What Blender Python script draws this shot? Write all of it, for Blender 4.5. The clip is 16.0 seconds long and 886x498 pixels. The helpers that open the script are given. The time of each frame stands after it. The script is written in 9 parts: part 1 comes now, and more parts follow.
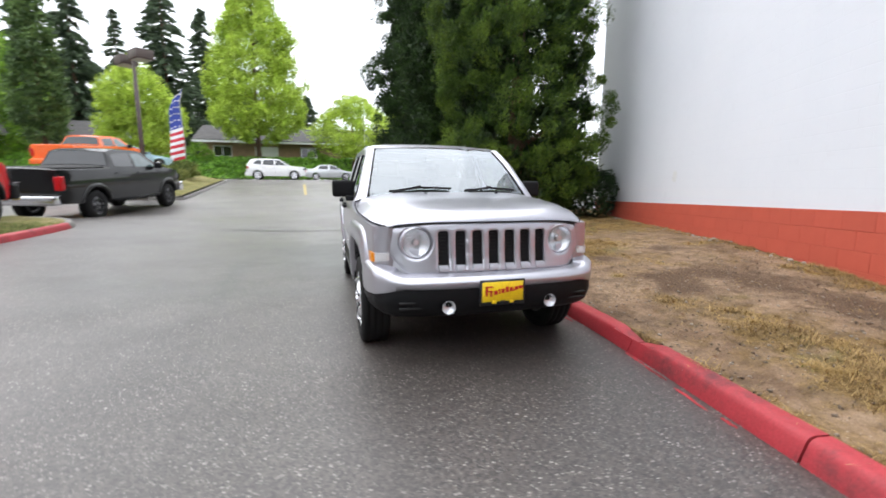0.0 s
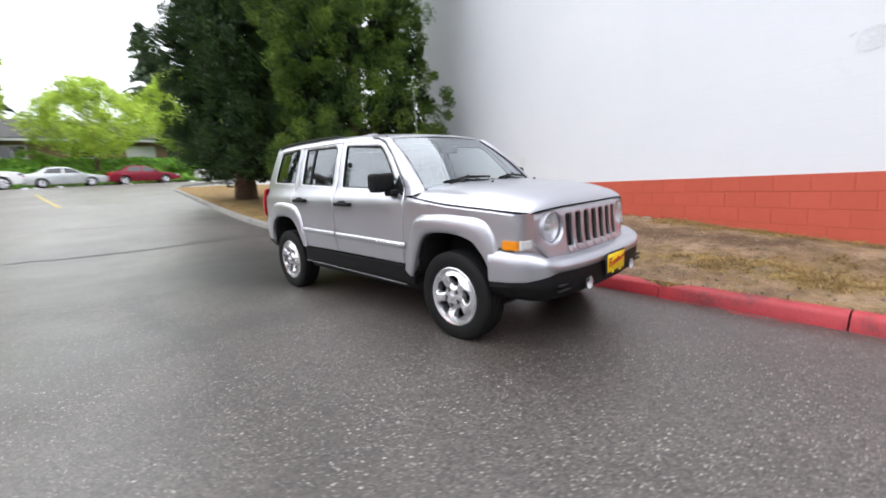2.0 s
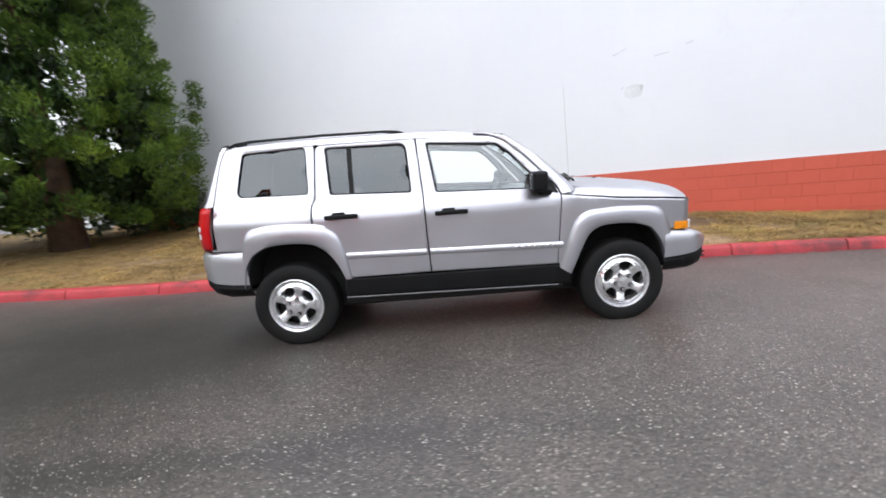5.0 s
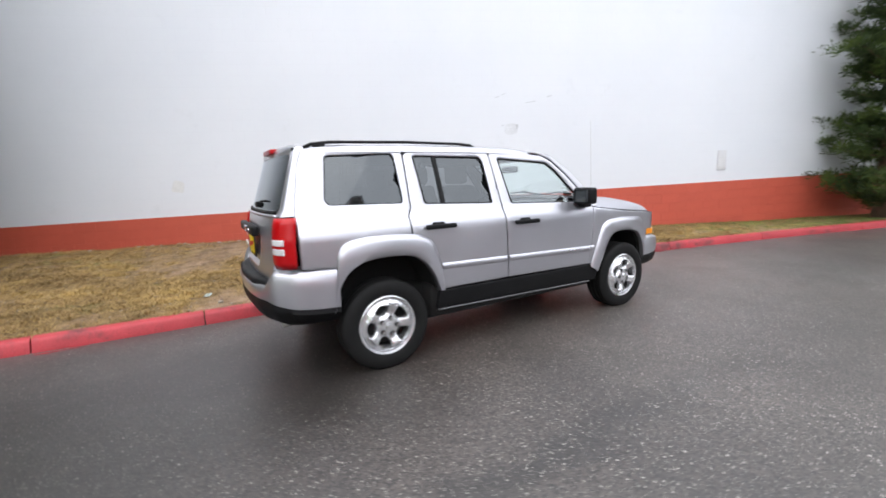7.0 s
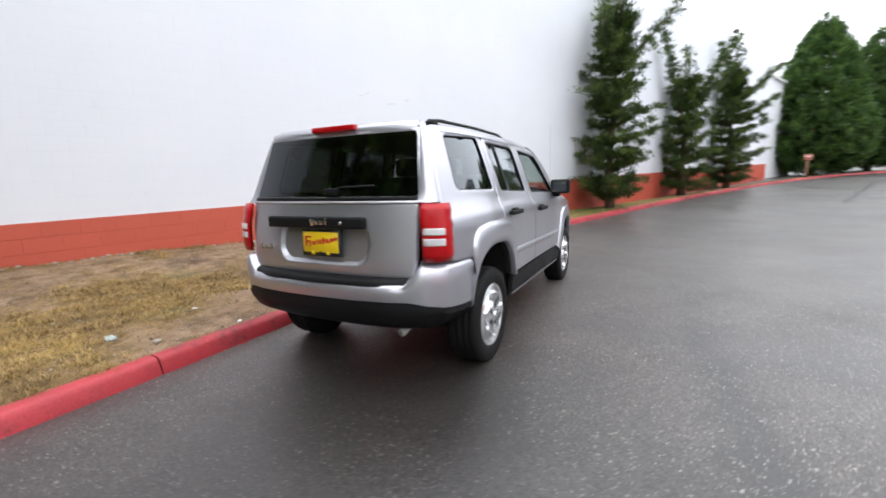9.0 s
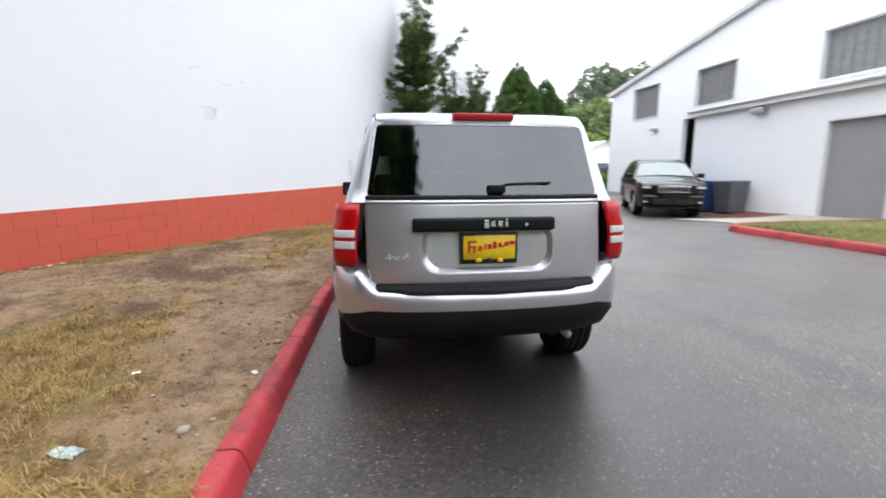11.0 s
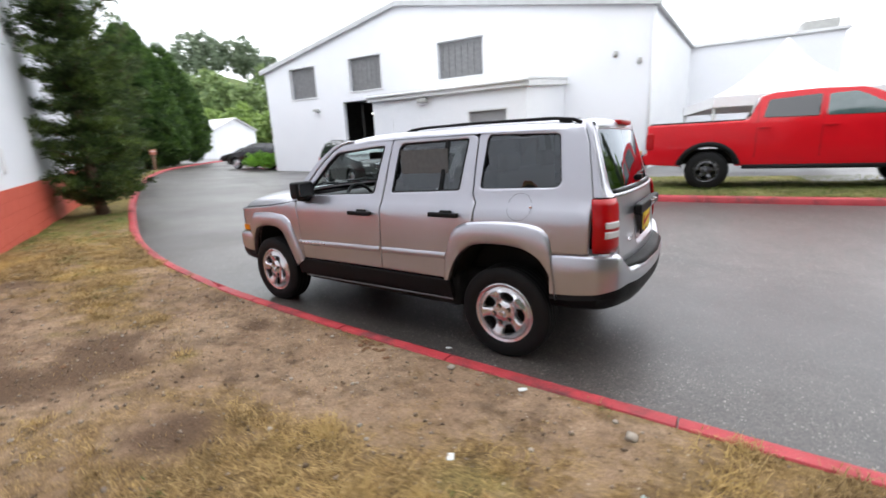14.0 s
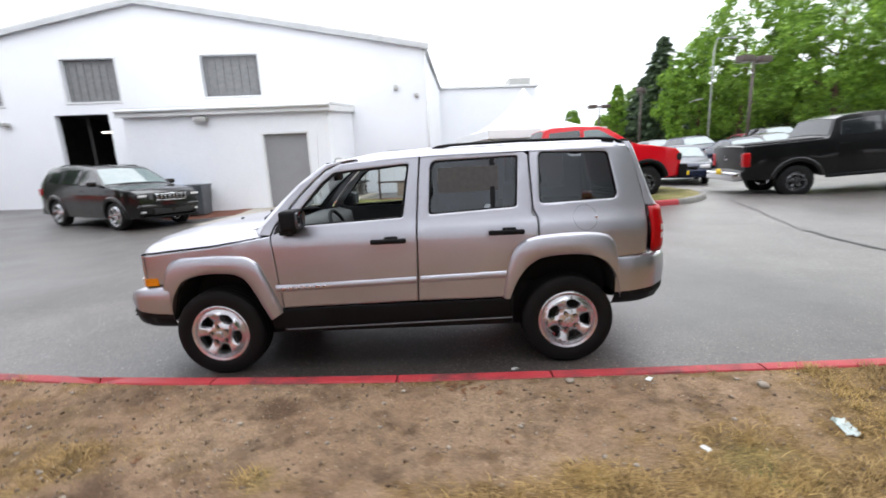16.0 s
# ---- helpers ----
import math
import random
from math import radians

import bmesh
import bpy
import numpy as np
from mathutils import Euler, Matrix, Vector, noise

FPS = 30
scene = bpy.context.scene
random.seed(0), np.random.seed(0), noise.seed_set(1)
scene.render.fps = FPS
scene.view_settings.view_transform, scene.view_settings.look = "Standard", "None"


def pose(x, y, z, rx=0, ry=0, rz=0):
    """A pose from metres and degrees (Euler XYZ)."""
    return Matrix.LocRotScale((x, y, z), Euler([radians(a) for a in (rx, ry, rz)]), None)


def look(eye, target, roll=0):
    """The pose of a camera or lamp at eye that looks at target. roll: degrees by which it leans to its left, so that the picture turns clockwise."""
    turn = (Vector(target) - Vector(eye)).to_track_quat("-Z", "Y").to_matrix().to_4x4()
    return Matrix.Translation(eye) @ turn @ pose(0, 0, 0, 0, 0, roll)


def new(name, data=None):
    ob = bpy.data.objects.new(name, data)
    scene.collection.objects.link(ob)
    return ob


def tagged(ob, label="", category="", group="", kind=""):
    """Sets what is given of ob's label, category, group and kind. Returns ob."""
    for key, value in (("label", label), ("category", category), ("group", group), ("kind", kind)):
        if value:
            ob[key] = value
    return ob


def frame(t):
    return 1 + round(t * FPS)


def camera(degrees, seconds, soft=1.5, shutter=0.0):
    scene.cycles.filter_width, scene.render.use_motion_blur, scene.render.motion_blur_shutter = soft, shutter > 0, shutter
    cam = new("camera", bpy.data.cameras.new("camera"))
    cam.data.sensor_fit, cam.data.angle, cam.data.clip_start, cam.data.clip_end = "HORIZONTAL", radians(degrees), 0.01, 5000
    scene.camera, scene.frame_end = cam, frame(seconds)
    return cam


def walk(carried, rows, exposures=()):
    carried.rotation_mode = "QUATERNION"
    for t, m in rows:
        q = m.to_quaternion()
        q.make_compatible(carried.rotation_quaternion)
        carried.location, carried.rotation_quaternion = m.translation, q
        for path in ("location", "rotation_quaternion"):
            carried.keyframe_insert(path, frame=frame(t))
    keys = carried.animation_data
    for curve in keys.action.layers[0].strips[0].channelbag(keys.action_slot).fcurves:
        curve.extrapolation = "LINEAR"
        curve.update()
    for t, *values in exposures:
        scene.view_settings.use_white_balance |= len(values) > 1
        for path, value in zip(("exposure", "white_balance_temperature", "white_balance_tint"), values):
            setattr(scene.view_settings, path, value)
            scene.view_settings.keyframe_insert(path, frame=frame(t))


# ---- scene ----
from mathutils.geometry import delaunay_2d_cdt

cam = camera(92.7, 16.0, soft=1.7, shutter=0.6)
PATH = [
    (0, (4.601, -1.071, 1.22), (2.695, -0.545, 0.922), 0.2),
    (0.5, (4.448, -1.566, 1.219), (2.603, -0.843, 0.949), -1.6),
    (1, (4.188, -2.042, 1.202), (2.42, -1.151, 0.92), -3.3),
    (1.5, (3.845, -2.543, 1.211), (2.24, -1.38, 0.938), -2.8),
    (2, (3.425, -2.995, 1.238), (2.021, -1.614, 0.887), -3.0),
    (2.5, (2.925, -3.374, 1.264), (1.738, -1.812, 0.873), -2.3),
    (3, (2.361, -3.674, 1.3), (1.399, -1.961, 0.93), -3.1),
    (3.5, (1.755, -3.885, 1.332), (1.023, -2.059, 0.976), -3.3),
    (4, (1.157, -4.077, 1.355), (0.672, -2.165, 1.026), -3.0),
    (4.2, (0.907, -4.123, 1.344), (0.511, -2.197, 0.98), -4.2),
    (6.3, (-1.673, -3.965, 1.357), (-0.978, -2.125, 0.992), -1.2),
    (6.5, (-1.888, -3.869, 1.37), (-1.102, -2.069, 0.994), -1.7),
    (7, (-2.452, -3.604, 1.37), (-1.455, -1.9, 1.05), -1.9),
    (7.5, (-2.941, -3.245, 1.353), (-1.734, -1.691, 0.992), -2.2),
    (8, (-3.404, -2.851, 1.323), (-1.966, -1.496, 1.011), -2.9),
    (8.5, (-3.768, -2.374, 1.297), (-2.159, -1.236, 0.956), -3.2),
    (9, (-4.054, -1.841, 1.287), (-2.291, -0.952, 0.967), -1.6),
    (9.2, (-4.162, -1.609, 1.29), (-2.357, -0.817, 0.957), -2.0),
    (11.3, (-4.248, 0.881, 1.286), (-2.338, 0.421, 0.916), -1.2),
    (11.5, (-4.229, 1.101, 1.318), (-2.359, 0.522, 0.909), -2.2),
    (12, (-4.012, 1.63, 1.301), (-2.192, 0.87, 0.965), -3.2),
    (12.5, (-3.75, 2.143, 1.329), (-2.095, 1.084, 0.958), -3.0),
    (13, (-3.421, 2.608, 1.39), (-1.925, 1.337, 1.007), -2.9),
    (13.5, (-3.02, 3.015, 1.452), (-1.702, 1.575, 1.015), -1.6),
    (14, (-2.571, 3.4, 1.505), (-1.474, 1.793, 1.04), -2.6),
    (14.5, (-2.055, 3.625, 1.539), (-1.201, 1.874, 1.085), -2.8),
    (15, (-1.531, 3.818, 1.547), (-0.97, 1.933, 1.182), -4.0),
    (15.5, (-1.002, 3.868, 1.533), (-0.721, 1.933, 1.113), -2.5),
    (16, (-0.48, 3.845, 1.535), (-0.433, 1.886, 1.136), -2.8),
]
walk(cam, [(t, look(eye, target, roll)) for t, eye, target, roll in PATH])

# ---- light: an overcast sky with a weak, very wide sun ----
world = bpy.data.worlds.new("overcast_sky")
scene.world = world
world.use_nodes = True
wn, wl = world.node_tree.nodes, world.node_tree.links
sky = wn.new("ShaderNodeTexSky")
sky.sky_type, sky.sun_disc = "NISHITA", False
sky.sun_elevation, sky.sun_rotation = radians(52), radians(215)
sky_scale = wn.new("ShaderNodeMix")
sky_scale.data_type, sky_scale.blend_type = "RGBA", "MULTIPLY"
sky_scale.inputs[0].default_value = 1.0
sky_scale.inputs[7].default_value = (0.13, 0.13, 0.13, 1)
wl.new(sky.outputs[0], sky_scale.inputs[6])
cloud_noise = wn.new("ShaderNodeTexNoise")
cloud_noise.inputs["Scale"].default_value, cloud_noise.inputs["Detail"].default_value = 2.2, 4.0
cloud_ramp = wn.new("ShaderNodeValToRGB")
cloud_ramp.color_ramp.elements[0].position, cloud_ramp.color_ramp.elements[0].color = 0.3, (1.00, 1.045, 1.13, 1)
cloud_ramp.color_ramp.elements[1].position, cloud_ramp.color_ramp.elements[1].color = 0.7, (1.29, 1.32, 1.38, 1)
wl.new(cloud_noise.outputs[0], cloud_ramp.inputs[0])
cover = wn.new("ShaderNodeMix")
cover.data_type = "RGBA"
cover.inputs[0].default_value = 0.9
wl.new(sky_scale.outputs[2], cover.inputs[6])
way = wn.new("ShaderNodeTexCoord")
split = wn.new("ShaderNodeSeparateXYZ")
wl.new(way.outputs["Generated"], split.inputs[0])
height = wn.new("ShaderNodeMapRange")
height.inputs[1].default_value, height.inputs[2].default_value, height.inputs[3].default_value, height.inputs[4].default_value = 0.0, 1.0, 1.12, 2.05
wl.new(split.outputs[2], height.inputs[0])
rise = wn.new("ShaderNodeMix")
rise.data_type, rise.blend_type = "RGBA", "MULTIPLY"
rise.inputs[0].default_value = 1.0
wl.new(cloud_ramp.outputs[0], rise.inputs[6])
wl.new(height.outputs[0], rise.inputs[7])
wl.new(rise.outputs[2], cover.inputs[7])
wl.new(cover.outputs[2], wn["Background"].inputs[0])
wn["Background"].inputs[1].default_value = 1.0

sun = new("sun", bpy.data.lights.new("sun", "SUN"))
sun.data.energy, sun.data.angle, sun.data.color = 0.5, radians(90), (1.0, 0.97, 0.92)
sun.matrix_world = look((0, 0, 30), (13, 14, 0))
scene.view_settings.exposure = 0.52


# ---- materials ----
def node_mat(name):
    m = bpy.data.materials.new(name)
    m.use_nodes = True
    nt = m.node_tree
    return m, nt.nodes, nt.links, nt.nodes["Principled BSDF"]


def mix_node(nodes, links, fac, a, b, blend="MIX"):
    n = nodes.new("ShaderNodeMix")
    n.data_type, n.blend_type = "RGBA", blend
    for slot, v in ((0, fac), (6, a), (7, b)):
        if isinstance(v, (int, float)):
            n.inputs[slot].default_value = v
        elif isinstance(v, tuple):
            n.inputs[slot].default_value = (*v, 1) if len(v) == 3 else v
        else:
            links.new(v, n.inputs[slot])
    return n.outputs[2]


def noise_node(nodes, links, scale, detail=4.0, rough=0.55, vec=None, dim=None):
    n = nodes.new("ShaderNodeTexNoise")
    n.inputs["Scale"].default_value, n.inputs["Detail"].default_value = scale, detail
    n.inputs["Roughness"].default_value = rough
    if vec is not None:
        links.new(vec, n.inputs["Vector"])
    return n.outputs[0]


def ramp_node(nodes, links, fac, stops):
    n = nodes.new("ShaderNodeValToRGB")
    e = n.color_ramp.elements
    while len(e) < len(stops):
        e.new(0.5)
    for el, (pos, col) in zip(e, stops):
        el.position = pos
        el.color = (col, col, col, 1) if isinstance(col, (int, float)) else (*col, 1)
    links.new(fac, n.inputs[0])
    return n.outputs[0]


def bump_node(nodes, links, height, strength, distance=0.01, normal=None):
    n = nodes.new("ShaderNodeBump")
    n.inputs["Strength"].default_value, n.inputs["Distance"].default_value = strength, distance
    links.new(height, n.inputs["Height"])
    if normal is not None:
        links.new(normal, n.inputs["Normal"])
    return n.outputs[0]


def mat(name, a, b=None, rough=0.6, metal=0.0, scale=3.0, fine=60.0, bump=0.1, coat=0.0, spec=0.5, rvar=0.1, each=0.0, emit=0.0, dist=0.004):
    """A surface with two colours mixed at one scale, grain at a finer one, and varied roughness."""
    m, nodes, links, bsdf = node_mat(name)
    co = nodes.new("ShaderNodeTexCoord").outputs["Object"]
    b = b or tuple(v * 0.8 for v in a)
    big = noise_node(nodes, links, scale, 5, 0.6, co)
    grain = noise_node(nodes, links, fine, 3, 0.6, co)
    col = mix_node(nodes, links, ramp_node(nodes, links, big, [(0.3, 0.0), (0.72, 1.0)]), a, b)
    col = mix_node(nodes, links, 0.25, col, mix_node(nodes, links, 1.0, col, ramp_node(nodes, links, grain, [(0.3, 0.55), (0.7, 1.25)]), "MULTIPLY"))
    if each:
        info = nodes.new("ShaderNodeObjectInfo").outputs["Random"]
        col = mix_node(nodes, links, 1.0, col, ramp_node(nodes, links, info, [(0, 1 - each), (1, 1 + each)]), "MULTIPLY")
    links.new(col, bsdf.inputs["Base Color"])
    links.new(ramp_node(nodes, links, big, [(0.2, max(0.02, rough - rvar)), (0.8, min(1, rough + rvar))]), bsdf.inputs["Roughness"])
    bsdf.inputs["Metallic"].default_value = metal
    bsdf.inputs["Coat Weight"].default_value, bsdf.inputs["Coat Roughness"].default_value = coat, 0.04
    bsdf.inputs["Specular IOR Level"].default_value = spec
    if bump:
        links.new(bump_node(nodes, links, grain, bump, dist), bsdf.inputs["Normal"])
    if emit:
        bsdf.inputs["Emission Color"].default_value, bsdf.inputs["Emission Strength"].default_value = (*a, 1), emit
    return m


def car_paint(name, colour, metal=0.5, rough=0.32, dark=0.93, coat=0.8):
    m, nodes, links, bsdf = node_mat(name)
    co = nodes.new("ShaderNodeTexCoord").outputs["Object"]
    flake = noise_node(nodes, links, 900.0, 1, 0.5, co)
    film = noise_node(nodes, links, 2.2, 4, 0.6, co)
    col = mix_node(nodes, links, ramp_node(nodes, links, flake, [(0.35, 0.0), (0.65, 1.0)]), tuple(v * dark for v in colour), colour)
    links.new(mix_node(nodes, links, 1.0, col, ramp_node(nodes, links, film, [(0.3, 0.94), (0.7, 1.03)]), "MULTIPLY"), bsdf.inputs["Base Color"])
    links.new(ramp_node(nodes, links, film, [(0.25, rough - 0.04), (0.75, rough + 0.07)]), bsdf.inputs["Roughness"])
    bsdf.inputs["Metallic"].default_value = metal
    bsdf.inputs["Specular IOR Level"].default_value = 0.15
    bsdf.inputs["Coat Weight"].default_value, bsdf.inputs["Coat Roughness"].default_value = coat, 0.05
    return m


def pane_glass(name, tint, gloss=0.04, index=1.9):
    """Thin window glass: a tinted see-through film with Fresnel gloss."""
    m, nodes, links, bsdf = node_mat(name)
    nodes.remove(bsdf)
    see = nodes.new("ShaderNodeBsdfTransparent")
    see.inputs[0].default_value = (*tint, 1)
    glossy = nodes.new("ShaderNodeBsdfGlossy")
    glossy.inputs["Color"].default_value, glossy.inputs["Roughness"].default_value = (0.90, 0.955, 1, 1), gloss
    facing = nodes.new("ShaderNodeLayerWeight")
    facing.inputs[0].default_value = 0.5
    steep = nodes.new("ShaderNodeMath")
    steep.operation = "POWER"
    steep.inputs[1].default_value = 4.0
    links.new(facing.outputs["Facing"], steep.inputs[0])
    fres = nodes.new("ShaderNodeMapRange")
    fres.inputs[3].default_value, fres.inputs[4].default_value = ((index - 1) / (index + 1)) ** 2, 1.0
    links.new(steep.outputs[0], fres.inputs[0])
    shade = nodes.new("ShaderNodeMixShader")
    links.new(fres.outputs[0], shade.inputs[0])
    links.new(see.outputs[0], shade.inputs[1])
    links.new(glossy.outputs[0], shade.inputs[2])
    links.new(shade.outputs[0], nodes["Material Output"].inputs[0])
    return m


def lens_plastic(name, colour, rough=0.12):
    m, nodes, links, bsdf = node_mat(name)
    co = nodes.new("ShaderNodeTexCoord").outputs["Object"]
    rib = nodes.new("ShaderNodeTexWave")
    rib.inputs["Scale"].default_value, rib.bands_direction = 45.0, "Z"
    links.new(co, rib.inputs["Vector"])
    links.new(mix_node(nodes, links, ramp_node(nodes, links, rib.outputs[0], [(0.2, 0), (0.8, 1)]), tuple(v * 0.72 for v in colour), colour), bsdf.inputs["Base Color"])
    bsdf.inputs["Roughness"].default_value, bsdf.inputs["Coat Weight"].default_value, bsdf.inputs["Coat Roughness"].default_value = 0.3, 0.2, 0.05
    bsdf.inputs["Specular IOR Level"].default_value = 0.25
    return m


def leaf_mat(name, dark, light, tip=None, rough=0.55):
    m, nodes, links, bsdf = node_mat(name)
    geo = nodes.new("ShaderNodeNewGeometry")
    co = nodes.new("ShaderNodeTexCoord").outputs["Object"]
    patch = noise_node(nodes, links, 1.6, 3, 0.6, co)
    col = mix_node(nodes, links, ramp_node(nodes, links, geo.outputs["Random Per Island"], [(0.05, 0.0), (0.95, 1.0)]), dark, light)
    if tip:
        col = mix_node(nodes, links, ramp_node(nodes, links, patch, [(0.48, 0.0), (0.68, 0.7)]), col, tip)
    col = mix_node(nodes, links, 1.0, col, ramp_node(nodes, links, patch, [(0.3, 0.62), (0.7, 1.25)]), "MULTIPLY")
    links.new(col, bsdf.inputs["Base Color"])
    bsdf.inputs["Roughness"].default_value = rough
    thin = nodes.new("ShaderNodeBsdfTranslucent")
    links.new(col, thin.inputs[0])
    both = nodes.new("ShaderNodeMixShader")
    both.inputs[0].default_value = 0.3
    links.new(bsdf.outputs[0], both.inputs[1])
    links.new(thin.outputs[0], both.inputs[2])
    links.new(both.outputs[0], nodes["Material Output"].inputs[0])
    return m


def asphalt_mat():
    m, nodes, links, bsdf = node_mat("wet_asphalt")
    co = nodes.new("ShaderNodeTexCoord").outputs["Object"]
    stone = nodes.new("ShaderNodeTexVoronoi")
    stone.inputs["Scale"].default_value = 78.0
    links.new(co, stone.inputs["Vector"])
    wet = noise_node(nodes, links, 0.30, 6, 0.62, co)
    worn = noise_node(nodes, links, 1.3, 6, 0.68, co)
    stain = noise_node(nodes, links, 0.75, 5, 0.6, co)
    warp = nodes.new("ShaderNodeTexNoise")
    warp.inputs["Scale"].default_value, warp.inputs["Detail"].default_value = 70.0, 2.0
    links.new(co, warp.inputs["Vector"])
    shift = mix_node(nodes, links, 0.010, co, warp.outputs["Color"], "ADD")
    tone = nodes.new("ShaderNodeSeparateColor")
    links.new(stone.outputs["Color"], tone.inputs[0])
    base = mix_node(nodes, links, ramp_node(nodes, links, tone.outputs[0], [(0.0, 0.0), (1.0, 1.0)]), (0.0170, 0.0138, 0.0120), (0.0780, 0.0645, 0.0565))
    base = mix_node(nodes, links, 1.0, base, ramp_node(nodes, links, stain, [(0.32, 0.78), (0.68, 1.15)]), "MULTIPLY")
    base = mix_node(nodes, links, 1.0, base, ramp_node(nodes, links, noise_node(nodes, links, 0.42, 4, 0.55, co), [(0.34, 0.80), (0.62, 1.17)]), "MULTIPLY")
    # a damp streak that dries last along a shallow dip
    place = nodes.new("ShaderNodeSeparateXYZ")
    links.new(co, place.inputs[0])
    sway = nodes.new("ShaderNodeMath")
    sway.operation = "MULTIPLY_ADD"
    sway.inputs[1].default_value, sway.inputs[2].default_value = 0.9, 1.80
    links.new(worn, sway.inputs[0])
    off = nodes.new("ShaderNodeMath")
    off.operation = "ADD"
    links.new(place.outputs[1], off.inputs[0])
    links.new(sway.outputs[0], off.inputs[1])
    gap = nodes.new("ShaderNodeMath")
    gap.operation = "ABSOLUTE"
    links.new(off.outputs[0], gap.inputs[0])
    reach = nodes.new("ShaderNodeMapRange")
    reach.inputs[1].default_value, reach.inputs[2].default_value = -4.0, 2.0
    links.new(place.outputs[0], reach.inputs[0])
    damp = mix_node(nodes, links, 1.0, ramp_node(nodes, links, gap.outputs[0], [(0.04, 1.0), (0.20, 0.0)]), ramp_node(nodes, links, reach.outputs[0], [(0.1, 0.0), (0.3, 0.75), (0.6, 0.6), (0.85, 0.0)]), "MULTIPLY")
    base = mix_node(nodes, links, damp, base, (0.010, 0.0085, 0.0078))
    # asphalt and its chips darken within a few metres of a spot behind the car
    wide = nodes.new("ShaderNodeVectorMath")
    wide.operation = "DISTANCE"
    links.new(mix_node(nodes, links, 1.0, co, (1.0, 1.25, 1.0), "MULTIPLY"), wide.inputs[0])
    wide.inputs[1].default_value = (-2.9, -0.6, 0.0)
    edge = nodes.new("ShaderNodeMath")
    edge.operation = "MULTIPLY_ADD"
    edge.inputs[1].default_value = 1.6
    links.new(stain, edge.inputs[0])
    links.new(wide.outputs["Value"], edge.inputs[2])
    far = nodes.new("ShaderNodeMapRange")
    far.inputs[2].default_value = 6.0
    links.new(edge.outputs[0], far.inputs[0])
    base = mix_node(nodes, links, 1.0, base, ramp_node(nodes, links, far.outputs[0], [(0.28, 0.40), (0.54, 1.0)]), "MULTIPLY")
    spots = None
    for scale, size, lo, hi in ((110.0, 0.46, 0.80, 0.95), (62.0, 0.44, 0.82, 0.88), (31.0, 0.28, 0.89, 0.93)):
        chip = nodes.new("ShaderNodeTexVoronoi")
        chip.inputs["Scale"].default_value = scale
        links.new(shift, chip.inputs["Vector"])
        pick = nodes.new("ShaderNodeSeparateColor")
        links.new(chip.outputs["Color"], pick.inputs[0])
        near = ramp_node(nodes, links, chip.outputs["Distance"], [(size * 0.55, 1.0), (size, 0.0)])
        spot = mix_node(nodes, links, 1.0, near, ramp_node(nodes, links, pick.outputs[0], [(lo, 0.0), (hi, 1.0)]), "MULTIPLY")
        spot = mix_node(nodes, links, 1.0, spot, ramp_node(nodes, links, pick.outputs[1], [(0.0, 0.25), (1.0, 1.0)]), "MULTIPLY")
        spots = spot if spots is None else mix_node(nodes, links, 1.0, spots, spot, "ADD")
    spots = mix_node(nodes, links, 1.0, spots, ramp_node(nodes, links, worn, [(0.34, 0.42), (0.62, 1.0)]), "MULTIPLY")
    spots = mix_node(nodes, links, 1.0, spots, ramp_node(nodes, links, far.outputs[0], [(0.28, 0.40), (0.54, 0.95)]), "MULTIPLY")
    # base lightened and coat index raised up the drive, painting in sky sheen
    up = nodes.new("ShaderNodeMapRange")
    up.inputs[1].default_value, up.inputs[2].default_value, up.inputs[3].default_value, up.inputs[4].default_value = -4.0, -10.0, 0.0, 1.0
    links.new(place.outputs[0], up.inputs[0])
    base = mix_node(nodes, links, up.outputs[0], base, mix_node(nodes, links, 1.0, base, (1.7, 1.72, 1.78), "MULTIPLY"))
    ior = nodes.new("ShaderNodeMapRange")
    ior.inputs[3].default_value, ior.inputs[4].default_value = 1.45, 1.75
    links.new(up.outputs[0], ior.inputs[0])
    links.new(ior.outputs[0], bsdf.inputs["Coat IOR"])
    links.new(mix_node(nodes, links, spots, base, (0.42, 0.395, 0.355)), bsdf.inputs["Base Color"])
    links.new(ramp_node(nodes, links, wet, [(0.32, 0.42), (0.5, 0.5), (0.7, 0.62)]), bsdf.inputs["Roughness"])
    links.new(ramp_node(nodes, links, wet, [(0.32, 0.34), (0.5, 0.45), (0.7, 0.55)]), bsdf.inputs["Coat Roughness"])
    bsdf.inputs["Coat Weight"].default_value = 0.72
    bsdf.inputs["Specular IOR Level"].default_value = 0.5
    links.new(bump_node(nodes, links, stone.outputs["Distance"], 0.18, 0.003), bsdf.inputs["Normal"])
    return m


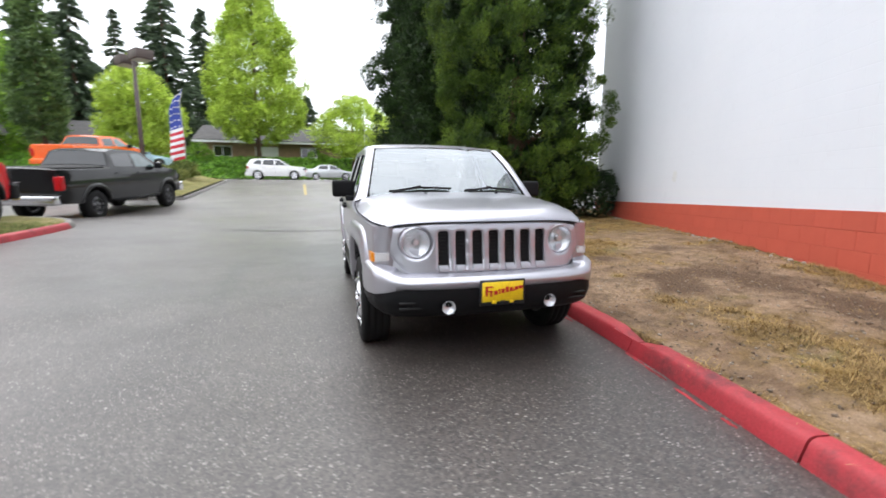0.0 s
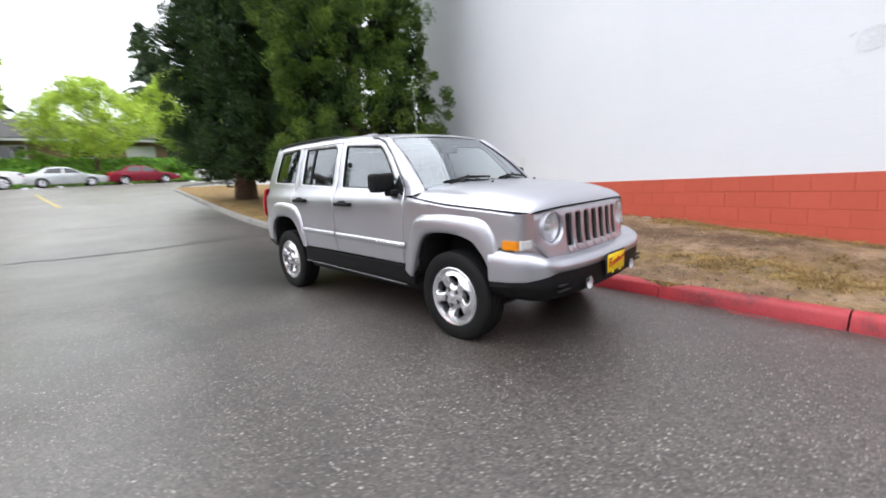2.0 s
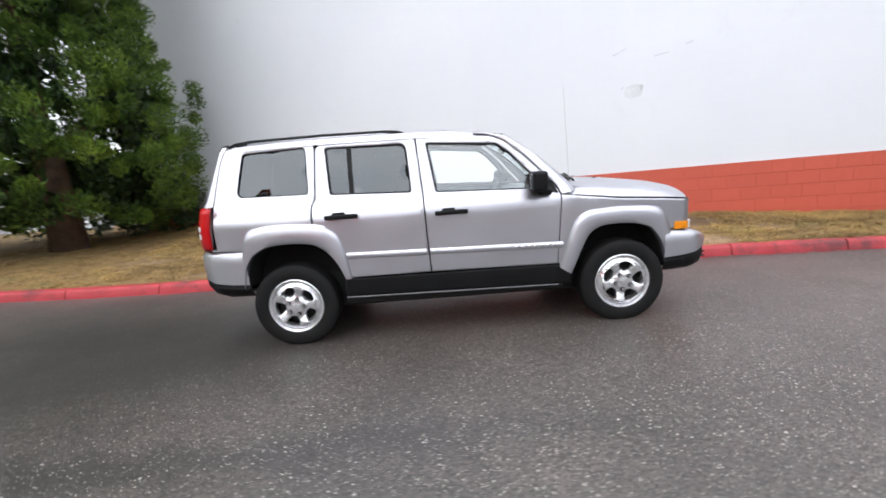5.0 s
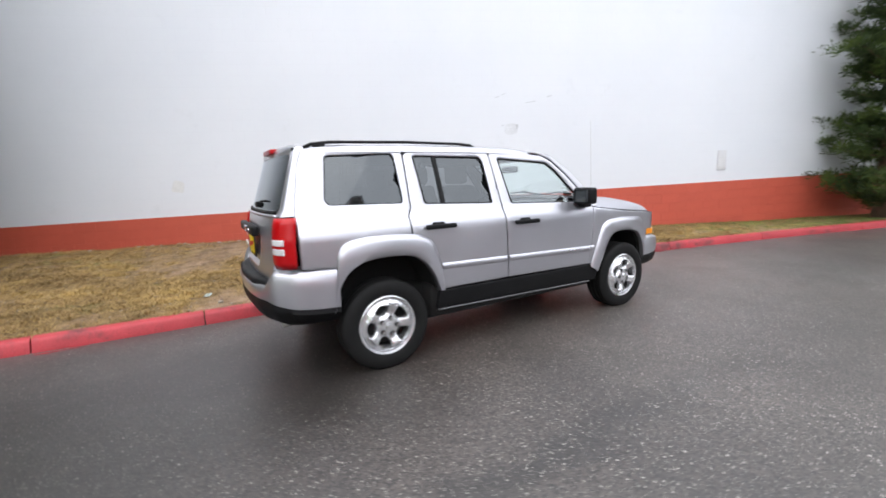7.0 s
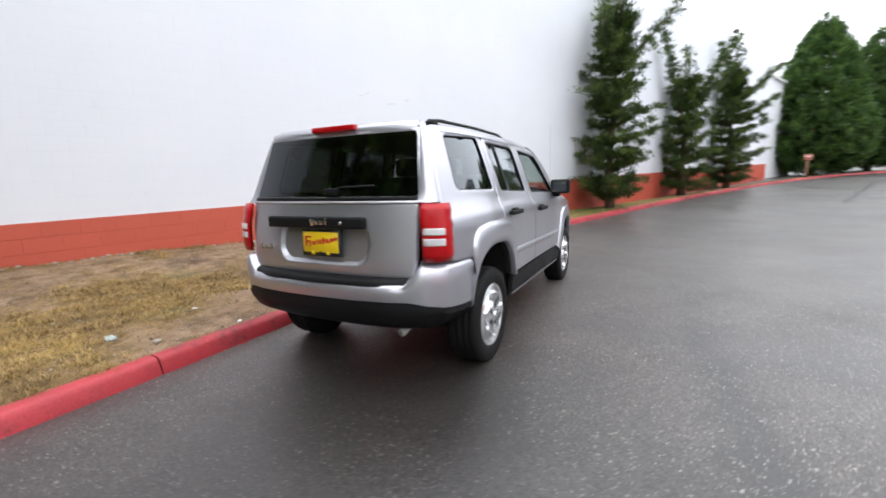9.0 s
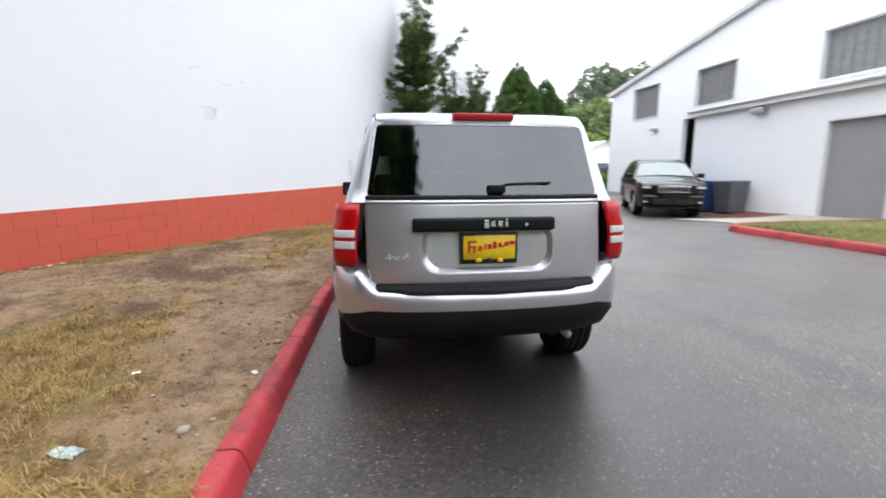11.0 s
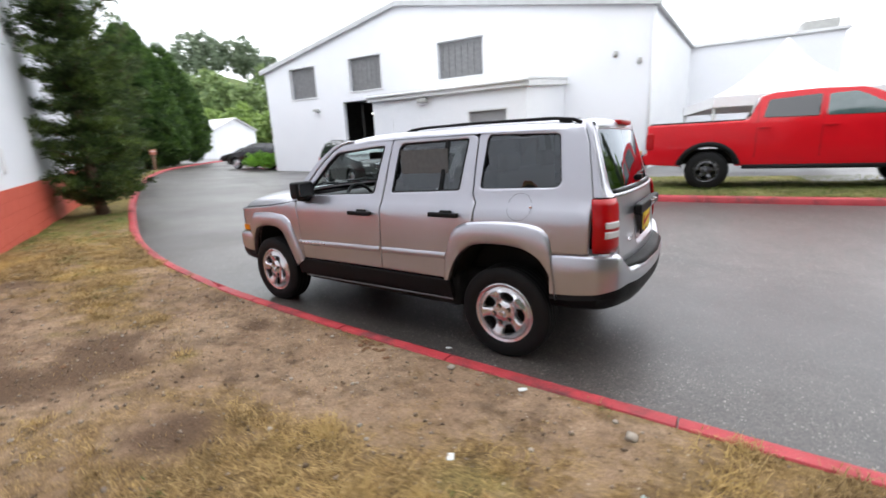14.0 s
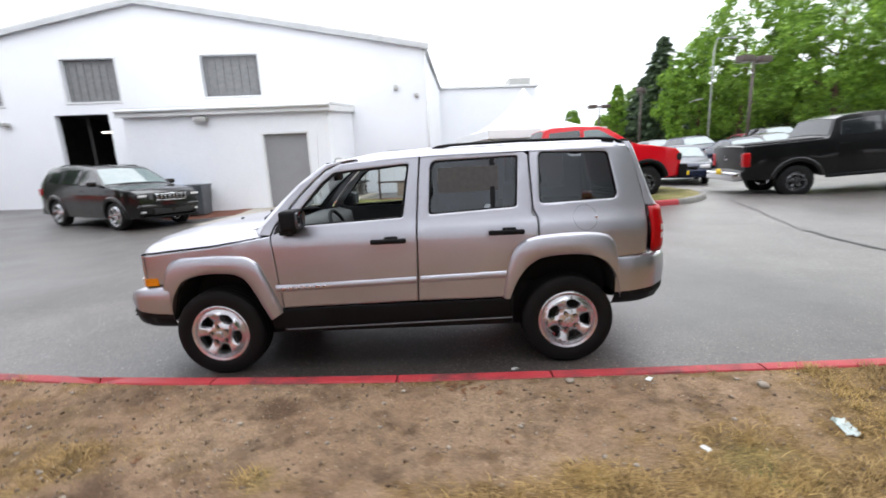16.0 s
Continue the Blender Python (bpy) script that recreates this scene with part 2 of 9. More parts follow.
def verge_mat():
    """Trodden dirt, dry thatch where the grass grows, turned dark soil; the masks lie on the mesh."""
    m, nodes, links, bsdf = node_mat("dry_verge")
    co = nodes.new("ShaderNodeTexCoord").outputs["Object"]

    def mask(name):
        n = nodes.new("ShaderNodeAttribute")
        n.attribute_name = name
        return n.outputs["Fac"]
    mid = noise_node(nodes, links, 1.7, 6, 0.65, co)
    small = noise_node(nodes, links, 7.0, 6, 0.7, co)
    clod = noise_node(nodes, links, 16.0, 6, 0.7, co)
    fine = noise_node(nodes, links, 60.0, 6, 0.75, co)
    twist = noise_node(nodes, links, 5.0, 3, 0.5, co)
    # thatch: straw fibres lying every way
    fibres = None
    for ang, sc in ((0.4, 1.0), (1.5, 1.3), (2.5, 0.8)):
        mp = nodes.new("ShaderNodeMapping")
        mp.inputs["Rotation"].default_value = (0, 0, ang)
        mp.inputs["Scale"].default_value = (26.0 * sc, 150.0 * sc, 26.0)
        links.new(mix_node(nodes, links, 0.05, co, twist, "ADD"), mp.inputs["Vector"])
        f = noise_node(nodes, links, 1.0, 3, 0.6, mp.outputs[0])
        fibres = f if fibres is None else mix_node(nodes, links, 1.0, fibres, f, "LIGHTEN")
    dirt = mix_node(nodes, links, ramp_node(nodes, links, mid, [(0.36, 0), (0.62, 1)]), (0.200, 0.128, 0.080), (0.320, 0.222, 0.146))
    dirt = mix_node(nodes, links, ramp_node(nodes, links, small, [(0.50, 0), (0.66, 0.8)]), dirt, (0.150, 0.094, 0.056))
    dirt = mix_node(nodes, links, 1.0, dirt, ramp_node(nodes, links, fine, [(0.3, 0.66), (0.7, 1.28)]), "MULTIPLY")
    straw = mix_node(nodes, links, ramp_node(nodes, links, fibres, [(0.50, 0), (0.70, 1)]), (0.115, 0.070, 0.030), (0.45, 0.305, 0.125))
    straw = mix_node(nodes, links, ramp_node(nodes, links, small, [(0.42, 0), (0.62, 0.7)]), straw, mix_node(nodes, links, 1.0, straw, (0.78, 0.74, 0.66), "MULTIPLY"))
    fresh = mix_node(nodes, links, ramp_node(nodes, links, fibres, [(0.48, 0), (0.68, 1)]), (0.095, 0.086, 0.030), (0.30, 0.255, 0.090))
    straw = mix_node(nodes, links, mask("fresh"), straw, fresh)
    def torn(name, lo, hi, top):
        """A mask with frayed, patchy edges."""
        n = nodes.new("ShaderNodeMath")
        n.operation = "MULTIPLY_ADD"
        links.new(clod, n.inputs[0])
        n.inputs[1].default_value = 0.9
        links.new(mask(name), n.inputs[2])
        k = nodes.new("ShaderNodeMath")
        k.operation = "MULTIPLY_ADD"
        links.new(small, k.inputs[0])
        k.inputs[1].default_value = 0.9
        links.new(n.outputs[0], k.inputs[2])
        return ramp_node(nodes, links, k.outputs[0], [(lo, 0.0), (hi, top)]) if hi <= 1.0 else ramp_node(nodes, links, mix_node(nodes, links, 1.0, k.outputs[0], (0.5, 0.5, 0.5), "MULTIPLY"), [(lo / 2, 0.0), (hi / 2, top)])
    col = mix_node(nodes, links, torn("cover", 1.02, 1.50, 0.95), dirt, straw)
    gap = noise_node(nodes, links, 4.2, 5, 0.7, co)
    col = mix_node(nodes, links, 1.0, col, ramp_node(nodes, links, gap, [(0.34, 0.58), (0.50, 1.0), (0.68, 1.22)]), "MULTIPLY")
    col = mix_node(nodes, links, torn("turned", 1.00, 1.55, 0.92), col, mix_node(nodes, links, ramp_node(nodes, links, fine, [(0.35, 0), (0.7, 1)]), (0.070, 0.043, 0.027), (0.155, 0.098, 0.062)))
    grit = nodes.new("ShaderNodeTexVoronoi")
    grit.inputs["Scale"].default_value = 34.0
    links.new(co, grit.inputs["Vector"])
    odd = nodes.new("ShaderNodeSeparateColor")
    links.new(grit.outputs["Color"], odd.inputs[0])
    fleck = mix_node(nodes, links, 1.0, ramp_node(nodes, links, grit.outputs["Distance"], [(0.12, 1.0), (0.24, 0.0)]), ramp_node(nodes, links, odd.outputs[0], [(0.86, 0.0), (0.92, 0.8)]), "MULTIPLY")
    col = mix_node(nodes, links, fleck, col, (0.50, 0.42, 0.32))
    links.new(col, bsdf.inputs["Base Color"])
    bsdf.inputs["Roughness"].default_value = 0.95
    bsdf.inputs["Specular IOR Level"].default_value = 0.15
    links.new(bump_node(nodes, links, fine, 0.6, 0.012, bump_node(nodes, links, clod, 0.7, 0.035)), bsdf.inputs["Normal"])
    return m


def soil_mat(name, straw, dirt, dust, green, gscale=0.5):
    m, nodes, links, bsdf = node_mat(name)
    co = nodes.new("ShaderNodeTexCoord").outputs["Object"]
    big = noise_node(nodes, links, gscale, 6, 0.6, co)
    mid = noise_node(nodes, links, 1.6, 6, 0.65, co)
    small = noise_node(nodes, links, 9.0, 6, 0.7, co)
    fine = noise_node(nodes, links, 42.0, 8, 0.75, co)
    clod = noise_node(nodes, links, 14.0, 6, 0.7, co)
    col = mix_node(nodes, links, ramp_node(nodes, links, big, [(0.44, 0), (0.60, 1)]), straw, dirt)
    col = mix_node(nodes, links, ramp_node(nodes, links, mid, [(0.52, 0), (0.62, 0.9)]), col, dust)
    col = mix_node(nodes, links, ramp_node(nodes, links, small, [(0.52, 0), (0.66, 0.7)]), col, green)
    col = mix_node(nodes, links, ramp_node(nodes, links, mid, [(0.34, 0.85), (0.43, 0)]), col, tuple(v * 0.42 for v in dirt))
    col = mix_node(nodes, links, 1.0, col, ramp_node(nodes, links, fine, [(0.3, 0.38), (0.7, 1.5)]), "MULTIPLY")
    col = mix_node(nodes, links, 1.0, col, ramp_node(nodes, links, clod, [(0.32, 0.70), (0.50, 1.0), (0.68, 1.25)]), "MULTIPLY")
    grit = nodes.new("ShaderNodeTexVoronoi")
    grit.inputs["Scale"].default_value = 38.0
    links.new(co, grit.inputs["Vector"])
    odd = nodes.new("ShaderNodeSeparateColor")
    links.new(grit.outputs["Color"], odd.inputs[0])
    fleck = mix_node(nodes, links, 1.0, ramp_node(nodes, links, grit.outputs["Distance"], [(0.12, 1.0), (0.26, 0.0)]), ramp_node(nodes, links, odd.outputs[0], [(0.84, 0.0), (0.90, 0.85)]), "MULTIPLY")
    col = mix_node(nodes, links, fleck, col, tuple(min(0.6, v * 1.9) for v in dust))
    links.new(col, bsdf.inputs["Base Color"])
    bsdf.inputs["Roughness"].default_value = 0.95
    bsdf.inputs["Specular IOR Level"].default_value = 0.2
    links.new(bump_node(nodes, links, fine, 0.8, 0.02, bump_node(nodes, links, clod, 0.8, 0.05)), bsdf.inputs["Normal"])
    return m


def kerb_paint_mat():
    """Thick red kerb paint with tyre grime, scuffs and small chips."""
    m, nodes, links, bsdf = node_mat("red_kerb_paint")
    co = nodes.new("ShaderNodeTexCoord").outputs["Object"]
    tone = noise_node(nodes, links, 3.5, 5, 0.6, co)
    grime = noise_node(nodes, links, 2.3, 8, 0.7, co)
    chip = noise_node(nodes, links, 26.0, 6, 0.7, co)
    grain = noise_node(nodes, links, 80.0, 4, 0.6, co)
    col = mix_node(nodes, links, ramp_node(nodes, links, tone, [(0.3, 0.0), (0.7, 1.0)]), (0.43, 0.036, 0.046), (0.33, 0.026, 0.034))
    col = mix_node(nodes, links, ramp_node(nodes, links, grime, [(0.51, 0.0), (0.64, 0.8)]), col, (0.085, 0.028, 0.030))
    col = mix_node(nodes, links, ramp_node(nodes, links, chip, [(0.68, 0.0), (0.72, 0.8)]), col, (0.42, 0.20, 0.18))
    col = mix_node(nodes, links, 1.0, col, ramp_node(nodes, links, grain, [(0.3, 0.82), (0.7, 1.12)]), "MULTIPLY")
    each = nodes.new("ShaderNodeObjectInfo").outputs["Random"]
    col = mix_node(nodes, links, 1.0, col, ramp_node(nodes, links, each, [(0, 0.92), (1, 1.08)]), "MULTIPLY")
    links.new(col, bsdf.inputs["Base Color"])
    links.new(ramp_node(nodes, links, grime, [(0.3, 0.45), (0.7, 0.7)]), bsdf.inputs["Roughness"])
    links.new(bump_node(nodes, links, grain, 0.3, 0.004, bump_node(nodes, links, chip, 0.3, 0.006)), bsdf.inputs["Normal"])
    return m


def block_wall_mat(name, a, b, grime):
    """Painted masonry: faint block courses under the paint, smudges and runs."""
    m, nodes, links, bsdf = node_mat(name)
    co = nodes.new("ShaderNodeTexCoord").outputs["Object"]
    swap = nodes.new("ShaderNodeSeparateXYZ")
    links.new(co, swap.inputs[0])
    flat = nodes.new("ShaderNodeCombineXYZ")
    links.new(swap.outputs[0], flat.inputs[0])
    links.new(swap.outputs[2], flat.inputs[1])
    brick = nodes.new("ShaderNodeTexBrick")
    brick.inputs["Scale"].default_value, brick.inputs["Brick Width"].default_value, brick.inputs["Row Height"].default_value = 1.0, 0.4, 0.2
    brick.inputs["Mortar Size"].default_value, brick.inputs["Mortar Smooth"].default_value = 0.006, 0.8
    links.new(flat.outputs[0], brick.inputs["Vector"])
    big = noise_node(nodes, links, 0.35, 5, 0.6, co)
    smudge = noise_node(nodes, links, 1.7, 6, 0.7, co)
    grain = noise_node(nodes, links, 120.0, 3, 0.6, co)
    col = mix_node(nodes, links, ramp_node(nodes, links, big, [(0.35, 0), (0.65, 1)]), a, b)
    col = mix_node(nodes, links, ramp_node(nodes, links, smudge, [(0.6, 0), (0.8, 0.35)]), col, grime)
    col = mix_node(nodes, links, ramp_node(nodes, links, brick.outputs["Fac"], [(0, 0), (1, 0.10)]), col, grime)
    links.new(col, bsdf.inputs["Base Color"])
    bsdf.inputs["Roughness"].default_value = 0.7
    inv = ramp_node(nodes, links, brick.outputs["Fac"], [(0, 1), (1, 0)])
    links.new(bump_node(nodes, links, grain, 0.15, 0.003, bump_node(nodes, links, inv, 0.25, 0.004)), bsdf.inputs["Normal"])
    return m


SILVER = car_paint("silver_metallic_paint", (0.515, 0.512, 0.556), 0.86, 0.33, coat=0.5)
BLACK_PLASTIC = mat("black_grained_plastic", (0.006, 0.006, 0.0065), (0.010, 0.010, 0.011), 0.5, fine=300, bump=0.15, spec=0.14)
RUBBER = mat("tyre_rubber", (0.0055, 0.0055, 0.006), (0.011, 0.0108, 0.0105), 0.7, scale=9, fine=160, bump=0.2, spec=0.2)
ALLOY = mat("painted_alloy", (0.74, 0.74, 0.76), (0.66, 0.66, 0.68), 0.24, 0.85, scale=12, fine=200, bump=0.0, rvar=0.04)
DARK_ALLOY = mat("black_alloy", (0.05, 0.05, 0.053), (0.12, 0.12, 0.125), 0.25, 0.7, scale=12, fine=200, bump=0.03)
CHROME = mat("chrome", (0.8, 0.8, 0.82), (0.7, 0.7, 0.72), 0.1, 1.0, fine=80, bump=0.0, rvar=0.04)
# near black paints shade into gaps, arches and underbodies; also used for dark fittings
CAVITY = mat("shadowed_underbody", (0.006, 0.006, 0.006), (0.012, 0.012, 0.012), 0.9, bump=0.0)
CLOTH = mat("dark_seat_cloth", (0.03, 0.03, 0.033), (0.05, 0.05, 0.055), 0.9, fine=220, bump=0.3)
GLASS = pane_glass("window_glass", (0.86, 0.92, 0.90), 0.04, 2.2)
TINT = pane_glass("privacy_glass", (0.10, 0.105, 0.11), 0.04, 1.92)
WINDSCREEN = pane_glass("laminated_windscreen", (0.80, 0.88, 0.86), 0.03, 2.7)
LENS_CLEAR = pane_glass("lamp_cover", (0.97, 0.97, 0.98), 0.02, 1.45)
REFLECTOR = mat("lamp_reflector", (0.80, 0.81, 0.82), (0.55, 0.56, 0.58), 0.22, 0.6, scale=26, fine=60, bump=0.6)
LENS_RED = lens_plastic("red_lens", (0.44, 0.002, 0.005))
LENS_AMBER = lens_plastic("amber_lens", (0.85, 0.28, 0.01))
LENS_WHITE = lens_plastic("clear_ribbed_lens", (0.66, 0.65, 0.65))
YELLOW = mat("yellow_plate", (0.85, 0.60, 0.01), (0.8, 0.55, 0.01), 0.4, scale=20, bump=0.0)
PLATE_RED = mat("red_print", (0.55, 0.02, 0.02), (0.45, 0.02, 0.02), 0.45, bump=0.0)
PLATE_BLACK = mat("black_plate_frame", (0.015, 0.015, 0.016), None, 0.4, bump=0.0)

ASPHALT = asphalt_mat()
VERGE = verge_mat()
ISLAND_SOIL = soil_mat("island_turf", (0.24, 0.22, 0.08), (0.17, 0.15, 0.06), (0.30, 0.25, 0.13), (0.10, 0.15, 0.035), 0.9)
MULCH = mat("red_bark_mulch", (0.20, 0.075, 0.045), (0.11, 0.045, 0.03), 0.95, scale=14, fine=90, bump=0.8, dist=0.02)
KERB_RED = kerb_paint_mat()
KERB_GREY = mat("kerb_concrete", (0.27, 0.26, 0.24), (0.18, 0.175, 0.16), 0.85, scale=4, fine=80, bump=0.4, each=0.08)
CONCRETE = mat("concrete_apron", (0.42, 0.38, 0.32), (0.33, 0.30, 0.26), 0.8, scale=2, fine=60, bump=0.3)
WALL_WHITE = block_wall_mat("white_painted_block", (0.72, 0.735, 0.775), (0.68, 0.70, 0.745), (0.54, 0.55, 0.57))
WALL_RED = mat("brick_red_paint", (0.54, 0.095, 0.055), (0.46, 0.08, 0.05), 0.65, scale=1.5, fine=110, bump=0.3, each=0.03)
MORTAR = mat("red_painted_mortar", (0.50, 0.088, 0.052), (0.46, 0.085, 0.052), 0.8, scale=5, fine=90, bump=0.3)
STUCCO = mat("white_painted_metal_wall", (0.80, 0.81, 0.84), (0.76, 0.775, 0.81), 0.55, scale=0.6, fine=40, bump=0.1)
TRIM_WHITE = mat("white_trim_paint", (0.72, 0.73, 0.74), (0.66, 0.66, 0.66), 0.5, scale=3, bump=0.1)
SHEET_GREY = mat("grey_corrugated_pane", (0.14, 0.14, 0.145), (0.22, 0.22, 0.22), 0.35, scale=6, bump=0.05)
DOOR_GREY = mat("grey_steel_door", (0.27, 0.27, 0.28), (0.24, 0.24, 0.25), 0.5, scale=2, bump=0.05)
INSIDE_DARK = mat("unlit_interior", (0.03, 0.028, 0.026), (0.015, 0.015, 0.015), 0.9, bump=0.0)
STEEL_GREY = mat("galvanised_sheet", (0.42, 0.42, 0.40), (0.33, 0.33, 0.32), 0.5, 0.3, scale=6, bump=0.1)
BIN_BLUE = mat("blue_bin_plastic", (0.03, 0.14, 0.42), None, 0.45, bump=0.1)
BIN_GREY = mat("grey_bin_plastic", (0.13, 0.15, 0.17), None, 0.5, bump=0.1)
BIN_BLACK = mat("black_bin_plastic", (0.02, 0.02, 0.022), None, 0.5, bump=0.1)
TENT = mat("white_tent_fabric", (0.84, 0.84, 0.85), (0.80, 0.80, 0.82), 0.6, scale=1.2, fine=200, bump=0.1)
POLE_BROWN = mat("brown_painted_steel", (0.085, 0.06, 0.05), (0.06, 0.045, 0.04), 0.5, bump=0.1)
BARK = mat("tree_bark", (0.14, 0.085, 0.055), (0.07, 0.045, 0.03), 0.95, scale=7, fine=45, bump=1.0, dist=0.03)
WOOD = mat("fence_wood", (0.22, 0.13, 0.08), (0.15, 0.09, 0.06), 0.85, scale=6, bump=0.4)
ROOFING = mat("dark_shingle_roof", (0.075, 0.07, 0.068), (0.05, 0.047, 0.046), 0.85, scale=2, fine=25, bump=0.5)
BRICK_FAR = mat("tan_house_wall", (0.30, 0.19, 0.12), (0.22, 0.15, 0.10), 0.85, scale=2, bump=0.3)
STONE = mat("pale_stone", (0.36, 0.31, 0.25), (0.26, 0.22, 0.18), 0.85, scale=12, bump=0.4, each=0.2)
PAPER = mat("white_litter", (0.75, 0.75, 0.74), (0.6, 0.62, 0.6), 0.6, scale=20, bump=0.2)
LINE_YELLOW = mat("worn_yellow_line", (0.60, 0.45, 0.12), (0.28, 0.22, 0.10), 0.6, scale=9, bump=0.2)
LINE_WHITE = mat("worn_white_line", (0.55, 0.55, 0.54), (0.15, 0.15, 0.15), 0.6, scale=7, bump=0.2)
CRACK = mat("tar_crack_filler", (0.012, 0.012, 0.012), (0.02, 0.02, 0.02), 0.35, bump=0.2)
FLAG_BLUE = mat("blue_flag_cloth", (0.04, 0.07, 0.35), None, 0.7, bump=0.0)
FLAG_RED = mat("red_flag_cloth", (0.60, 0.03, 0.05), None, 0.7, bump=0.0)
FLAG_WHITE = mat("white_flag_cloth", (0.80, 0.80, 0.80), None, 0.7, bump=0.0)
CEDAR = leaf_mat("cedar_sprays", (0.028, 0.064, 0.008), (0.096, 0.172, 0.018), (0.195, 0.285, 0.035))
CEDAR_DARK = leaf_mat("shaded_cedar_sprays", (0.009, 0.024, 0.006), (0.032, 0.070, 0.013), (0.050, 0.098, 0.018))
JUNIPER = leaf_mat("juniper_sprays", (0.016, 0.034, 0.010), (0.080, 0.130, 0.028), (0.150, 0.205, 0.045))
ARBOR = leaf_mat("arborvitae_sprays", (0.022, 0.060, 0.013), (0.080, 0.155, 0.030), (0.11, 0.19, 0.036))
LIME = leaf_mat("fresh_maple_leaves", (0.30, 0.44, 0.035), (0.52, 0.67, 0.10), (0.60, 0.72, 0.13))
MAPLE = leaf_mat("green_maple_leaves", (0.10, 0.22, 0.022), (0.25, 0.42, 0.05), (0.32, 0.48, 0.06))
FIR = leaf_mat("fir_needles", (0.035, 0.064, 0.036), (0.105, 0.155, 0.080), (0.12, 0.17, 0.085))
IVY = leaf_mat("ivy_leaves", (0.09, 0.22, 0.02), (0.22, 0.44, 0.05), (0.26, 0.48, 0.06))
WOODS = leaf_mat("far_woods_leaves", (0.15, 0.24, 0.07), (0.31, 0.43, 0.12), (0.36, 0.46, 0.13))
RHODO = leaf_mat("shrub_leaves", (0.015, 0.04, 0.015), (0.045, 0.09, 0.03), (0.06, 0.11, 0.035), 0.35)
STRAW = leaf_mat("dry_grass_blades", (0.20, 0.118, 0.042), (0.60, 0.42, 0.185), (0.42, 0.295, 0.10), 0.8)
PEAR = leaf_mat("dark_pear_leaves", (0.045, 0.090, 0.028), (0.120, 0.200, 0.055), (0.15, 0.23, 0.06))
TURF = leaf_mat("green_grass_blades", (0.09, 0.14, 0.03), (0.20, 0.24, 0.06), (0.28, 0.26, 0.09), 0.8)


# ---- geometry helpers ----
def group_empty(name, m=None, label="", category="", group="", kind=""):
    ob = new(name)
    ob.empty_display_size = 0.2
    if m is not None:
        ob.matrix_world = m
    return tagged(ob, label, category, group, kind)


def part(name, bm, material, parent=None, label="", smooth=True, shadow=True):
    """Links a bmesh (or a mesh) as one mesh object under a thing or a part."""
    if isinstance(bm, bmesh.types.BMesh):
        me = bpy.data.meshes.new(name)
        bm.to_mesh(me)
        bm.free()
    else:
        me = bm
    if not me.materials:
        me.materials.append(material)
    if smooth:
        me.shade_smooth()
    ob = new(name, me)
    ob.parent = parent
    if label:
        ob["label"] = label
    if not shadow:
        ob.visible_shadow = False
    return ob


def crease(bm, angle=35):
    """Marks hard edges so that smooth shading keeps them crisp."""
    for e in bm.edges:
        if len(e.link_faces) == 2 and e.calc_face_angle(0) > radians(angle):
            e.smooth = False
    return bm


def box(cx, cy, cz, sx, sy, sz, bevel=0.0, segs=2, m=None):
    bm = bmesh.new()
    bmesh.ops.create_cube(bm, size=1)
    bmesh.ops.scale(bm, vec=(sx, sy, sz), verts=bm.verts)
    if bevel:
        bmesh.ops.bevel(bm, geom=bm.edges[:], offset=bevel, segments=segs, affect="EDGES", profile=0.6)
    bmesh.ops.translate(bm, vec=(cx, cy, cz), verts=bm.verts)
    if m is not None:
        bm.transform(m)
    return crease(bm, 50)


def joined(*bms):
    out = bmesh.new()
    for b in bms:
        me = bpy.data.meshes.new("tmp")
        b.to_mesh(me)
        b.free()
        out.from_mesh(me)
        bpy.data.meshes.remove(me)
    return out


def surf(rows, closed_u=False, closed_v=False, cap=False):
    """A skin over rows of points."""
    bm = bmesh.new()
    vs = [[bm.verts.new(p) for p in row] for row in rows]
    nu, nv = len(vs), len(vs[0])
    for i in range(nu if closed_u else nu - 1):
        for j in range(nv if closed_v else nv - 1):
            a, b, c, d = vs[i][j], vs[(i + 1) % nu][j], vs[(i + 1) % nu][(j + 1) % nv], vs[i][(j + 1) % nv]
            if len({a, b, c, d}) == 4:
                bm.faces.new((a, b, c, d))
    if cap:
        bm.faces.new(vs[0][::-1])
        bm.faces.new(vs[-1])
    bmesh.ops.remove_doubles(bm, verts=bm.verts, dist=1e-5)
    bmesh.ops.recalc_face_normals(bm, faces=bm.faces)
    return bm


def thick(bm, depth, hard=True):
    """Gives a skin a thickness, inwards."""
    bmesh.ops.solidify(bm, geom=bm.faces[:], thickness=depth)
    bmesh.ops.recalc_face_normals(bm, faces=bm.faces)
    return crease(bm, 40) if hard else bm


def lathe(profile, segs=32, axis="Y", centre=(0, 0, 0), hard=38):
    """Turns (radius, along) pairs round an axis."""
    rows = []
    for k in range(segs):
        a = 2 * math.pi * k / segs
        c, s = math.cos(a), math.sin(a)
        row = []
        for r, h in profile:
            p = {"X": (h, r * c, r * s), "Y": (r * c, h, r * s), "Z": (r * c, r * s, h)}[axis]
            row.append(Vector(p) + Vector(centre))
        rows.append(row)
    return crease(surf(rows, closed_u=True), hard)


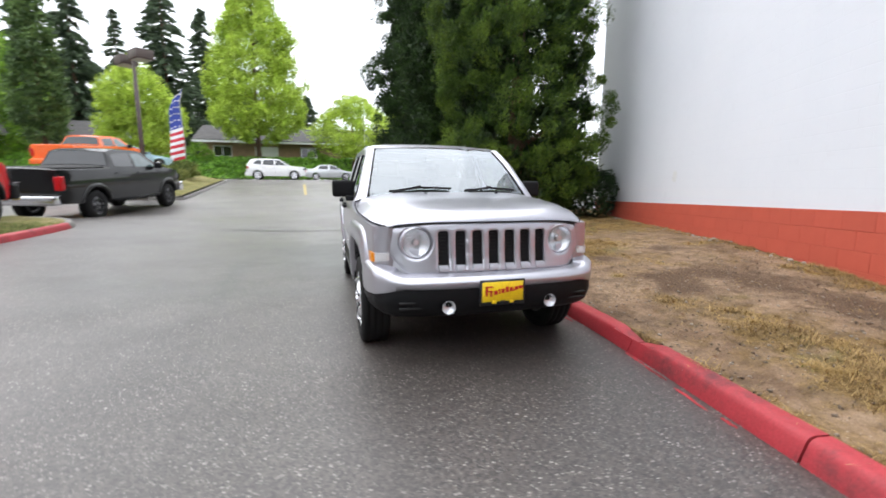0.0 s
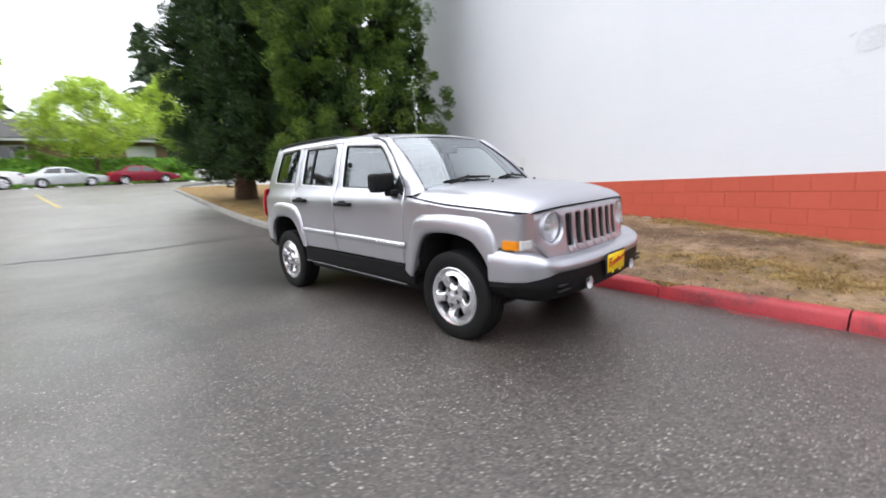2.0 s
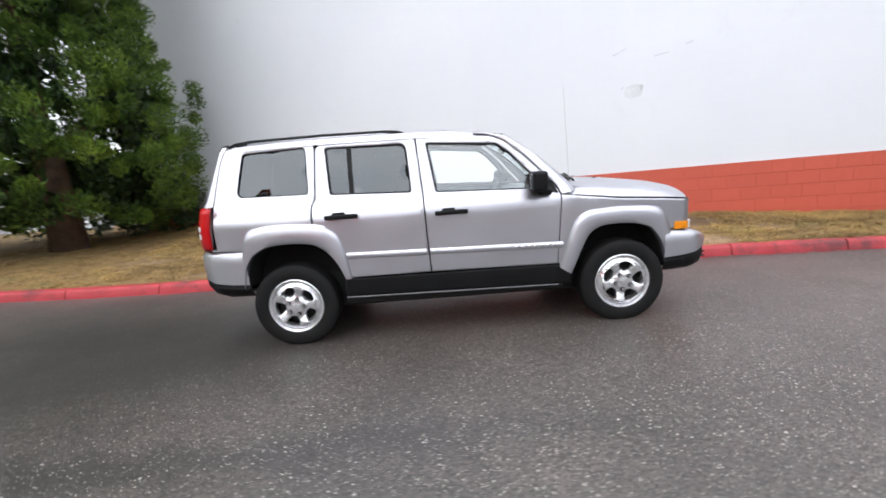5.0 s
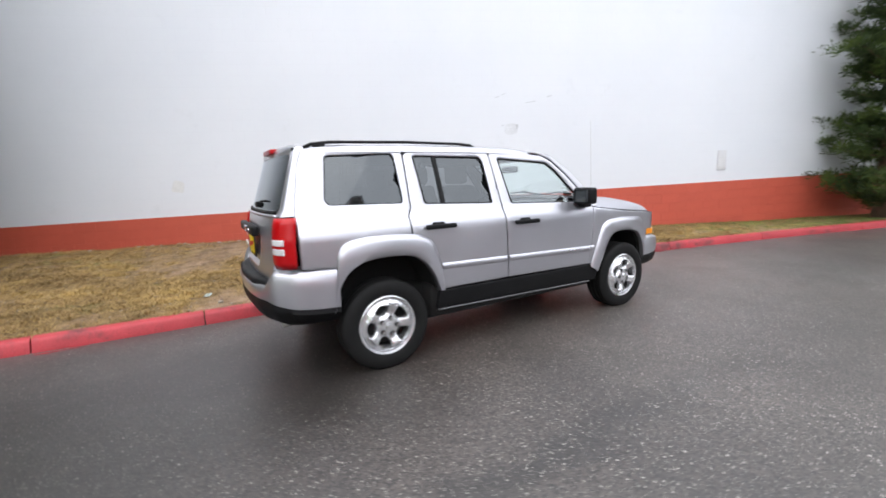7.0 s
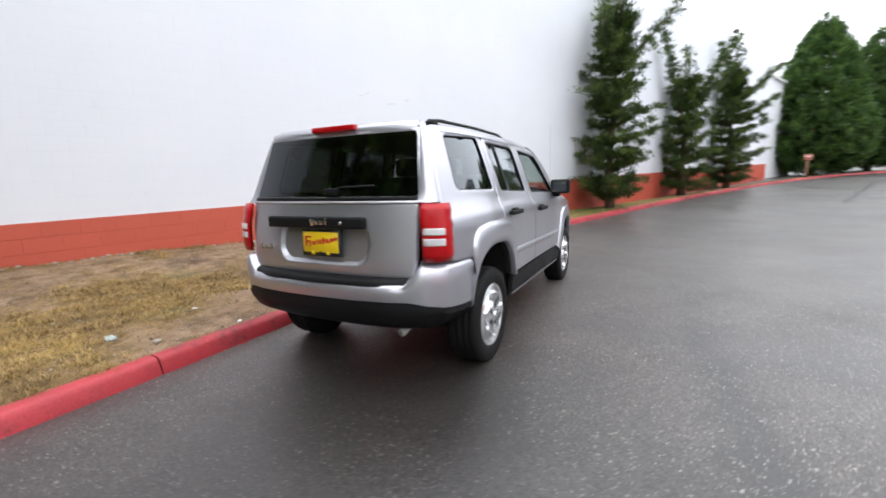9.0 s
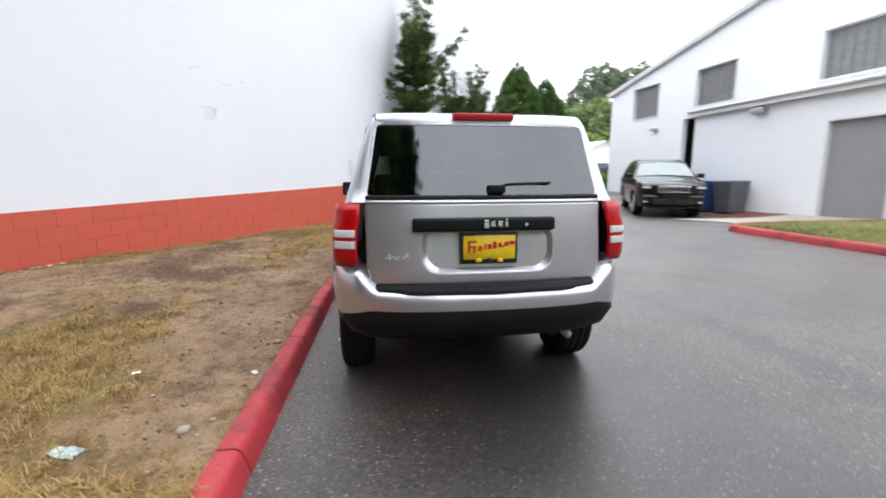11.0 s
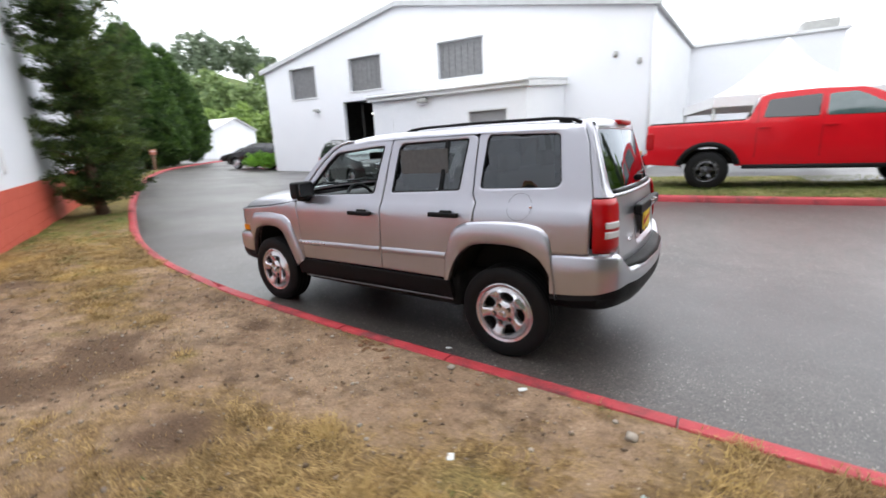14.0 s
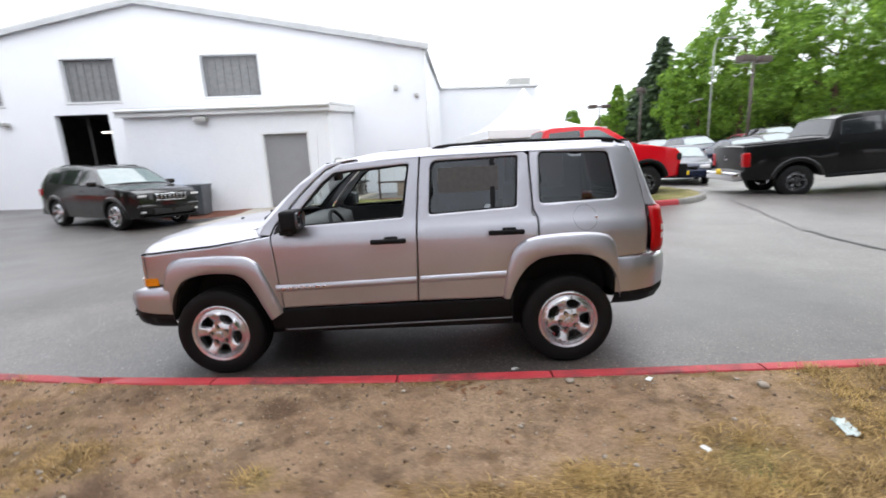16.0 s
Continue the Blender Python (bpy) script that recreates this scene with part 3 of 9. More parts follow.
def tube(points, radius, segs=8, taper=None):
    """A round bar along points; taper: a radius for each point."""
    pts = [Vector(p) for p in points]
    rows, side = [], None
    for i, p in enumerate(pts):
        d = (pts[min(i + 1, len(pts) - 1)] - pts[max(i - 1, 0)]).normalized()
        ref = side if side is not None else (Vector((0, 0, 1)) if abs(d.z) < 0.9 else Vector((1, 0, 0)))
        u = d.cross(ref).normalized()
        v = u.cross(d)
        side = v
        r = taper[i] if taper else radius
        rows.append([p + r * (math.cos(2 * math.pi * k / segs) * u + math.sin(2 * math.pi * k / segs) * v) for k in range(segs)])
    return surf(rows, closed_v=True, cap=True)


def dense(poly, step):
    out = []
    for (x0, y0), (x1, y1) in zip(poly, poly[1:] + poly[:1]):
        n = max(1, int(math.hypot(x1 - x0, y1 - y0) / step + 0.5))
        out += [(x0 + (x1 - x0) * k / n, y0 + (y1 - y0) * k / n) for k in range(n)]
    return out


def rounded(poly, r, n=4):
    """A polygon with its corners rounded."""
    out, m = [], len(poly)
    for i in range(m):
        p, a, b = Vector(poly[i]), Vector(poly[i - 1]), Vector(poly[(i + 1) % m])
        da, db = (a - p), (b - p)
        k = min(r, 0.45 * da.length, 0.45 * db.length)
        a1, b1 = p + da.normalized() * k, p + db.normalized() * k
        for j in range(n + 1):
            t = j / n
            q = a1 * (1 - t) ** 2 + p * 2 * t * (1 - t) + b1 * t * t
            out.append((q.x, q.y))
    return out


def inside(p, poly):
    x, y = p
    hit, j = False, len(poly) - 1
    for i in range(len(poly)):
        (xi, yi), (xj, yj) = poly[i], poly[j]
        if (yi > y) != (yj > y) and x < (xj - xi) * (y - yi) / (yj - yi) + xi:
            hit = not hit
        j = i
    return hit


def area2(poly):
    return sum(x0 * y1 - x1 * y0 for (x0, y0), (x1, y1) in zip(poly, poly[1:] + poly[:1])) / 2


def fill(outline, holes=(), step=0.06, place=None, inward=None, edge=0.006, depth=0.02):
    """A skin over a flat outline with holes, laid into space by place(u, v). Its rim is rounded by edge and turned in by depth along inward(u, v)."""
    loops = [dense(list(outline), step)] + [dense(list(h), step) for h in holes]
    loops = [l if (area2(l) > 0) == (n == 0) else l[::-1] for n, l in enumerate(loops)]
    pts, edges, ring = [], [], []
    for l in loops:
        base = len(pts)
        pts += l
        edges += [(base + k, base + (k + 1) % len(l)) for k in range(len(l))]
    rim = len(pts)

    def free(p, gap):
        if not inside(p, loops[0]) or any(inside(p, h) for h in loops[1:]):
            return False
        q = np.array(p)
        return np.min(((rim_np - q) ** 2).sum(1)) > gap * gap

    rim_np = np.array(pts)
    if edge:
        for l in loops:
            for k in range(len(l)):
                a, b = l[k - 1], l[(k + 1) % len(l)]
                dx, dy = b[0] - a[0], b[1] - a[1]
                n = math.hypot(dx, dy) or 1
                p = (l[k][0] - dy / n * edge, l[k][1] + dx / n * edge)
                if free(p, edge * 0.8):
                    ring.append(p)
                    p = (l[k][0] - dy / n * edge * 2.4, l[k][1] + dx / n * edge * 2.4)
                    if free(p, edge * 2.2):
                        ring.append(p)
    us, vs = [p[0] for p in loops[0]], [p[1] for p in loops[0]]
    nu, nv = int((max(us) - min(us)) / step), int((max(vs) - min(vs)) / step)
    grid = []
    for i in range(1, nu + 1):
        for j in range(1, nv + 1):
            p = (min(us) + i * step + (0.5 * step if j % 2 else 0), min(vs) + j * step)
            if free(p, step * 0.45):
                grid.append(p)
    flat = [Vector(p) for p in pts + ring + grid]
    vo, _, fo, orig, _, _ = delaunay_2d_cdt(flat, edges, [], 0, 1e-6)
    bm = bmesh.new()
    verts = []
    for k, p in enumerate(vo):
        on_rim = any(o < rim for o in orig[k]) if orig[k] else False
        q = Vector(place(p.x, p.y))
        if on_rim and edge:
            q += Vector(inward(p.x, p.y)) * edge * 0.7
        verts.append(bm.verts.new(q))
    for f in fo:
        c = (sum(vo[i].x for i in f) / len(f), sum(vo[i].y for i in f) / len(f))
        if inside(c, loops[0]) and not any(inside(c, h) for h in loops[1:]):
            try:
                bm.faces.new([verts[i] for i in f])
            except ValueError:
                pass
    flat_of = {verts[k]: vo[k] for k in range(len(vo))}
    if depth:
        rim_edges = [e for e in bm.edges if e.is_boundary]
        twin = {}
        for e in rim_edges:
            for v in e.verts:
                if v not in twin:
                    p = flat_of[v]
                    twin[v] = bm.verts.new(v.co + Vector(inward(p.x, p.y)) * depth)
        for e in rim_edges:
            a, b = e.verts
            bm.faces.new((a, b, twin[b], twin[a]))
    for v in list(bm.verts):
        if not v.link_faces:
            bm.verts.remove(v)
    bmesh.ops.recalc_face_normals(bm, faces=bm.faces)
    return bm


def flat_fill(outline, holes=(), step=0.2, origin=(0, 0, 0), u=(1, 0, 0), v=(0, 0, 1), n=(0, -1, 0), edge=0.0, depth=0.0):
    o, u, v, n = Vector(origin), Vector(u), Vector(v), Vector(n)
    return fill(outline, holes, step, lambda a, b: o + a * u + b * v, lambda a, b: -n, edge, depth)


def mesh_np(name, verts, faces, material):
    me = bpy.data.meshes.new(name)
    k = faces.shape[1]
    me.vertices.add(len(verts))
    me.vertices.foreach_set("co", np.asarray(verts, np.float32).ravel())
    me.loops.add(faces.size)
    me.loops.foreach_set("vertex_index", faces.astype(np.int32).ravel())
    me.polygons.add(len(faces))
    me.polygons.foreach_set("loop_start", np.arange(0, faces.size, k, dtype=np.int32))
    me.update(calc_edges=True)
    me.materials.append(material)
    return me


def sprays(name, centres, normals, length, width, material, rng, droop=0.0, spread=0.6):
    """Small pointed leaf sprays, four corners each, one at every centre."""
    n = len(centres)
    jit = normals + rng.normal(0, spread, (n, 3))
    jit[:, 2] -= droop
    d = jit / (np.linalg.norm(jit, axis=1, keepdims=True) + 1e-9)
    side = np.cross(d, rng.normal(0, 1, (n, 3)))
    side /= np.linalg.norm(side, axis=1, keepdims=True) + 1e-9
    L = length * rng.uniform(0.6, 1.35, (n, 1))
    W = width * rng.uniform(0.6, 1.3, (n, 1))
    a, b = centres - d * L * 0.5, centres + d * L * 0.55
    mid = centres + np.cross(d, side) * W * 0.25
    v = np.stack([a, mid + side * W * 0.5, b, mid - side * W * 0.5], 1).reshape(-1, 3)
    return mesh_np(name, v, np.arange(n * 4).reshape(n, 4), material)


def text_mesh(words, size, depth=0.002):
    cu = bpy.data.curves.new("words", "FONT")
    cu.body, cu.size, cu.extrude, cu.align_x, cu.align_y = words, size, depth, "CENTER", "CENTER"
    ob = bpy.data.objects.new("words", cu)
    me = bpy.data.meshes.new_from_object(ob)
    bpy.data.objects.remove(ob)
    me.materials.clear()
    return me


# ---- the ground ----
def soft_ramp(x, k):
    x = x / k
    return k * (math.log1p(math.exp(x)) if x < 30 else x)


def ground_z(x, y=0.0):
    z = 0.03 * (soft_ramp(x - 4, 2.0) - soft_ramp(x - 60, 4.0))
    # the drive climbs gently towards the island across from the car
    a, b = min(1, max(0, (x + 11) / 4.5)), min(1, max(0, (x - 3) / 5.5))
    z += 0.066 * (soft_ramp(-2.1 - y, 0.5) - soft_ramp(-6.3 - y, 0.5)) * a * a * (3 - 2 * a) * (1 - b * b * (3 - 2 * b))
    return z + 0.066 * (soft_ramp(-6 - x, 1.5) - soft_ramp(-31 - x, 1.5))


KERB_X = [-23, -20, -16, -12.3, -9, -6, -4, -2, 0, 1.4, 2.4, 3.5, 4.3, 5.5, 6.8, 8.5, 10.5, 13, 17, 21, 26, 31, 36, 40, 46]
KERB_Y = [2.9, 2.55, 2.1, 1.67, 1.37, 1.20, 1.165, 1.15, 1.135, 1.08, 0.99, 0.85, 0.71, 0.42, 0.03, -0.58, -1.32, -2.3, -4.0, -5.8, -8.3, -11.3, -15.5, -19.5, -26]


def kerb_y(x):
    """The kerb's foot on the road side."""
    def at(q):
        return float(np.interp(q, KERB_X, KERB_Y))
    return (at(x - 0.7) + 2 * at(x) + at(x + 0.7)) / 4


def wall_y(x):
    return 4.75 - 0.425 * x


def verge_z(x, u):
    """Height of the verge, u from the kerb to the wall."""
    lip = ground_z(x) + 0.112
    at_wall = ground_z(x) * 0.6 + 0.13 + 0.24 * max(0.0, 1 - abs(x + 0.5) / 9)
    n = noise.noise((x * 0.7, u * 4, 0.3)) * 0.03 + noise.noise((x * 2.3, u * 11, 4.0)) * 0.018
    s = u * u * (3 - 2 * u)
    return lip * (1 - s) + at_wall * s + n * min(1, 8 * u) * 1.0


def build_ground():
    xs = sorted(set([-420, -250, -160, -110, -80, -60, -48] + [v * 0.75 for v in range(-56, 81)] + [70, 85, 110, 150, 220, 320, 420]))
    ys = [-420, -260, -160, -100, -70, -50, -36, -26] + [v * 1.5 for v in range(-13, -6)] + [v * 0.5 for v in range(-17, 0)] + [v * 1.5 for v in range(0, 14)] + [24, 34, 50, 80, 140, 260, 420]
    bm = surf([[(x, y, ground_z(x, y)) for y in ys] for x in xs])
    part("ground", bm, ASPHALT)
    tagged(bpy.data.objects["ground"], "dark wet asphalt driveway and lot with pale stone specks", "ground", kind="structure")


def spots(x, y, places):
    return sum(math.exp(-((x - px) ** 2 + (y - py) ** 2) / (r * r)) for px, py, r in places)


TURNED = ((0.75, 2.52, 0.24), (-0.42, 2.66, 0.22), (0.80, 3.05, 0.34), (1.15, 2.40, 0.26), (0.62, 1.56, 0.15), (1.5, 3.1, 0.36), (2.3, 3.05, 0.30), (2.75, 3.0, 0.28), (-0.55, 3.8, 0.3), (3.9, 2.35, 0.25))
TUFTS = ((-0.50, 2.33, 0.25), (-1.15, 2.32, 0.32), (-1.9, 1.95, 0.26), (-2.4, 1.85, 0.45), (-0.95, 2.78, 0.42), (-1.6, 2.9, 0.8), (2.05, 2.10, 0.45), (2.7, 1.75, 0.5), (0.43, 2.2, 0.16), (1.5, 2.05, 0.30), (3.2, 1.6, 0.5), (-2.6, 2.3, 0.6), (-3.4, 2.4, 0.8))


def step01(v, a, b):
    t = min(1.0, max(0.0, (v - a) / (b - a)))
    return t * t * (3 - 2 * t)


def verge_cover(x, y):
    """How much dry grass grows here, how much soil is turned, how green it is."""
    d, w = y - kerb_y(x) - 0.14, (wall_y(x) - y) * 0.92
    c = 0.42 + 0.42 * noise.noise((x * 0.9, y * 0.9, 1.0)) + 0.36 * noise.noise((x * 2.7, y * 2.7, 4.0)) + 0.26 * noise.noise((x * 7, y * 7, 8.0))
    mid = step01(x, -3.0, -2.0) * (1 - step01(x, 2.6, 4.4))
    c -= mid * (0.16 + 0.50 * math.exp(-((d - 0.45) / 0.55) ** 2))
    c += 0.30 * (1 - step01(x, -4.2, -2.6)) + 0.26 * step01(x, 3.0, 5.0)
    c += 0.42 * min(1.3, spots(x, y, TUFTS)) + 0.45 * math.exp(-(w / 0.22) ** 2) + 0.35 * math.exp(-(d / 0.05) ** 2)
    turned = spots(x, y, TURNED) * (0.8 + 0.6 * noise.noise((x * 3, y * 3, 12.0)))
    c -= 0.7 * min(1.0, turned)
    fresh = step01(x, 4.5, 8.0) * (0.75 + 0.5 * noise.noise((x * 1.1, y * 1.1, 15.0))) + 0.5 * step01(noise.noise((x * 1.6, y * 1.6, 20.0)), 0.22, 0.5)
    return min(1.0, max(0.0, c)), min(1.0, max(0.0, turned)), min(1.0, max(0.0, fresh))


def build_verge():
    xs = np.concatenate([np.arange(-23, -7, 0.5), np.arange(-7, 9, 0.055), np.arange(9, 36, 0.5)])
    rows, marks = [], []
    for x in xs:
        y0 = kerb_y(x) + 0.14
        y1 = wall_y(x) + 0.1 if x > -9 else max(wall_y(-9) + 0.1, y0 + 1) + (-9 - x) * 0.8
        y1 = max(y1, y0 + 0.35)
        us = np.linspace(0, 1, 54) ** 1.15
        row = [(x, y0 + (y1 - y0) * u, verge_z(x, u)) for u in us]
        rows.append([(x, y0, ground_z(x) - 0.05)] + row)
    bm = surf(rows)
    ob = part("verge", bm, VERGE)
    marks = [verge_cover(v.co.x, v.co.y) for v in ob.data.vertices]
    for k, nm in enumerate(("cover", "turned", "fresh")):
        at = ob.data.attributes.new(nm, "FLOAT", "POINT")
        at.data.foreach_set("value", [q[k] for q in marks])
    tagged(ob, "strip of dry straw-coloured grass and bare dirt beside the kerb", "verge", kind="structure")


def sweep_kerb(name, path, material, parent, z0=None, width=0.15, height=0.122, chip=None):
    """A kerb stone along a plan path: rounded front edge, slightly battered face."""
    prof = [(0.0, -0.08), (0.0, 0.0), (0.026, 0.080), (0.034, 0.100), (0.048, 0.114), (0.070, height), (width - 0.01, height), (width, height - 0.012), (width, -0.08)]
    rows = []
    for i, (x, y) in enumerate(path):
        a, b = path[max(i - 1, 0)], path[min(i + 1, len(path) - 1)]
        d = Vector((b[0] - a[0], b[1] - a[1])).normalized()
        nrm = Vector((-d.y, d.x))
        z = ground_z(x, y)
        w = noise.noise((x * 3.1, y * 3.1, 7)) * 0.006
        dip = 0.0 if chip is None else -0.05 * math.exp(-((x - chip) / 0.13) ** 2)
        rows.append([(x + nrm.x * (o + w), y + nrm.y * (o + w), z + h + (w * 0.6 + dip if h > 0.1 else 0)) for o, h in prof])
    return part(name, crease(surf(rows, cap=True), 30), material, parent)


def build_kerbs():
    kerb = group_empty("kerb", None, "red-painted concrete kerb with joints and scuffed paint", "kerb", kind="structure")
    joints = [-23, -20.5, -18, -15.5, -13, -10.6, -8.3, -6.1, -5.0, -3.78, -2.47, -1.10, -0.07, 1.21, 2.13, 3.4, 4.6, 6.6, 8.8, 11.2, 13.6, 16, 18.5, 21, 23.5, 26, 28.5, 31, 33.5, 36, 39, 42, 46]
    for a, b in zip(joints, joints[1:]):
        xs = np.linspace(a + 0.006, b - 0.006, max(4, int((b - a) / 0.16)))
        red = a > -6.5
        sweep_kerb("kerb_stone", [(x, kerb_y(x)) for x in xs], KERB_RED if red else KERB_GREY, kerb, chip=2.13 if abs(a - 2.13) < 0.01 or abs(b - 2.13) < 0.01 else None)
    # where the verge turns into the street
    pts = [(-23 - 3.5 * math.sin(k / 8 * 1.5), 2.9 + 0.35 + 3.5 * (1 - math.cos(k / 8 * 1.5))) for k in range(9)]
    sweep_kerb("kerb_stone", pts[::-1], KERB_GREY, kerb)
    # the island across the drive
    isl = group_empty("island_kerb", None, "red-painted concrete kerb round a grass island", "kerb", kind="structure")
    front = [(3.0 - k * 0.2, -6.10 - 0.001 * k) for k in range(0, 44)]
    cuts = [0, 8, 17, 26, 34, 40, 43]
    for a, b in zip(cuts, cuts[1:]):
        sweep_kerb("kerb_stone", [(x - (0.006 if k == 0 else 0), y) for k, (x, y) in enumerate(front[a:b + 1])], KERB_RED, isl)
    tip = [(-5.6 - 1.5 * math.sin(a), -7.643 + 1.5 * math.cos(a)) for a in np.linspace(0.0, 2.2, 15)]
    sweep_kerb("kerb_stone", tip[:2], KERB_RED, isl)
    sweep_kerb("kerb_stone", tip[1:], KERB_GREY, isl)
    head = [(3.0 + 0.5 * math.sin(a), -6.60 + 0.5 * math.cos(a)) for a in np.linspace(0.05, 1.5, 8)][::-1]
    back = [(3.5 - 0.0 * k, -10.6 + k * 0.5) for k in range(0, 9)]
    sweep_kerb("kerb_stone", back + head, KERB_RED, isl)
    # island turf
    rows = []
    for x in np.arange(-6.92, 3.4, 0.2):
        y0 = -6.24 if x > -5.6 else -7.643 + math.sqrt(max(0.01, 1.36 ** 2 - (x + 5.6) ** 2))
        y1 = -10.6 if x > -4 else -9.2
        rows.append([(x, y0 + (y1 - y0) * u, ground_z(x, y0) + 0.112 + 0.03 * math.sin(min(1, u * 4) * 1.57) + 0.03 * min(1, 5 * u) * noise.noise((x, u * 6, 2))) for u in np.linspace(0, 1, 18)])
    tagged(part("island_turf", surf(rows), ISLAND_SOIL), "patchy green and straw grass on the island", "grass", kind="structure")
    # planter island up the drive
    pl = group_empty("planter_kerb", None, "grey concrete kerb round a raised planter", "kerb", kind="structure")
    pts = [(-15.0, -7.9)] + [(-15.0 - k * 1.2, -6.75 - 0.085 * k) for k in range(0, 11)] + [(-28.2, -8.4), (-28.6, -9.4)]
    sweep_kerb("kerb_stone", pts[::-1], KERB_GREY, pl)
    rows = []
    for x in np.arange(-28.4, -15.0, 0.5):
        y0 = -6.9 - 0.07 * (-15 - x)
        rows.append([(x, y0 - 3.6 * u, ground_z(x) + 0.12 + 0.65 * u * u * (3 - 2 * u)) for u in np.linspace(0, 1, 10)])
    tagged(part("planter_bed", surf(rows), ISLAND_SOIL), "raised planted bed with rough grass", "planter", kind="structure")
    rows = []
    for x in np.arange(-28.4, -15.0, 0.5):
        y0 = -10.49 - 0.07 * (-15 - x)
        rows.append([(x, y, ground_z(x) + h) for y, h in ((y0, 0.772), (y0 - 2.5, 0.78), (-16.8, 0.78), (-18.0, -0.05))])
    tagged(part("upper_lot", surf(rows), ASPHALT), "raised asphalt parking level behind the planter", "ground", kind="structure")
    # apron and mulch by the far building
    bm = surf([[(x, y, max(0.02 + 0.06 * (-7.2 - y) if y > -11.4 else 0.29, ground_z(x, y) + 0.015)) for y in np.linspace(-7.4, -11.7, 9)] for x in np.linspace(3.65, 6.6, 7)])
    tagged(part("concrete_apron", bm, CONCRETE), "pale concrete ramp up to the grey service door", "ramp", kind="structure")
    bm = surf([[(x, y, 0.10 + 0.2 * u + 0.02 * noise.noise((x * 2, y * 2, 1))) for u, y in zip(np.linspace(0, 1, 8), np.linspace(-9.3, -11.6, 8))] for x in np.linspace(6.6, 11.6, 20)])
    tagged(part("mulch_bed", bm, MULCH), "bed of red bark mulch along the building", "mulch", kind="structure")
    bm = surf([[(x, y, 0.30 + 0.05 * u + 0.02 * noise.noise((x * 2, y * 2, 1))) for u, y in zip(np.linspace(0, 1, 6), np.linspace(-9.0, -11.9, 6))] for x in np.linspace(0.6, 3.48, 12)])
    tagged(part("mulch_bed", bm, MULCH), "bed of red bark mulch beside the cooling units", "mulch", kind="structure")


WALL_M = Matrix.Translation((0, 4.75, 0)) @ Matrix.Rotation(math.atan2(-0.425, 1), 4, "Z")
WALL_K = math.hypot(1, 0.425)


def red_top(s):
    return 0.935 + 0.028 * s / WALL_K


def build_wall():
    """The long white block wall with its red base; local x runs along it, local -y faces the drive."""
    s0, s1, top = -9.2 * WALL_K, 30.2 * WALL_K, 8.0
    wall = group_empty("wall_north", WALL_M, "tall white-painted block wall with a brick-red base band", "wall", kind="structure")
    n = 60
    rows = []
    for k in range(n + 1):
        s = s0 + (s1 - s0) * k / n
        rows.append([(s, 0, red_top(s)), (s, 0, 3.2), (s, 0, 5.6), (s, 0, top), (s, 0.3, top), (s, 0.3, -1)])
    bm = surf(rows)
    for s in (s0, s1):
        vs = [bm.verts.new(p) for p in ((s, 0, red_top(s)), (s, 0, top), (s, 14.0, top), (s, 14.0, -0.6), (s, 0, -0.6))]
        bm.faces.new(vs)
    bmesh.ops.recalc_face_normals(bm, faces=bm.faces)
    part("white_wall", crease(bm, 40), WALL_WHITE, wall)
    bm = surf([[(s, -0.0125, -0.6), (s, -0.0125, red_top(s) - 0.002), (s, 0.2, red_top(s) - 0.002)] for s in np.linspace(s0, s1, 40)])
    part("mortar_bed", bm, MORTAR, wall)
    part("parapet_cap", surf([[(s, -0.004, top + 0.004), (s, -0.004, top + 0.05), (s, 0.36, top + 0.05), (s, 0.36, top - 0.06)] for s in (s0 - 0.03, s1 + 0.03)], closed_v=True, cap=True), TRIM_WHITE, wall, "white metal coping", smooth=False)
    return wall


def build_wall_blocks(wall):
    """Red-painted blocks of the base band; courses follow the band's slope."""
    s0, s1 = -9.2 * WALL_K, 30.2 * WALL_K
    L, H = 0.4, 0.2
    bm = box(L / 2, 0.0, H / 2, L - 0.0025, 0.036, H - 0.004, 0.0025, 1)
    block = bpy.data.meshes.new("block")
    bm.to_mesh(block)
    bm.free()
    block.materials.append(WALL_RED)
    slope = math.atan(0.028 / WALL_K)
    count, far = 0, []
    for c in range(5):
        off = 0.2 if c % 2 else 0.0
        s = s0 + off
        while s + L < s1:
            z = red_top(s) - H * (c + 1)
            if -7.0 < s < 11.0 and c < 4 and count < 300:
                ob = new("block", block)
                ob.parent = wall
                ob.matrix_local = Matrix.Translation((s, 0.0, z)) @ Matrix.Rotation(-slope, 4, "Y")
                count += 1
            else:
                far.append((s, z))
            s += L
    v0 = np.array([v.co for v in block.vertices])
    f0 = [tuple(p.vertices) for p in block.polygons]
    verts = np.concatenate([v0 + (s, 0, z + 0) for s, z in far])
    faces = [tuple(i + k * len(v0) for i in f) for k in range(len(far)) for f in f0]
    me = bpy.data.meshes.new("far_blocks")
    me.from_pydata(verts.tolist(), [], faces)
    tagged(part("far_blocks", me, WALL_RED, wall, smooth=False), kind="stuff")


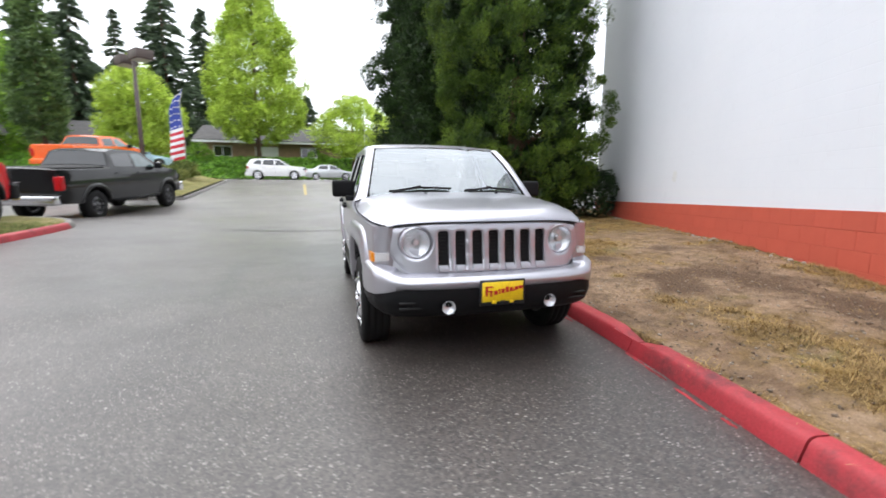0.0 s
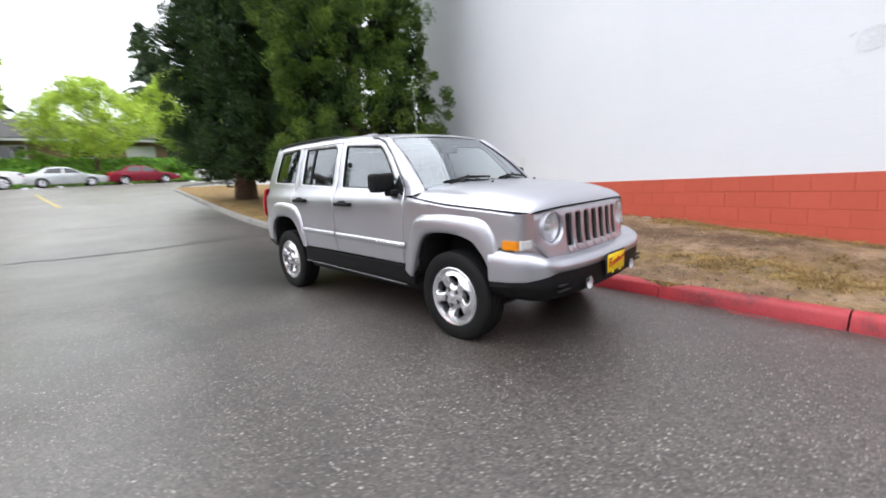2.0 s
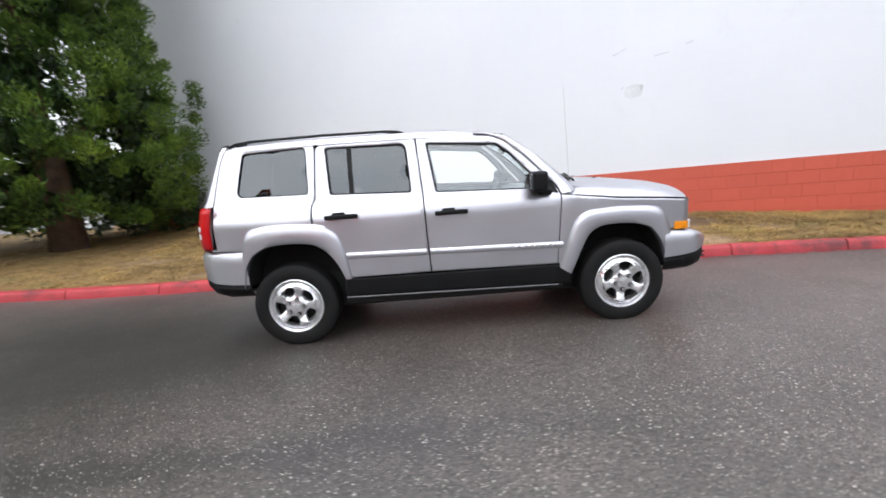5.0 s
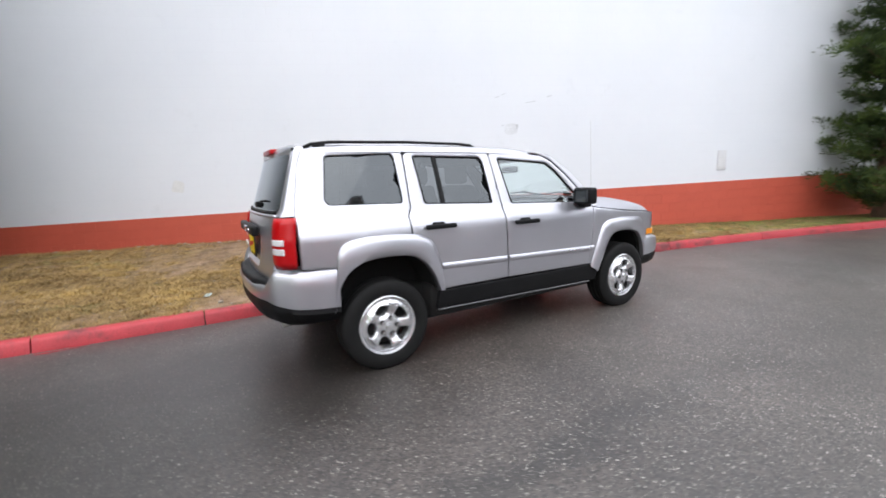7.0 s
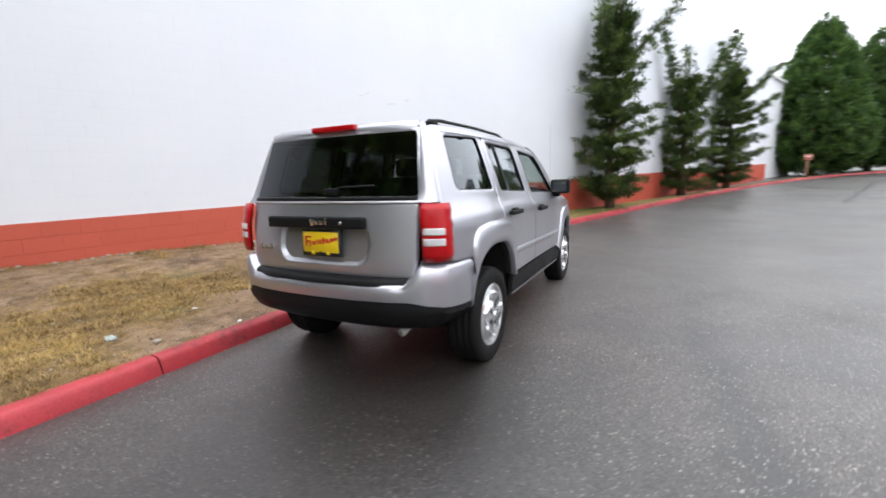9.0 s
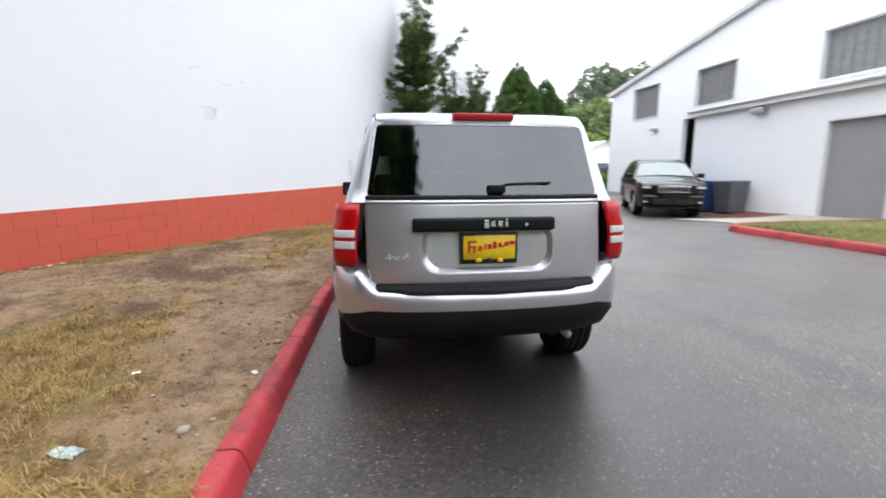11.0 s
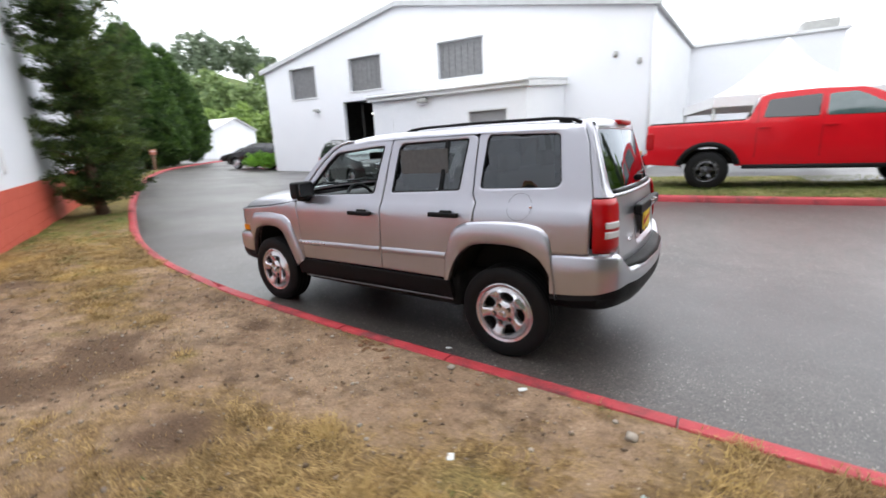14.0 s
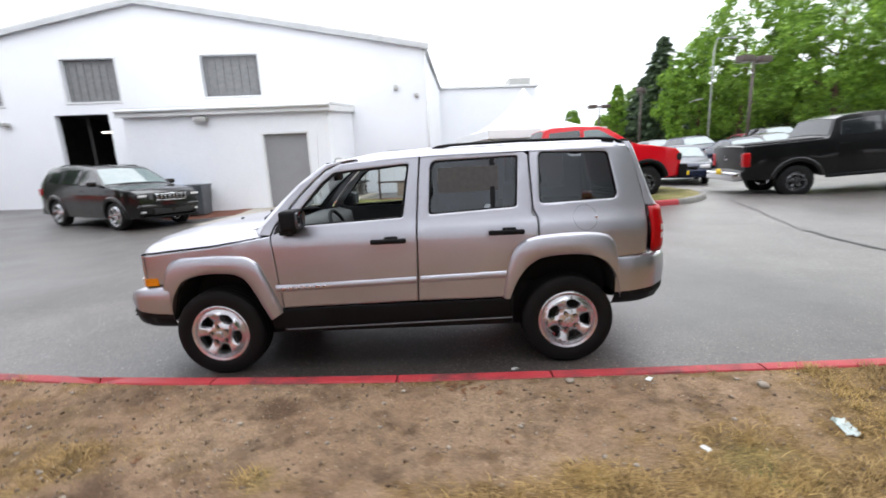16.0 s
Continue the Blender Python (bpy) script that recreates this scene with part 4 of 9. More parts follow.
def build_wall_details(wall):
    # a patched hole with a dark smudge, scuffs above it, and a flush plate lower down
    s, z = 3.32 * WALL_K, 2.37
    patch = rounded([(-0.15, -0.09), (-0.05, -0.13), (0.12, -0.10), (0.15, 0.08), (0.04, 0.11), (-0.13, 0.08)], 0.05)
    part("mortar_patch", flat_fill(patch, (), 0.08, (s, -0.004, z)), mat("grey_patch", (0.62, 0.63, 0.66), (0.72, 0.735, 0.77), 0.8, scale=7), wall)
    smudge = mat("smudge_grey", (0.46, 0.47, 0.49), (0.60, 0.61, 0.64), 0.8, scale=20)
    part("smudge", flat_fill(rounded([(-0.05, 0.035), (0.045, 0.04), (0.04, -0.02), (0.0, -0.06), (0.0, 0.015)], 0.012), (), 0.04, (s + 0.10, -0.007, z + 0.04)), smudge, wall)
    for ds, dz, ln in ((0.41, 0.52, 0.20), (0.80, 0.63, 0.11), (-0.16, 0.67, 0.09), (-0.29, 0.62, 0.10), (-0.17, 0.07, 0.06)):
        part("scuff", flat_fill(rounded([(-ln / 2, -0.022), (ln / 2, 0.006), (ln / 2, 0.018), (-ln / 2, -0.008)], 0.004, 2), (), 0.05, (s + ds, -0.007, z + dz)), smudge, wall)
    s, z = 7.72 * WALL_K, 1.62
    part("cover_plate", box(s, -0.012, z, 0.20, 0.024, 0.42, 0.006), mat("plate_grey_white", (0.62, 0.62, 0.64), (0.68, 0.68, 0.7), 0.6), wall)
    s, z = -2.66 * WALL_K, 1.43
    part("mortar_patch", flat_fill(rounded([(-0.12, -0.1), (0.1, -0.14), (0.14, 0.06), (-0.04, 0.12)], 0.05), (), 0.08, (s, -0.004, z)), mat("pale_patch", (0.68, 0.68, 0.68), (0.74, 0.74, 0.74), 0.8, scale=12), wall)


def annex_block():
    """Lower white building beyond the end of the long wall."""
    m = WALL_M @ Matrix.Translation((30.2 * WALL_K, 0.1, 0))
    b = group_empty("white_annex", m, "plain white rendered building beyond the long wall", "building")
    bm = box(4.0, 6.0, 3.3, 8.0, 11.8, 7.8)
    part("wall", bm, STUCCO, b, smooth=False)
    part("roof", box(4.0, 6.0, 7.27, 8.3, 12.1, 0.14), TRIM_WHITE, b, smooth=False)


def facade_frame():
    ang = math.atan(0.11)
    return Matrix.Translation((0, -16.2, 0)) @ Matrix.Rotation(ang, 4, "Z")


def build_workshop():
    """White gabled workshop; local x runs along the front, the front faces local +y."""
    m = facade_frame()
    k = math.hypot(1, 0.11)
    shop = group_empty("workshop_building", m, "white gabled workshop with high grey windows and a lean-to", "building")
    x0, x1, xp = 0.45 * k, 21.9 * k, 12.05 * k
    outline = [(x0, -0.5), (x1, -0.5), (x1, 6.5), (xp, 8.57), (x0, 6.62)]
    wins = [(7.53 * k, 4.80, 9.85 * k, 6.46), (13.27 * k, 4.75, 15.36 * k, 6.43), (17.85 * k, 4.70, 19.8 * k, 6.38)]
    door = [(13.9 * k, -0.4), (16.0 * k, -0.4), (16.0 * k, 4.25), (13.9 * k, 4.25)]
    holes = [[(a, b), (c, b), (c, d), (a, d)] for a, b, c, d in wins] + [door]
    part("front_wall", flat_fill(outline, holes, 0.9, (0, 0, 0), n=(0, 1, 0), depth=0.25), STUCCO, shop, smooth=False)
    depth = 30.0
    part("side_wall", surf([[(x0 - 0.155 * y, -y, -0.5), (x0 - 0.155 * y, -y, 6.62)] for y in np.linspace(0.004, 11.3, 4)]), STUCCO, shop, smooth=False)
    part("eave", tube([(x0 - 0.05, 0.1, 6.56), (x0 - 0.155 * 11.3 - 0.05, -11.3, 6.56)], 0.10, 8), mat("eave_trim", (0.42, 0.43, 0.44), None, 0.5), shop, "grey metal eave along the side")
    part("side_wall", surf([[(x1, -y, -0.5), (x1, -y, 6.5)] for y in np.linspace(0.004, depth, 6)]), STUCCO, shop, smooth=False)
    part("back_wall", flat_fill(outline, (), 3.0, (0, -depth, 0), n=(0, -1, 0)), STUCCO, shop, smooth=False)
    for a, b, nm in (((x0 - 0.25, 6.60), (xp, 8.62), "roof"), ((xp, 8.62), (x1 + 0.25, 6.47), "roof")):
        rows = [[(a[0], y, a[1]), (b[0], y, b[1])] for y in (0.18, -depth)]
        part(nm, thick(surf(rows), 0.10), TRIM_WHITE, shop, "white metal roof", smooth=False)
        d = Vector((b[0] - a[0], 0, b[1] - a[1]))
        part("barge_board", surf([[(p[0], 0.2, p[1] + 0.03), (p[0], 0.2, p[1] - 0.16), (p[0], 0.12, p[1] - 0.16)] for p in (a, b)]), mat("gable_trim", (0.55, 0.56, 0.57), None, 0.5), shop, smooth=False)
    part("downpipe", tube([(x0 - 0.05, 0.05, 6.4), (x0 - 0.05, 0.05, 0.1)], 0.05), TRIM_WHITE, shop)
    for a, b, c, d in wins:
        w = part("window", box((a + c) / 2, -0.2, (b + d) / 2, c - a, 0.02, d - b), SHEET_GREY, shop, "grey ribbed window panel", smooth=False)
        nrib = 7
        for i in range(nrib):
            xr = a + (c - a) * (i + 0.5) / nrib
            part("rib", box(xr, -0.175, (b + d) / 2, 0.035, 0.03, d - b, 0.006, 1), SHEET_GREY, w, smooth=False)
        for fx, fz, fw, fh in (((a + c) / 2, b - 0.035, c - a + 0.14, 0.07), ((a + c) / 2, d + 0.035, c - a + 0.14, 0.07), (a - 0.035, (b + d) / 2, 0.07, d - b), (c + 0.035, (b + d) / 2, 0.07, d - b)):
            part("frame", box(fx, 0.0, fz, fw, 0.08, fh, 0.006, 1), TRIM_WHITE, w, smooth=False)
    # open bay behind the doorway, its gloom painted in as a near-black lining
    a, c = 13.9 * k, 16.0 * k
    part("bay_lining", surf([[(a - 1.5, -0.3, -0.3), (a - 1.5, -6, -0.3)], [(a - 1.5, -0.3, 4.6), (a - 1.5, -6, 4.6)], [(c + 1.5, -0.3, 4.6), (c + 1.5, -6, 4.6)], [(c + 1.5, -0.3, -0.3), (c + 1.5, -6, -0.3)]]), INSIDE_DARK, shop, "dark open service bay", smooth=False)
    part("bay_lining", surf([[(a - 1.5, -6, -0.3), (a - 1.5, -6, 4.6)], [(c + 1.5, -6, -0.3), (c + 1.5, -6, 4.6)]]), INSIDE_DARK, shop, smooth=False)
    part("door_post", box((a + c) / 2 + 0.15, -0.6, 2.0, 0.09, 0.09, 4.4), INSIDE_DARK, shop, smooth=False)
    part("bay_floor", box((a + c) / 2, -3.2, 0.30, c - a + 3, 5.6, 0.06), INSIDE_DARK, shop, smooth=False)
    tube_mat = mat("lit_strip_lamp", (1.0, 0.97, 0.9), None, 0.4, bump=0.0, emit=2.5)
    for dy, dz in ((-2.0, 3.7), (-4.0, 3.6)):
        part("strip_lamp", box((a + c) / 2, dy, dz, 1.1, 0.12, 0.06), tube_mat, shop, "lit fluorescent strip", smooth=False)
    # lean-to
    lx0, lxb, lx1, ly = 4.17 * k, 3.75 * k, 10.85 * k, 4.28
    gd = (4.93 * k, 6.40 * k, 0.2, 2.80)
    hole = [(gd[0], gd[2]), (gd[1], gd[2]), (gd[1], gd[3]), (gd[0], gd[3])]
    part("lean_to_wall", flat_fill([(lx0, -0.3), (lx1, -0.3), (lx1, 3.62), (lx0, 3.62)], [hole], 0.8, (0, ly, 0), n=(0, 1, 0), depth=0.2), STUCCO, shop, smooth=False)
    for x, xb in ((lx0, lxb), (lx1, lx1)):
        part("lean_to_wall", surf([[(x, ly - 0.004, -0.3), (x, ly - 0.004, 3.62)], [(xb, 0.004, -0.3), (xb, 0.004, 4.05)]]), STUCCO, shop, smooth=False)
    part("side_fascia", surf([[(lx0 - 0.13, ly + 0.19, 3.70), (lx0 - 0.13, ly + 0.19, 3.50), (lx0 - 0.02, ly + 0.10, 3.50)], [(lxb - 0.13, 0.004, 4.14), (lxb - 0.13, 0.004, 3.94), (lxb - 0.02, 0.004, 3.94)]]), TRIM_WHITE, shop, smooth=False)
    part("lean_to_roof", thick(surf([[(lx0 - 0.12, ly + 0.18, 3.72), (lx1 + 0.12, ly + 0.18, 3.72)], [(lxb - 0.12, 0.004, 4.16), (lx1 + 0.12, 0.004, 4.16)]]), 0.08), TRIM_WHITE, shop, smooth=False)
    part("fascia", box((lx0 + lx1) / 2, ly + 0.17, 3.60, lx1 - lx0 + 0.3, 0.05, 0.20, 0.01, 1), TRIM_WHITE, shop, "white painted fascia and gutter", smooth=False)
    part("gutter", tube([(lx0 - 0.12, ly + 0.24, 3.69), (lx1 + 0.12, ly + 0.24, 3.69)], 0.055), TRIM_WHITE, shop)
    dr = part("service_door", box((gd[0] + gd[1]) / 2, ly - 0.15, (gd[2] + gd[3]) / 2, gd[1] - gd[0], 0.05, gd[3] - gd[2]), DOOR_GREY, shop, "flat grey steel service door", smooth=False)
    for fx, fw, fz, fh in ((gd[0] - 0.03, 0.07, 1.5, 2.6), (gd[1] + 0.03, 0.07, 1.5, 2.6), ((gd[0] + gd[1]) / 2, gd[1] - gd[0] + 0.12, gd[3] + 0.03, 0.06)):
        part("door_frame", box(fx, ly + 0.0, fz, fw, 0.05, fh, 0.005, 1), TRIM_WHITE, dr, smooth=False)
    lamp = part("wall_lamp", box(8.33 * k, ly + 0.14, 3.36, 0.42, 0.22, 0.16, 0.03, 2), STEEL_GREY, shop, "grey wall-mounted flood lamp")
    part("bracket", box(8.33 * k, ly + 0.03, 3.42, 0.14, 0.08, 0.2, 0.01, 1), STEEL_GREY, lamp)
    lamp = part("wall_lamp", box(17.9 * k, 0.14, 3.95, 0.36, 0.22, 0.14, 0.03, 2), STEEL_GREY, shop)
    for xx, zz in ((1.75 * k, 4.9), (0.85 * k, 4.55)):
        part("wall_box", box(xx, 0.06, zz, 0.16, 0.1, 0.2, 0.01, 1), STEEL_GREY, shop)
    # set-back wing and the rooftop behind the tent
    wing = group_empty("rear_wing", Matrix.Translation((-4.3, -32.4, 0)) @ Matrix.Rotation(math.atan(0.11), 4, "Z"), "pale grey-white flat-roofed wing behind the tent", "building")
    part("wall", box(3.0, 0.0, 3.15, 10.0, 10.0, 6.7), STUCCO, wing, smooth=False)
    part("roof", box(3.0, 0.0, 6.57, 10.3, 10.3, 0.14), TRIM_WHITE, wing, smooth=False)
    part("roof_unit", box(-1.2, 3.0, 7.0, 1.6, 1.4, 0.7, 0.05, 1), STEEL_GREY, wing, smooth=False)


build_ground()
build_verge()
build_kerbs()
wall_north = build_wall()
build_wall_details(wall_north)
annex_block()
build_workshop()


# ---- wheels ----
def tyre_mesh(R, W, rim, tread=True):
    h = W / 2
    prof = [(rim - 0.012, -h * 0.72), (rim + 0.006, -h * 0.86), (rim + 0.03, -h * 0.97), (rim + 0.065, -h), (R - 0.035, -h * 0.96), (R - 0.014, -h * 0.88), (R - 0.004, -h * 0.76)]
    for g in (-0.45, 0.0, 0.45):
        prof += [(R, h * (g - 0.12)), (R - 0.006, h * (g - 0.05)), (R - 0.006, h * (g + 0.05)), (R, h * (g + 0.12))]
    prof += [(R - 0.004, h * 0.76), (R - 0.014, h * 0.88), (R - 0.035, h * 0.96), (rim + 0.065, h), (rim + 0.03, h * 0.97), (rim + 0.006, h * 0.86), (rim - 0.012, h * 0.72)]
    bm = lathe(prof if tread else prof[1::3] + prof[-1:], 56 if tread else 30, "Y", hard=170)
    return bm


def five_spoke_disc(R, step=0.022):
    """Alloy wheel face: five broad spokes round five windows, dished towards the hub. The face looks to -y."""
    def hole(k):
        a0 = 2 * math.pi * k / 5 + math.pi / 2
        pts = [(0.47, -0.24), (0.47, 0.24), (0.62, 0.39), (0.83, 0.39), (0.86, 0.0), (0.83, -0.39), (0.62, -0.39)]
        return rounded([(R * r * math.cos(a0 + t), R * r * math.sin(a0 + t)) for r, t in pts], 0.018, 3)

    def depth(u, v):
        r = math.hypot(u, v) / R
        a = math.atan2(v, u)
        spoke = 0.5 + 0.5 * math.cos(5 * (a - math.pi / 2) + math.pi)
        return float(np.interp(r, [0, 0.2, 0.36, 0.48, 0.62, 0.8, 0.9, 1.0], [-0.046, -0.046, -0.042, -0.016, -0.030, -0.044, -0.022, -0.018])) - 0.016 * spoke * (1 if 0.42 < r < 0.86 else 0)

    circle = [(R * math.cos(a), R * math.sin(a)) for a in np.linspace(0, 2 * math.pi, 49)[:-1]]
    return fill(circle, [hole(k) for k in range(5)], step, lambda u, v: (u, depth(u, v), v), lambda u, v: (0, 1, 0), 0.005 if step < 0.05 else 0, 0.05)


def make_wheel(parent, x, y, z, side, R=0.345, W=0.215, rim=0.212, face=ALLOY, spin=0.0, detail=True, name="wheel"):
    """One wheel; side -1 faces -y, +1 faces +y."""
    w = new(name)
    w.parent = parent
    w.empty_display_size = 0.1
    w.matrix_local = Matrix.Translation((x, y, z)) @ Matrix.Rotation(math.pi if side > 0 else 0, 4, "Z") @ Matrix.Rotation(spin, 4, "Y")
    key = (R, W, rim, face.name, detail)
    if key not in WHEELS:
        h = W / 2
        ms = {}
        ms["tyre"] = (tyre_mesh(R, W, rim, detail), RUBBER)
        ms["rim"] = (lathe([(rim + 0.004, -h * 0.80), (rim + 0.010, -h * 0.88), (rim + 0.004, -h * 0.92), (rim - 0.012, -h * 0.86), (rim - 0.018, -h * 0.7), (rim - 0.03, -h * 0.2), (rim - 0.03, h * 0.8), (rim, h * 0.8)], 56 if detail else 28, "Y"), face)
        disc = five_spoke_disc(rim - 0.016, 0.02 if detail else 0.09)
        bmesh.ops.translate(disc, vec=(0, -h * 0.62, 0), verts=disc.verts)
        ms["wheel_face"] = (crease(disc, 50), face)
        ms["hub_cap"] = (lathe([(0.0, -h * 0.62 - 0.062), (0.022, -h * 0.62 - 0.060), (0.028, -h * 0.62 - 0.05), (0.028, -h * 0.5)], 20, "Y"), face)
        for k in range(5 if detail else 0):
            a = math.pi / 2 + 2 * math.pi * (k + 0.5) / 5
            ms["lug_pocket" + "." * k] = (lathe([(0.0, -h * 0.62 - 0.0475), (0.0165, -h * 0.62 - 0.0475), (0.0165, -h * 0.62 - 0.03)], 12, "Y", (0.062 * math.cos(a), 0, 0.062 * math.sin(a))), CAVITY)
            ms["lug_nut" + "." * k] = (lathe([(0.0, -h * 0.62 - 0.058), (0.0095, -h * 0.62 - 0.056), (0.0105, -h * 0.62 - 0.03)], 6, "Y", (0.062 * math.cos(a), 0, 0.062 * math.sin(a))), CHROME)
        ms["brake_drum"] = (lathe([(0.0, -h * 0.1), (rim * 0.72, -h * 0.1), (rim * 0.72, h * 0.6), (0.0, h * 0.6)], 28, "Y"), CAVITY)
        WHEELS[key] = {}
        for nm, (bm, mt) in ms.items():
            me = bpy.data.meshes.new(nm.rstrip("."))
            bm.to_mesh(me)
            bm.free()
            me.materials.append(mt)
            me.shade_smooth()
            WHEELS[key][nm] = me
    for nm, me in WHEELS[key].items():
        ob = new(nm.rstrip("."), me)
        ob.parent = w
        if nm == "tyre":
            ob["label"] = "black rubber tyre"
    return w


WHEELS = {}
TINT_PLAIN = mat("dark_mirror_glass", (0.03, 0.035, 0.04), (0.04, 0.045, 0.05), 0.08, 0.0, bump=0.0, spec=0.8)


# ---- the silver off-roader: x forward, y to its left, on the asphalt ----
def smooth_table(zs, ws, spread=0.012):
    """A curve through a few heights with its corners rounded."""
    grid = np.arange(0.2, 1.75, 0.005)
    k = np.exp(-(np.arange(-20, 21) * 0.005 / spread) ** 2)
    raw = np.interp(np.r_[[0.2] * 20, grid, [1.745] * 20], zs, ws)
    return grid, np.convolve(raw, k / k.sum(), "valid")


SIDE_Z, SIDE_W = smooth_table([0.30, 0.40, 0.55, 0.70, 0.90, 1.03, 1.055, 1.085, 1.115, 1.18, 1.40, 1.60, 1.66], [0.828, 0.845, 0.858, 0.867, 0.869, 0.866, 0.860, 0.842, 0.820, 0.797, 0.727, 0.656, 0.612])


def suv_half_width(x, z):
    w = float(np.interp(z, SIDE_Z, SIDE_W))
    if x > 0.9:
        w -= 0.095 * min(1.2, (x - 0.9) / 1.0) ** 2
    if x < -1.2:
        w -= 0.055 * ((-1.2 - x) / 0.7) ** 2
    return w


def suv_roof_z(x):
    return float(np.interp(x, [-1.95, -1.80, -1.6, -1.0, -0.4, 0.0, 0.20, 0.34, 0.42], [-0.035, -0.012, 0.0, 0.006, 0.002, -0.012, -0.034, -0.060, -0.085]))


def arch(cx, pts):
    return [(cx + a, b) for a, b in pts]


R_ARCH = [(-1.695, 0.50), (-1.665, 0.66), (-1.60, 0.77), (-1.49, 0.835), (-1.36, 0.852), (-1.22, 0.850), (-1.10, 0.835), (-1.00, 0.765), (-0.93, 0.66), (-0.885, 0.54)]
F_ARCH = [(0.90, 0.44), (0.935, 0.52), (0.985, 0.65), (1.045, 0.765), (1.13, 0.812), (1.28, 0.818), (1.42, 0.805), (1.545, 0.765), (1.63, 0.64), (1.69, 0.44)]


def suv_panel(suv, name, outline, holes=(), side=-1, material=None, proud=0.0, step=0.05, edge=0.006, depth=0.03, label=""):
    def place(u, v):
        return (u, side * (suv_half_width(u, v) + proud), v)
    return part(name, crease(fill(outline, holes, step, place, lambda u, v: (0, -side, 0), edge, depth), 48), material or SILVER, suv, label)


def suv_glass(door, outline, side, glass, grow=0.016, sink=0.016, seal=True):
    """A pane set into its opening with a black rubber seal round it."""
    def place(u, v):
        return (u, side * (suv_half_width(u, v) - sink), v)
    c = Vector((sum(p[0] for p in outline) / len(outline), sum(p[1] for p in outline) / len(outline)))
    def scaled(d):
        out = []
        for p in outline:
            q = Vector(p) - c
            out.append(tuple(c + q + q.normalized() * d))
        return out
    pane = part("window_pane", fill(scaled(0.004), (), 0.08, place, lambda u, v: (0, -side, 0), 0, 0), glass, door, shadow=False)
    def place2(u, v):
        return (u, side * (suv_half_width(u, v) - sink + 0.013), v)
    if seal:
        part("window_seal", crease(fill(scaled(0.003), [scaled(-grow)], 0.06, place2, lambda u, v: (0, -side, 0), 0.003, 0.02), 50), BLACK_PLASTIC, door)
    return pane


def plan_bumper(pts, n=40):
    """Smooth plan curve from the right side round to the left; returns points and outward normals."""
    half = [Vector(p) for p in pts]
    full = [Vector((p.x, -p.y)) for p in half] + [p.copy() for p in half[::-1][1:]]
    k = np.linspace(0, len(full) - 1, n * 2 + 1)
    xs = np.interp(k, range(len(full)), [p.x for p in full])
    ys = np.interp(k, range(len(full)), [p.y for p in full])
    for _ in range(3):
        xs[1:-1] = (xs[:-2] + 2 * xs[1:-1] + xs[2:]) / 4
        ys[1:-1] = (ys[:-2] + 2 * ys[1:-1] + ys[2:]) / 4
    out = []
    for i in range(len(xs)):
        a, b = max(i - 1, 0), min(i + 1, len(xs) - 1)
        d = Vector((xs[b] - xs[a], ys[b] - ys[a])).normalized()
        out.append((Vector((xs[i], ys[i])), d))
    return out


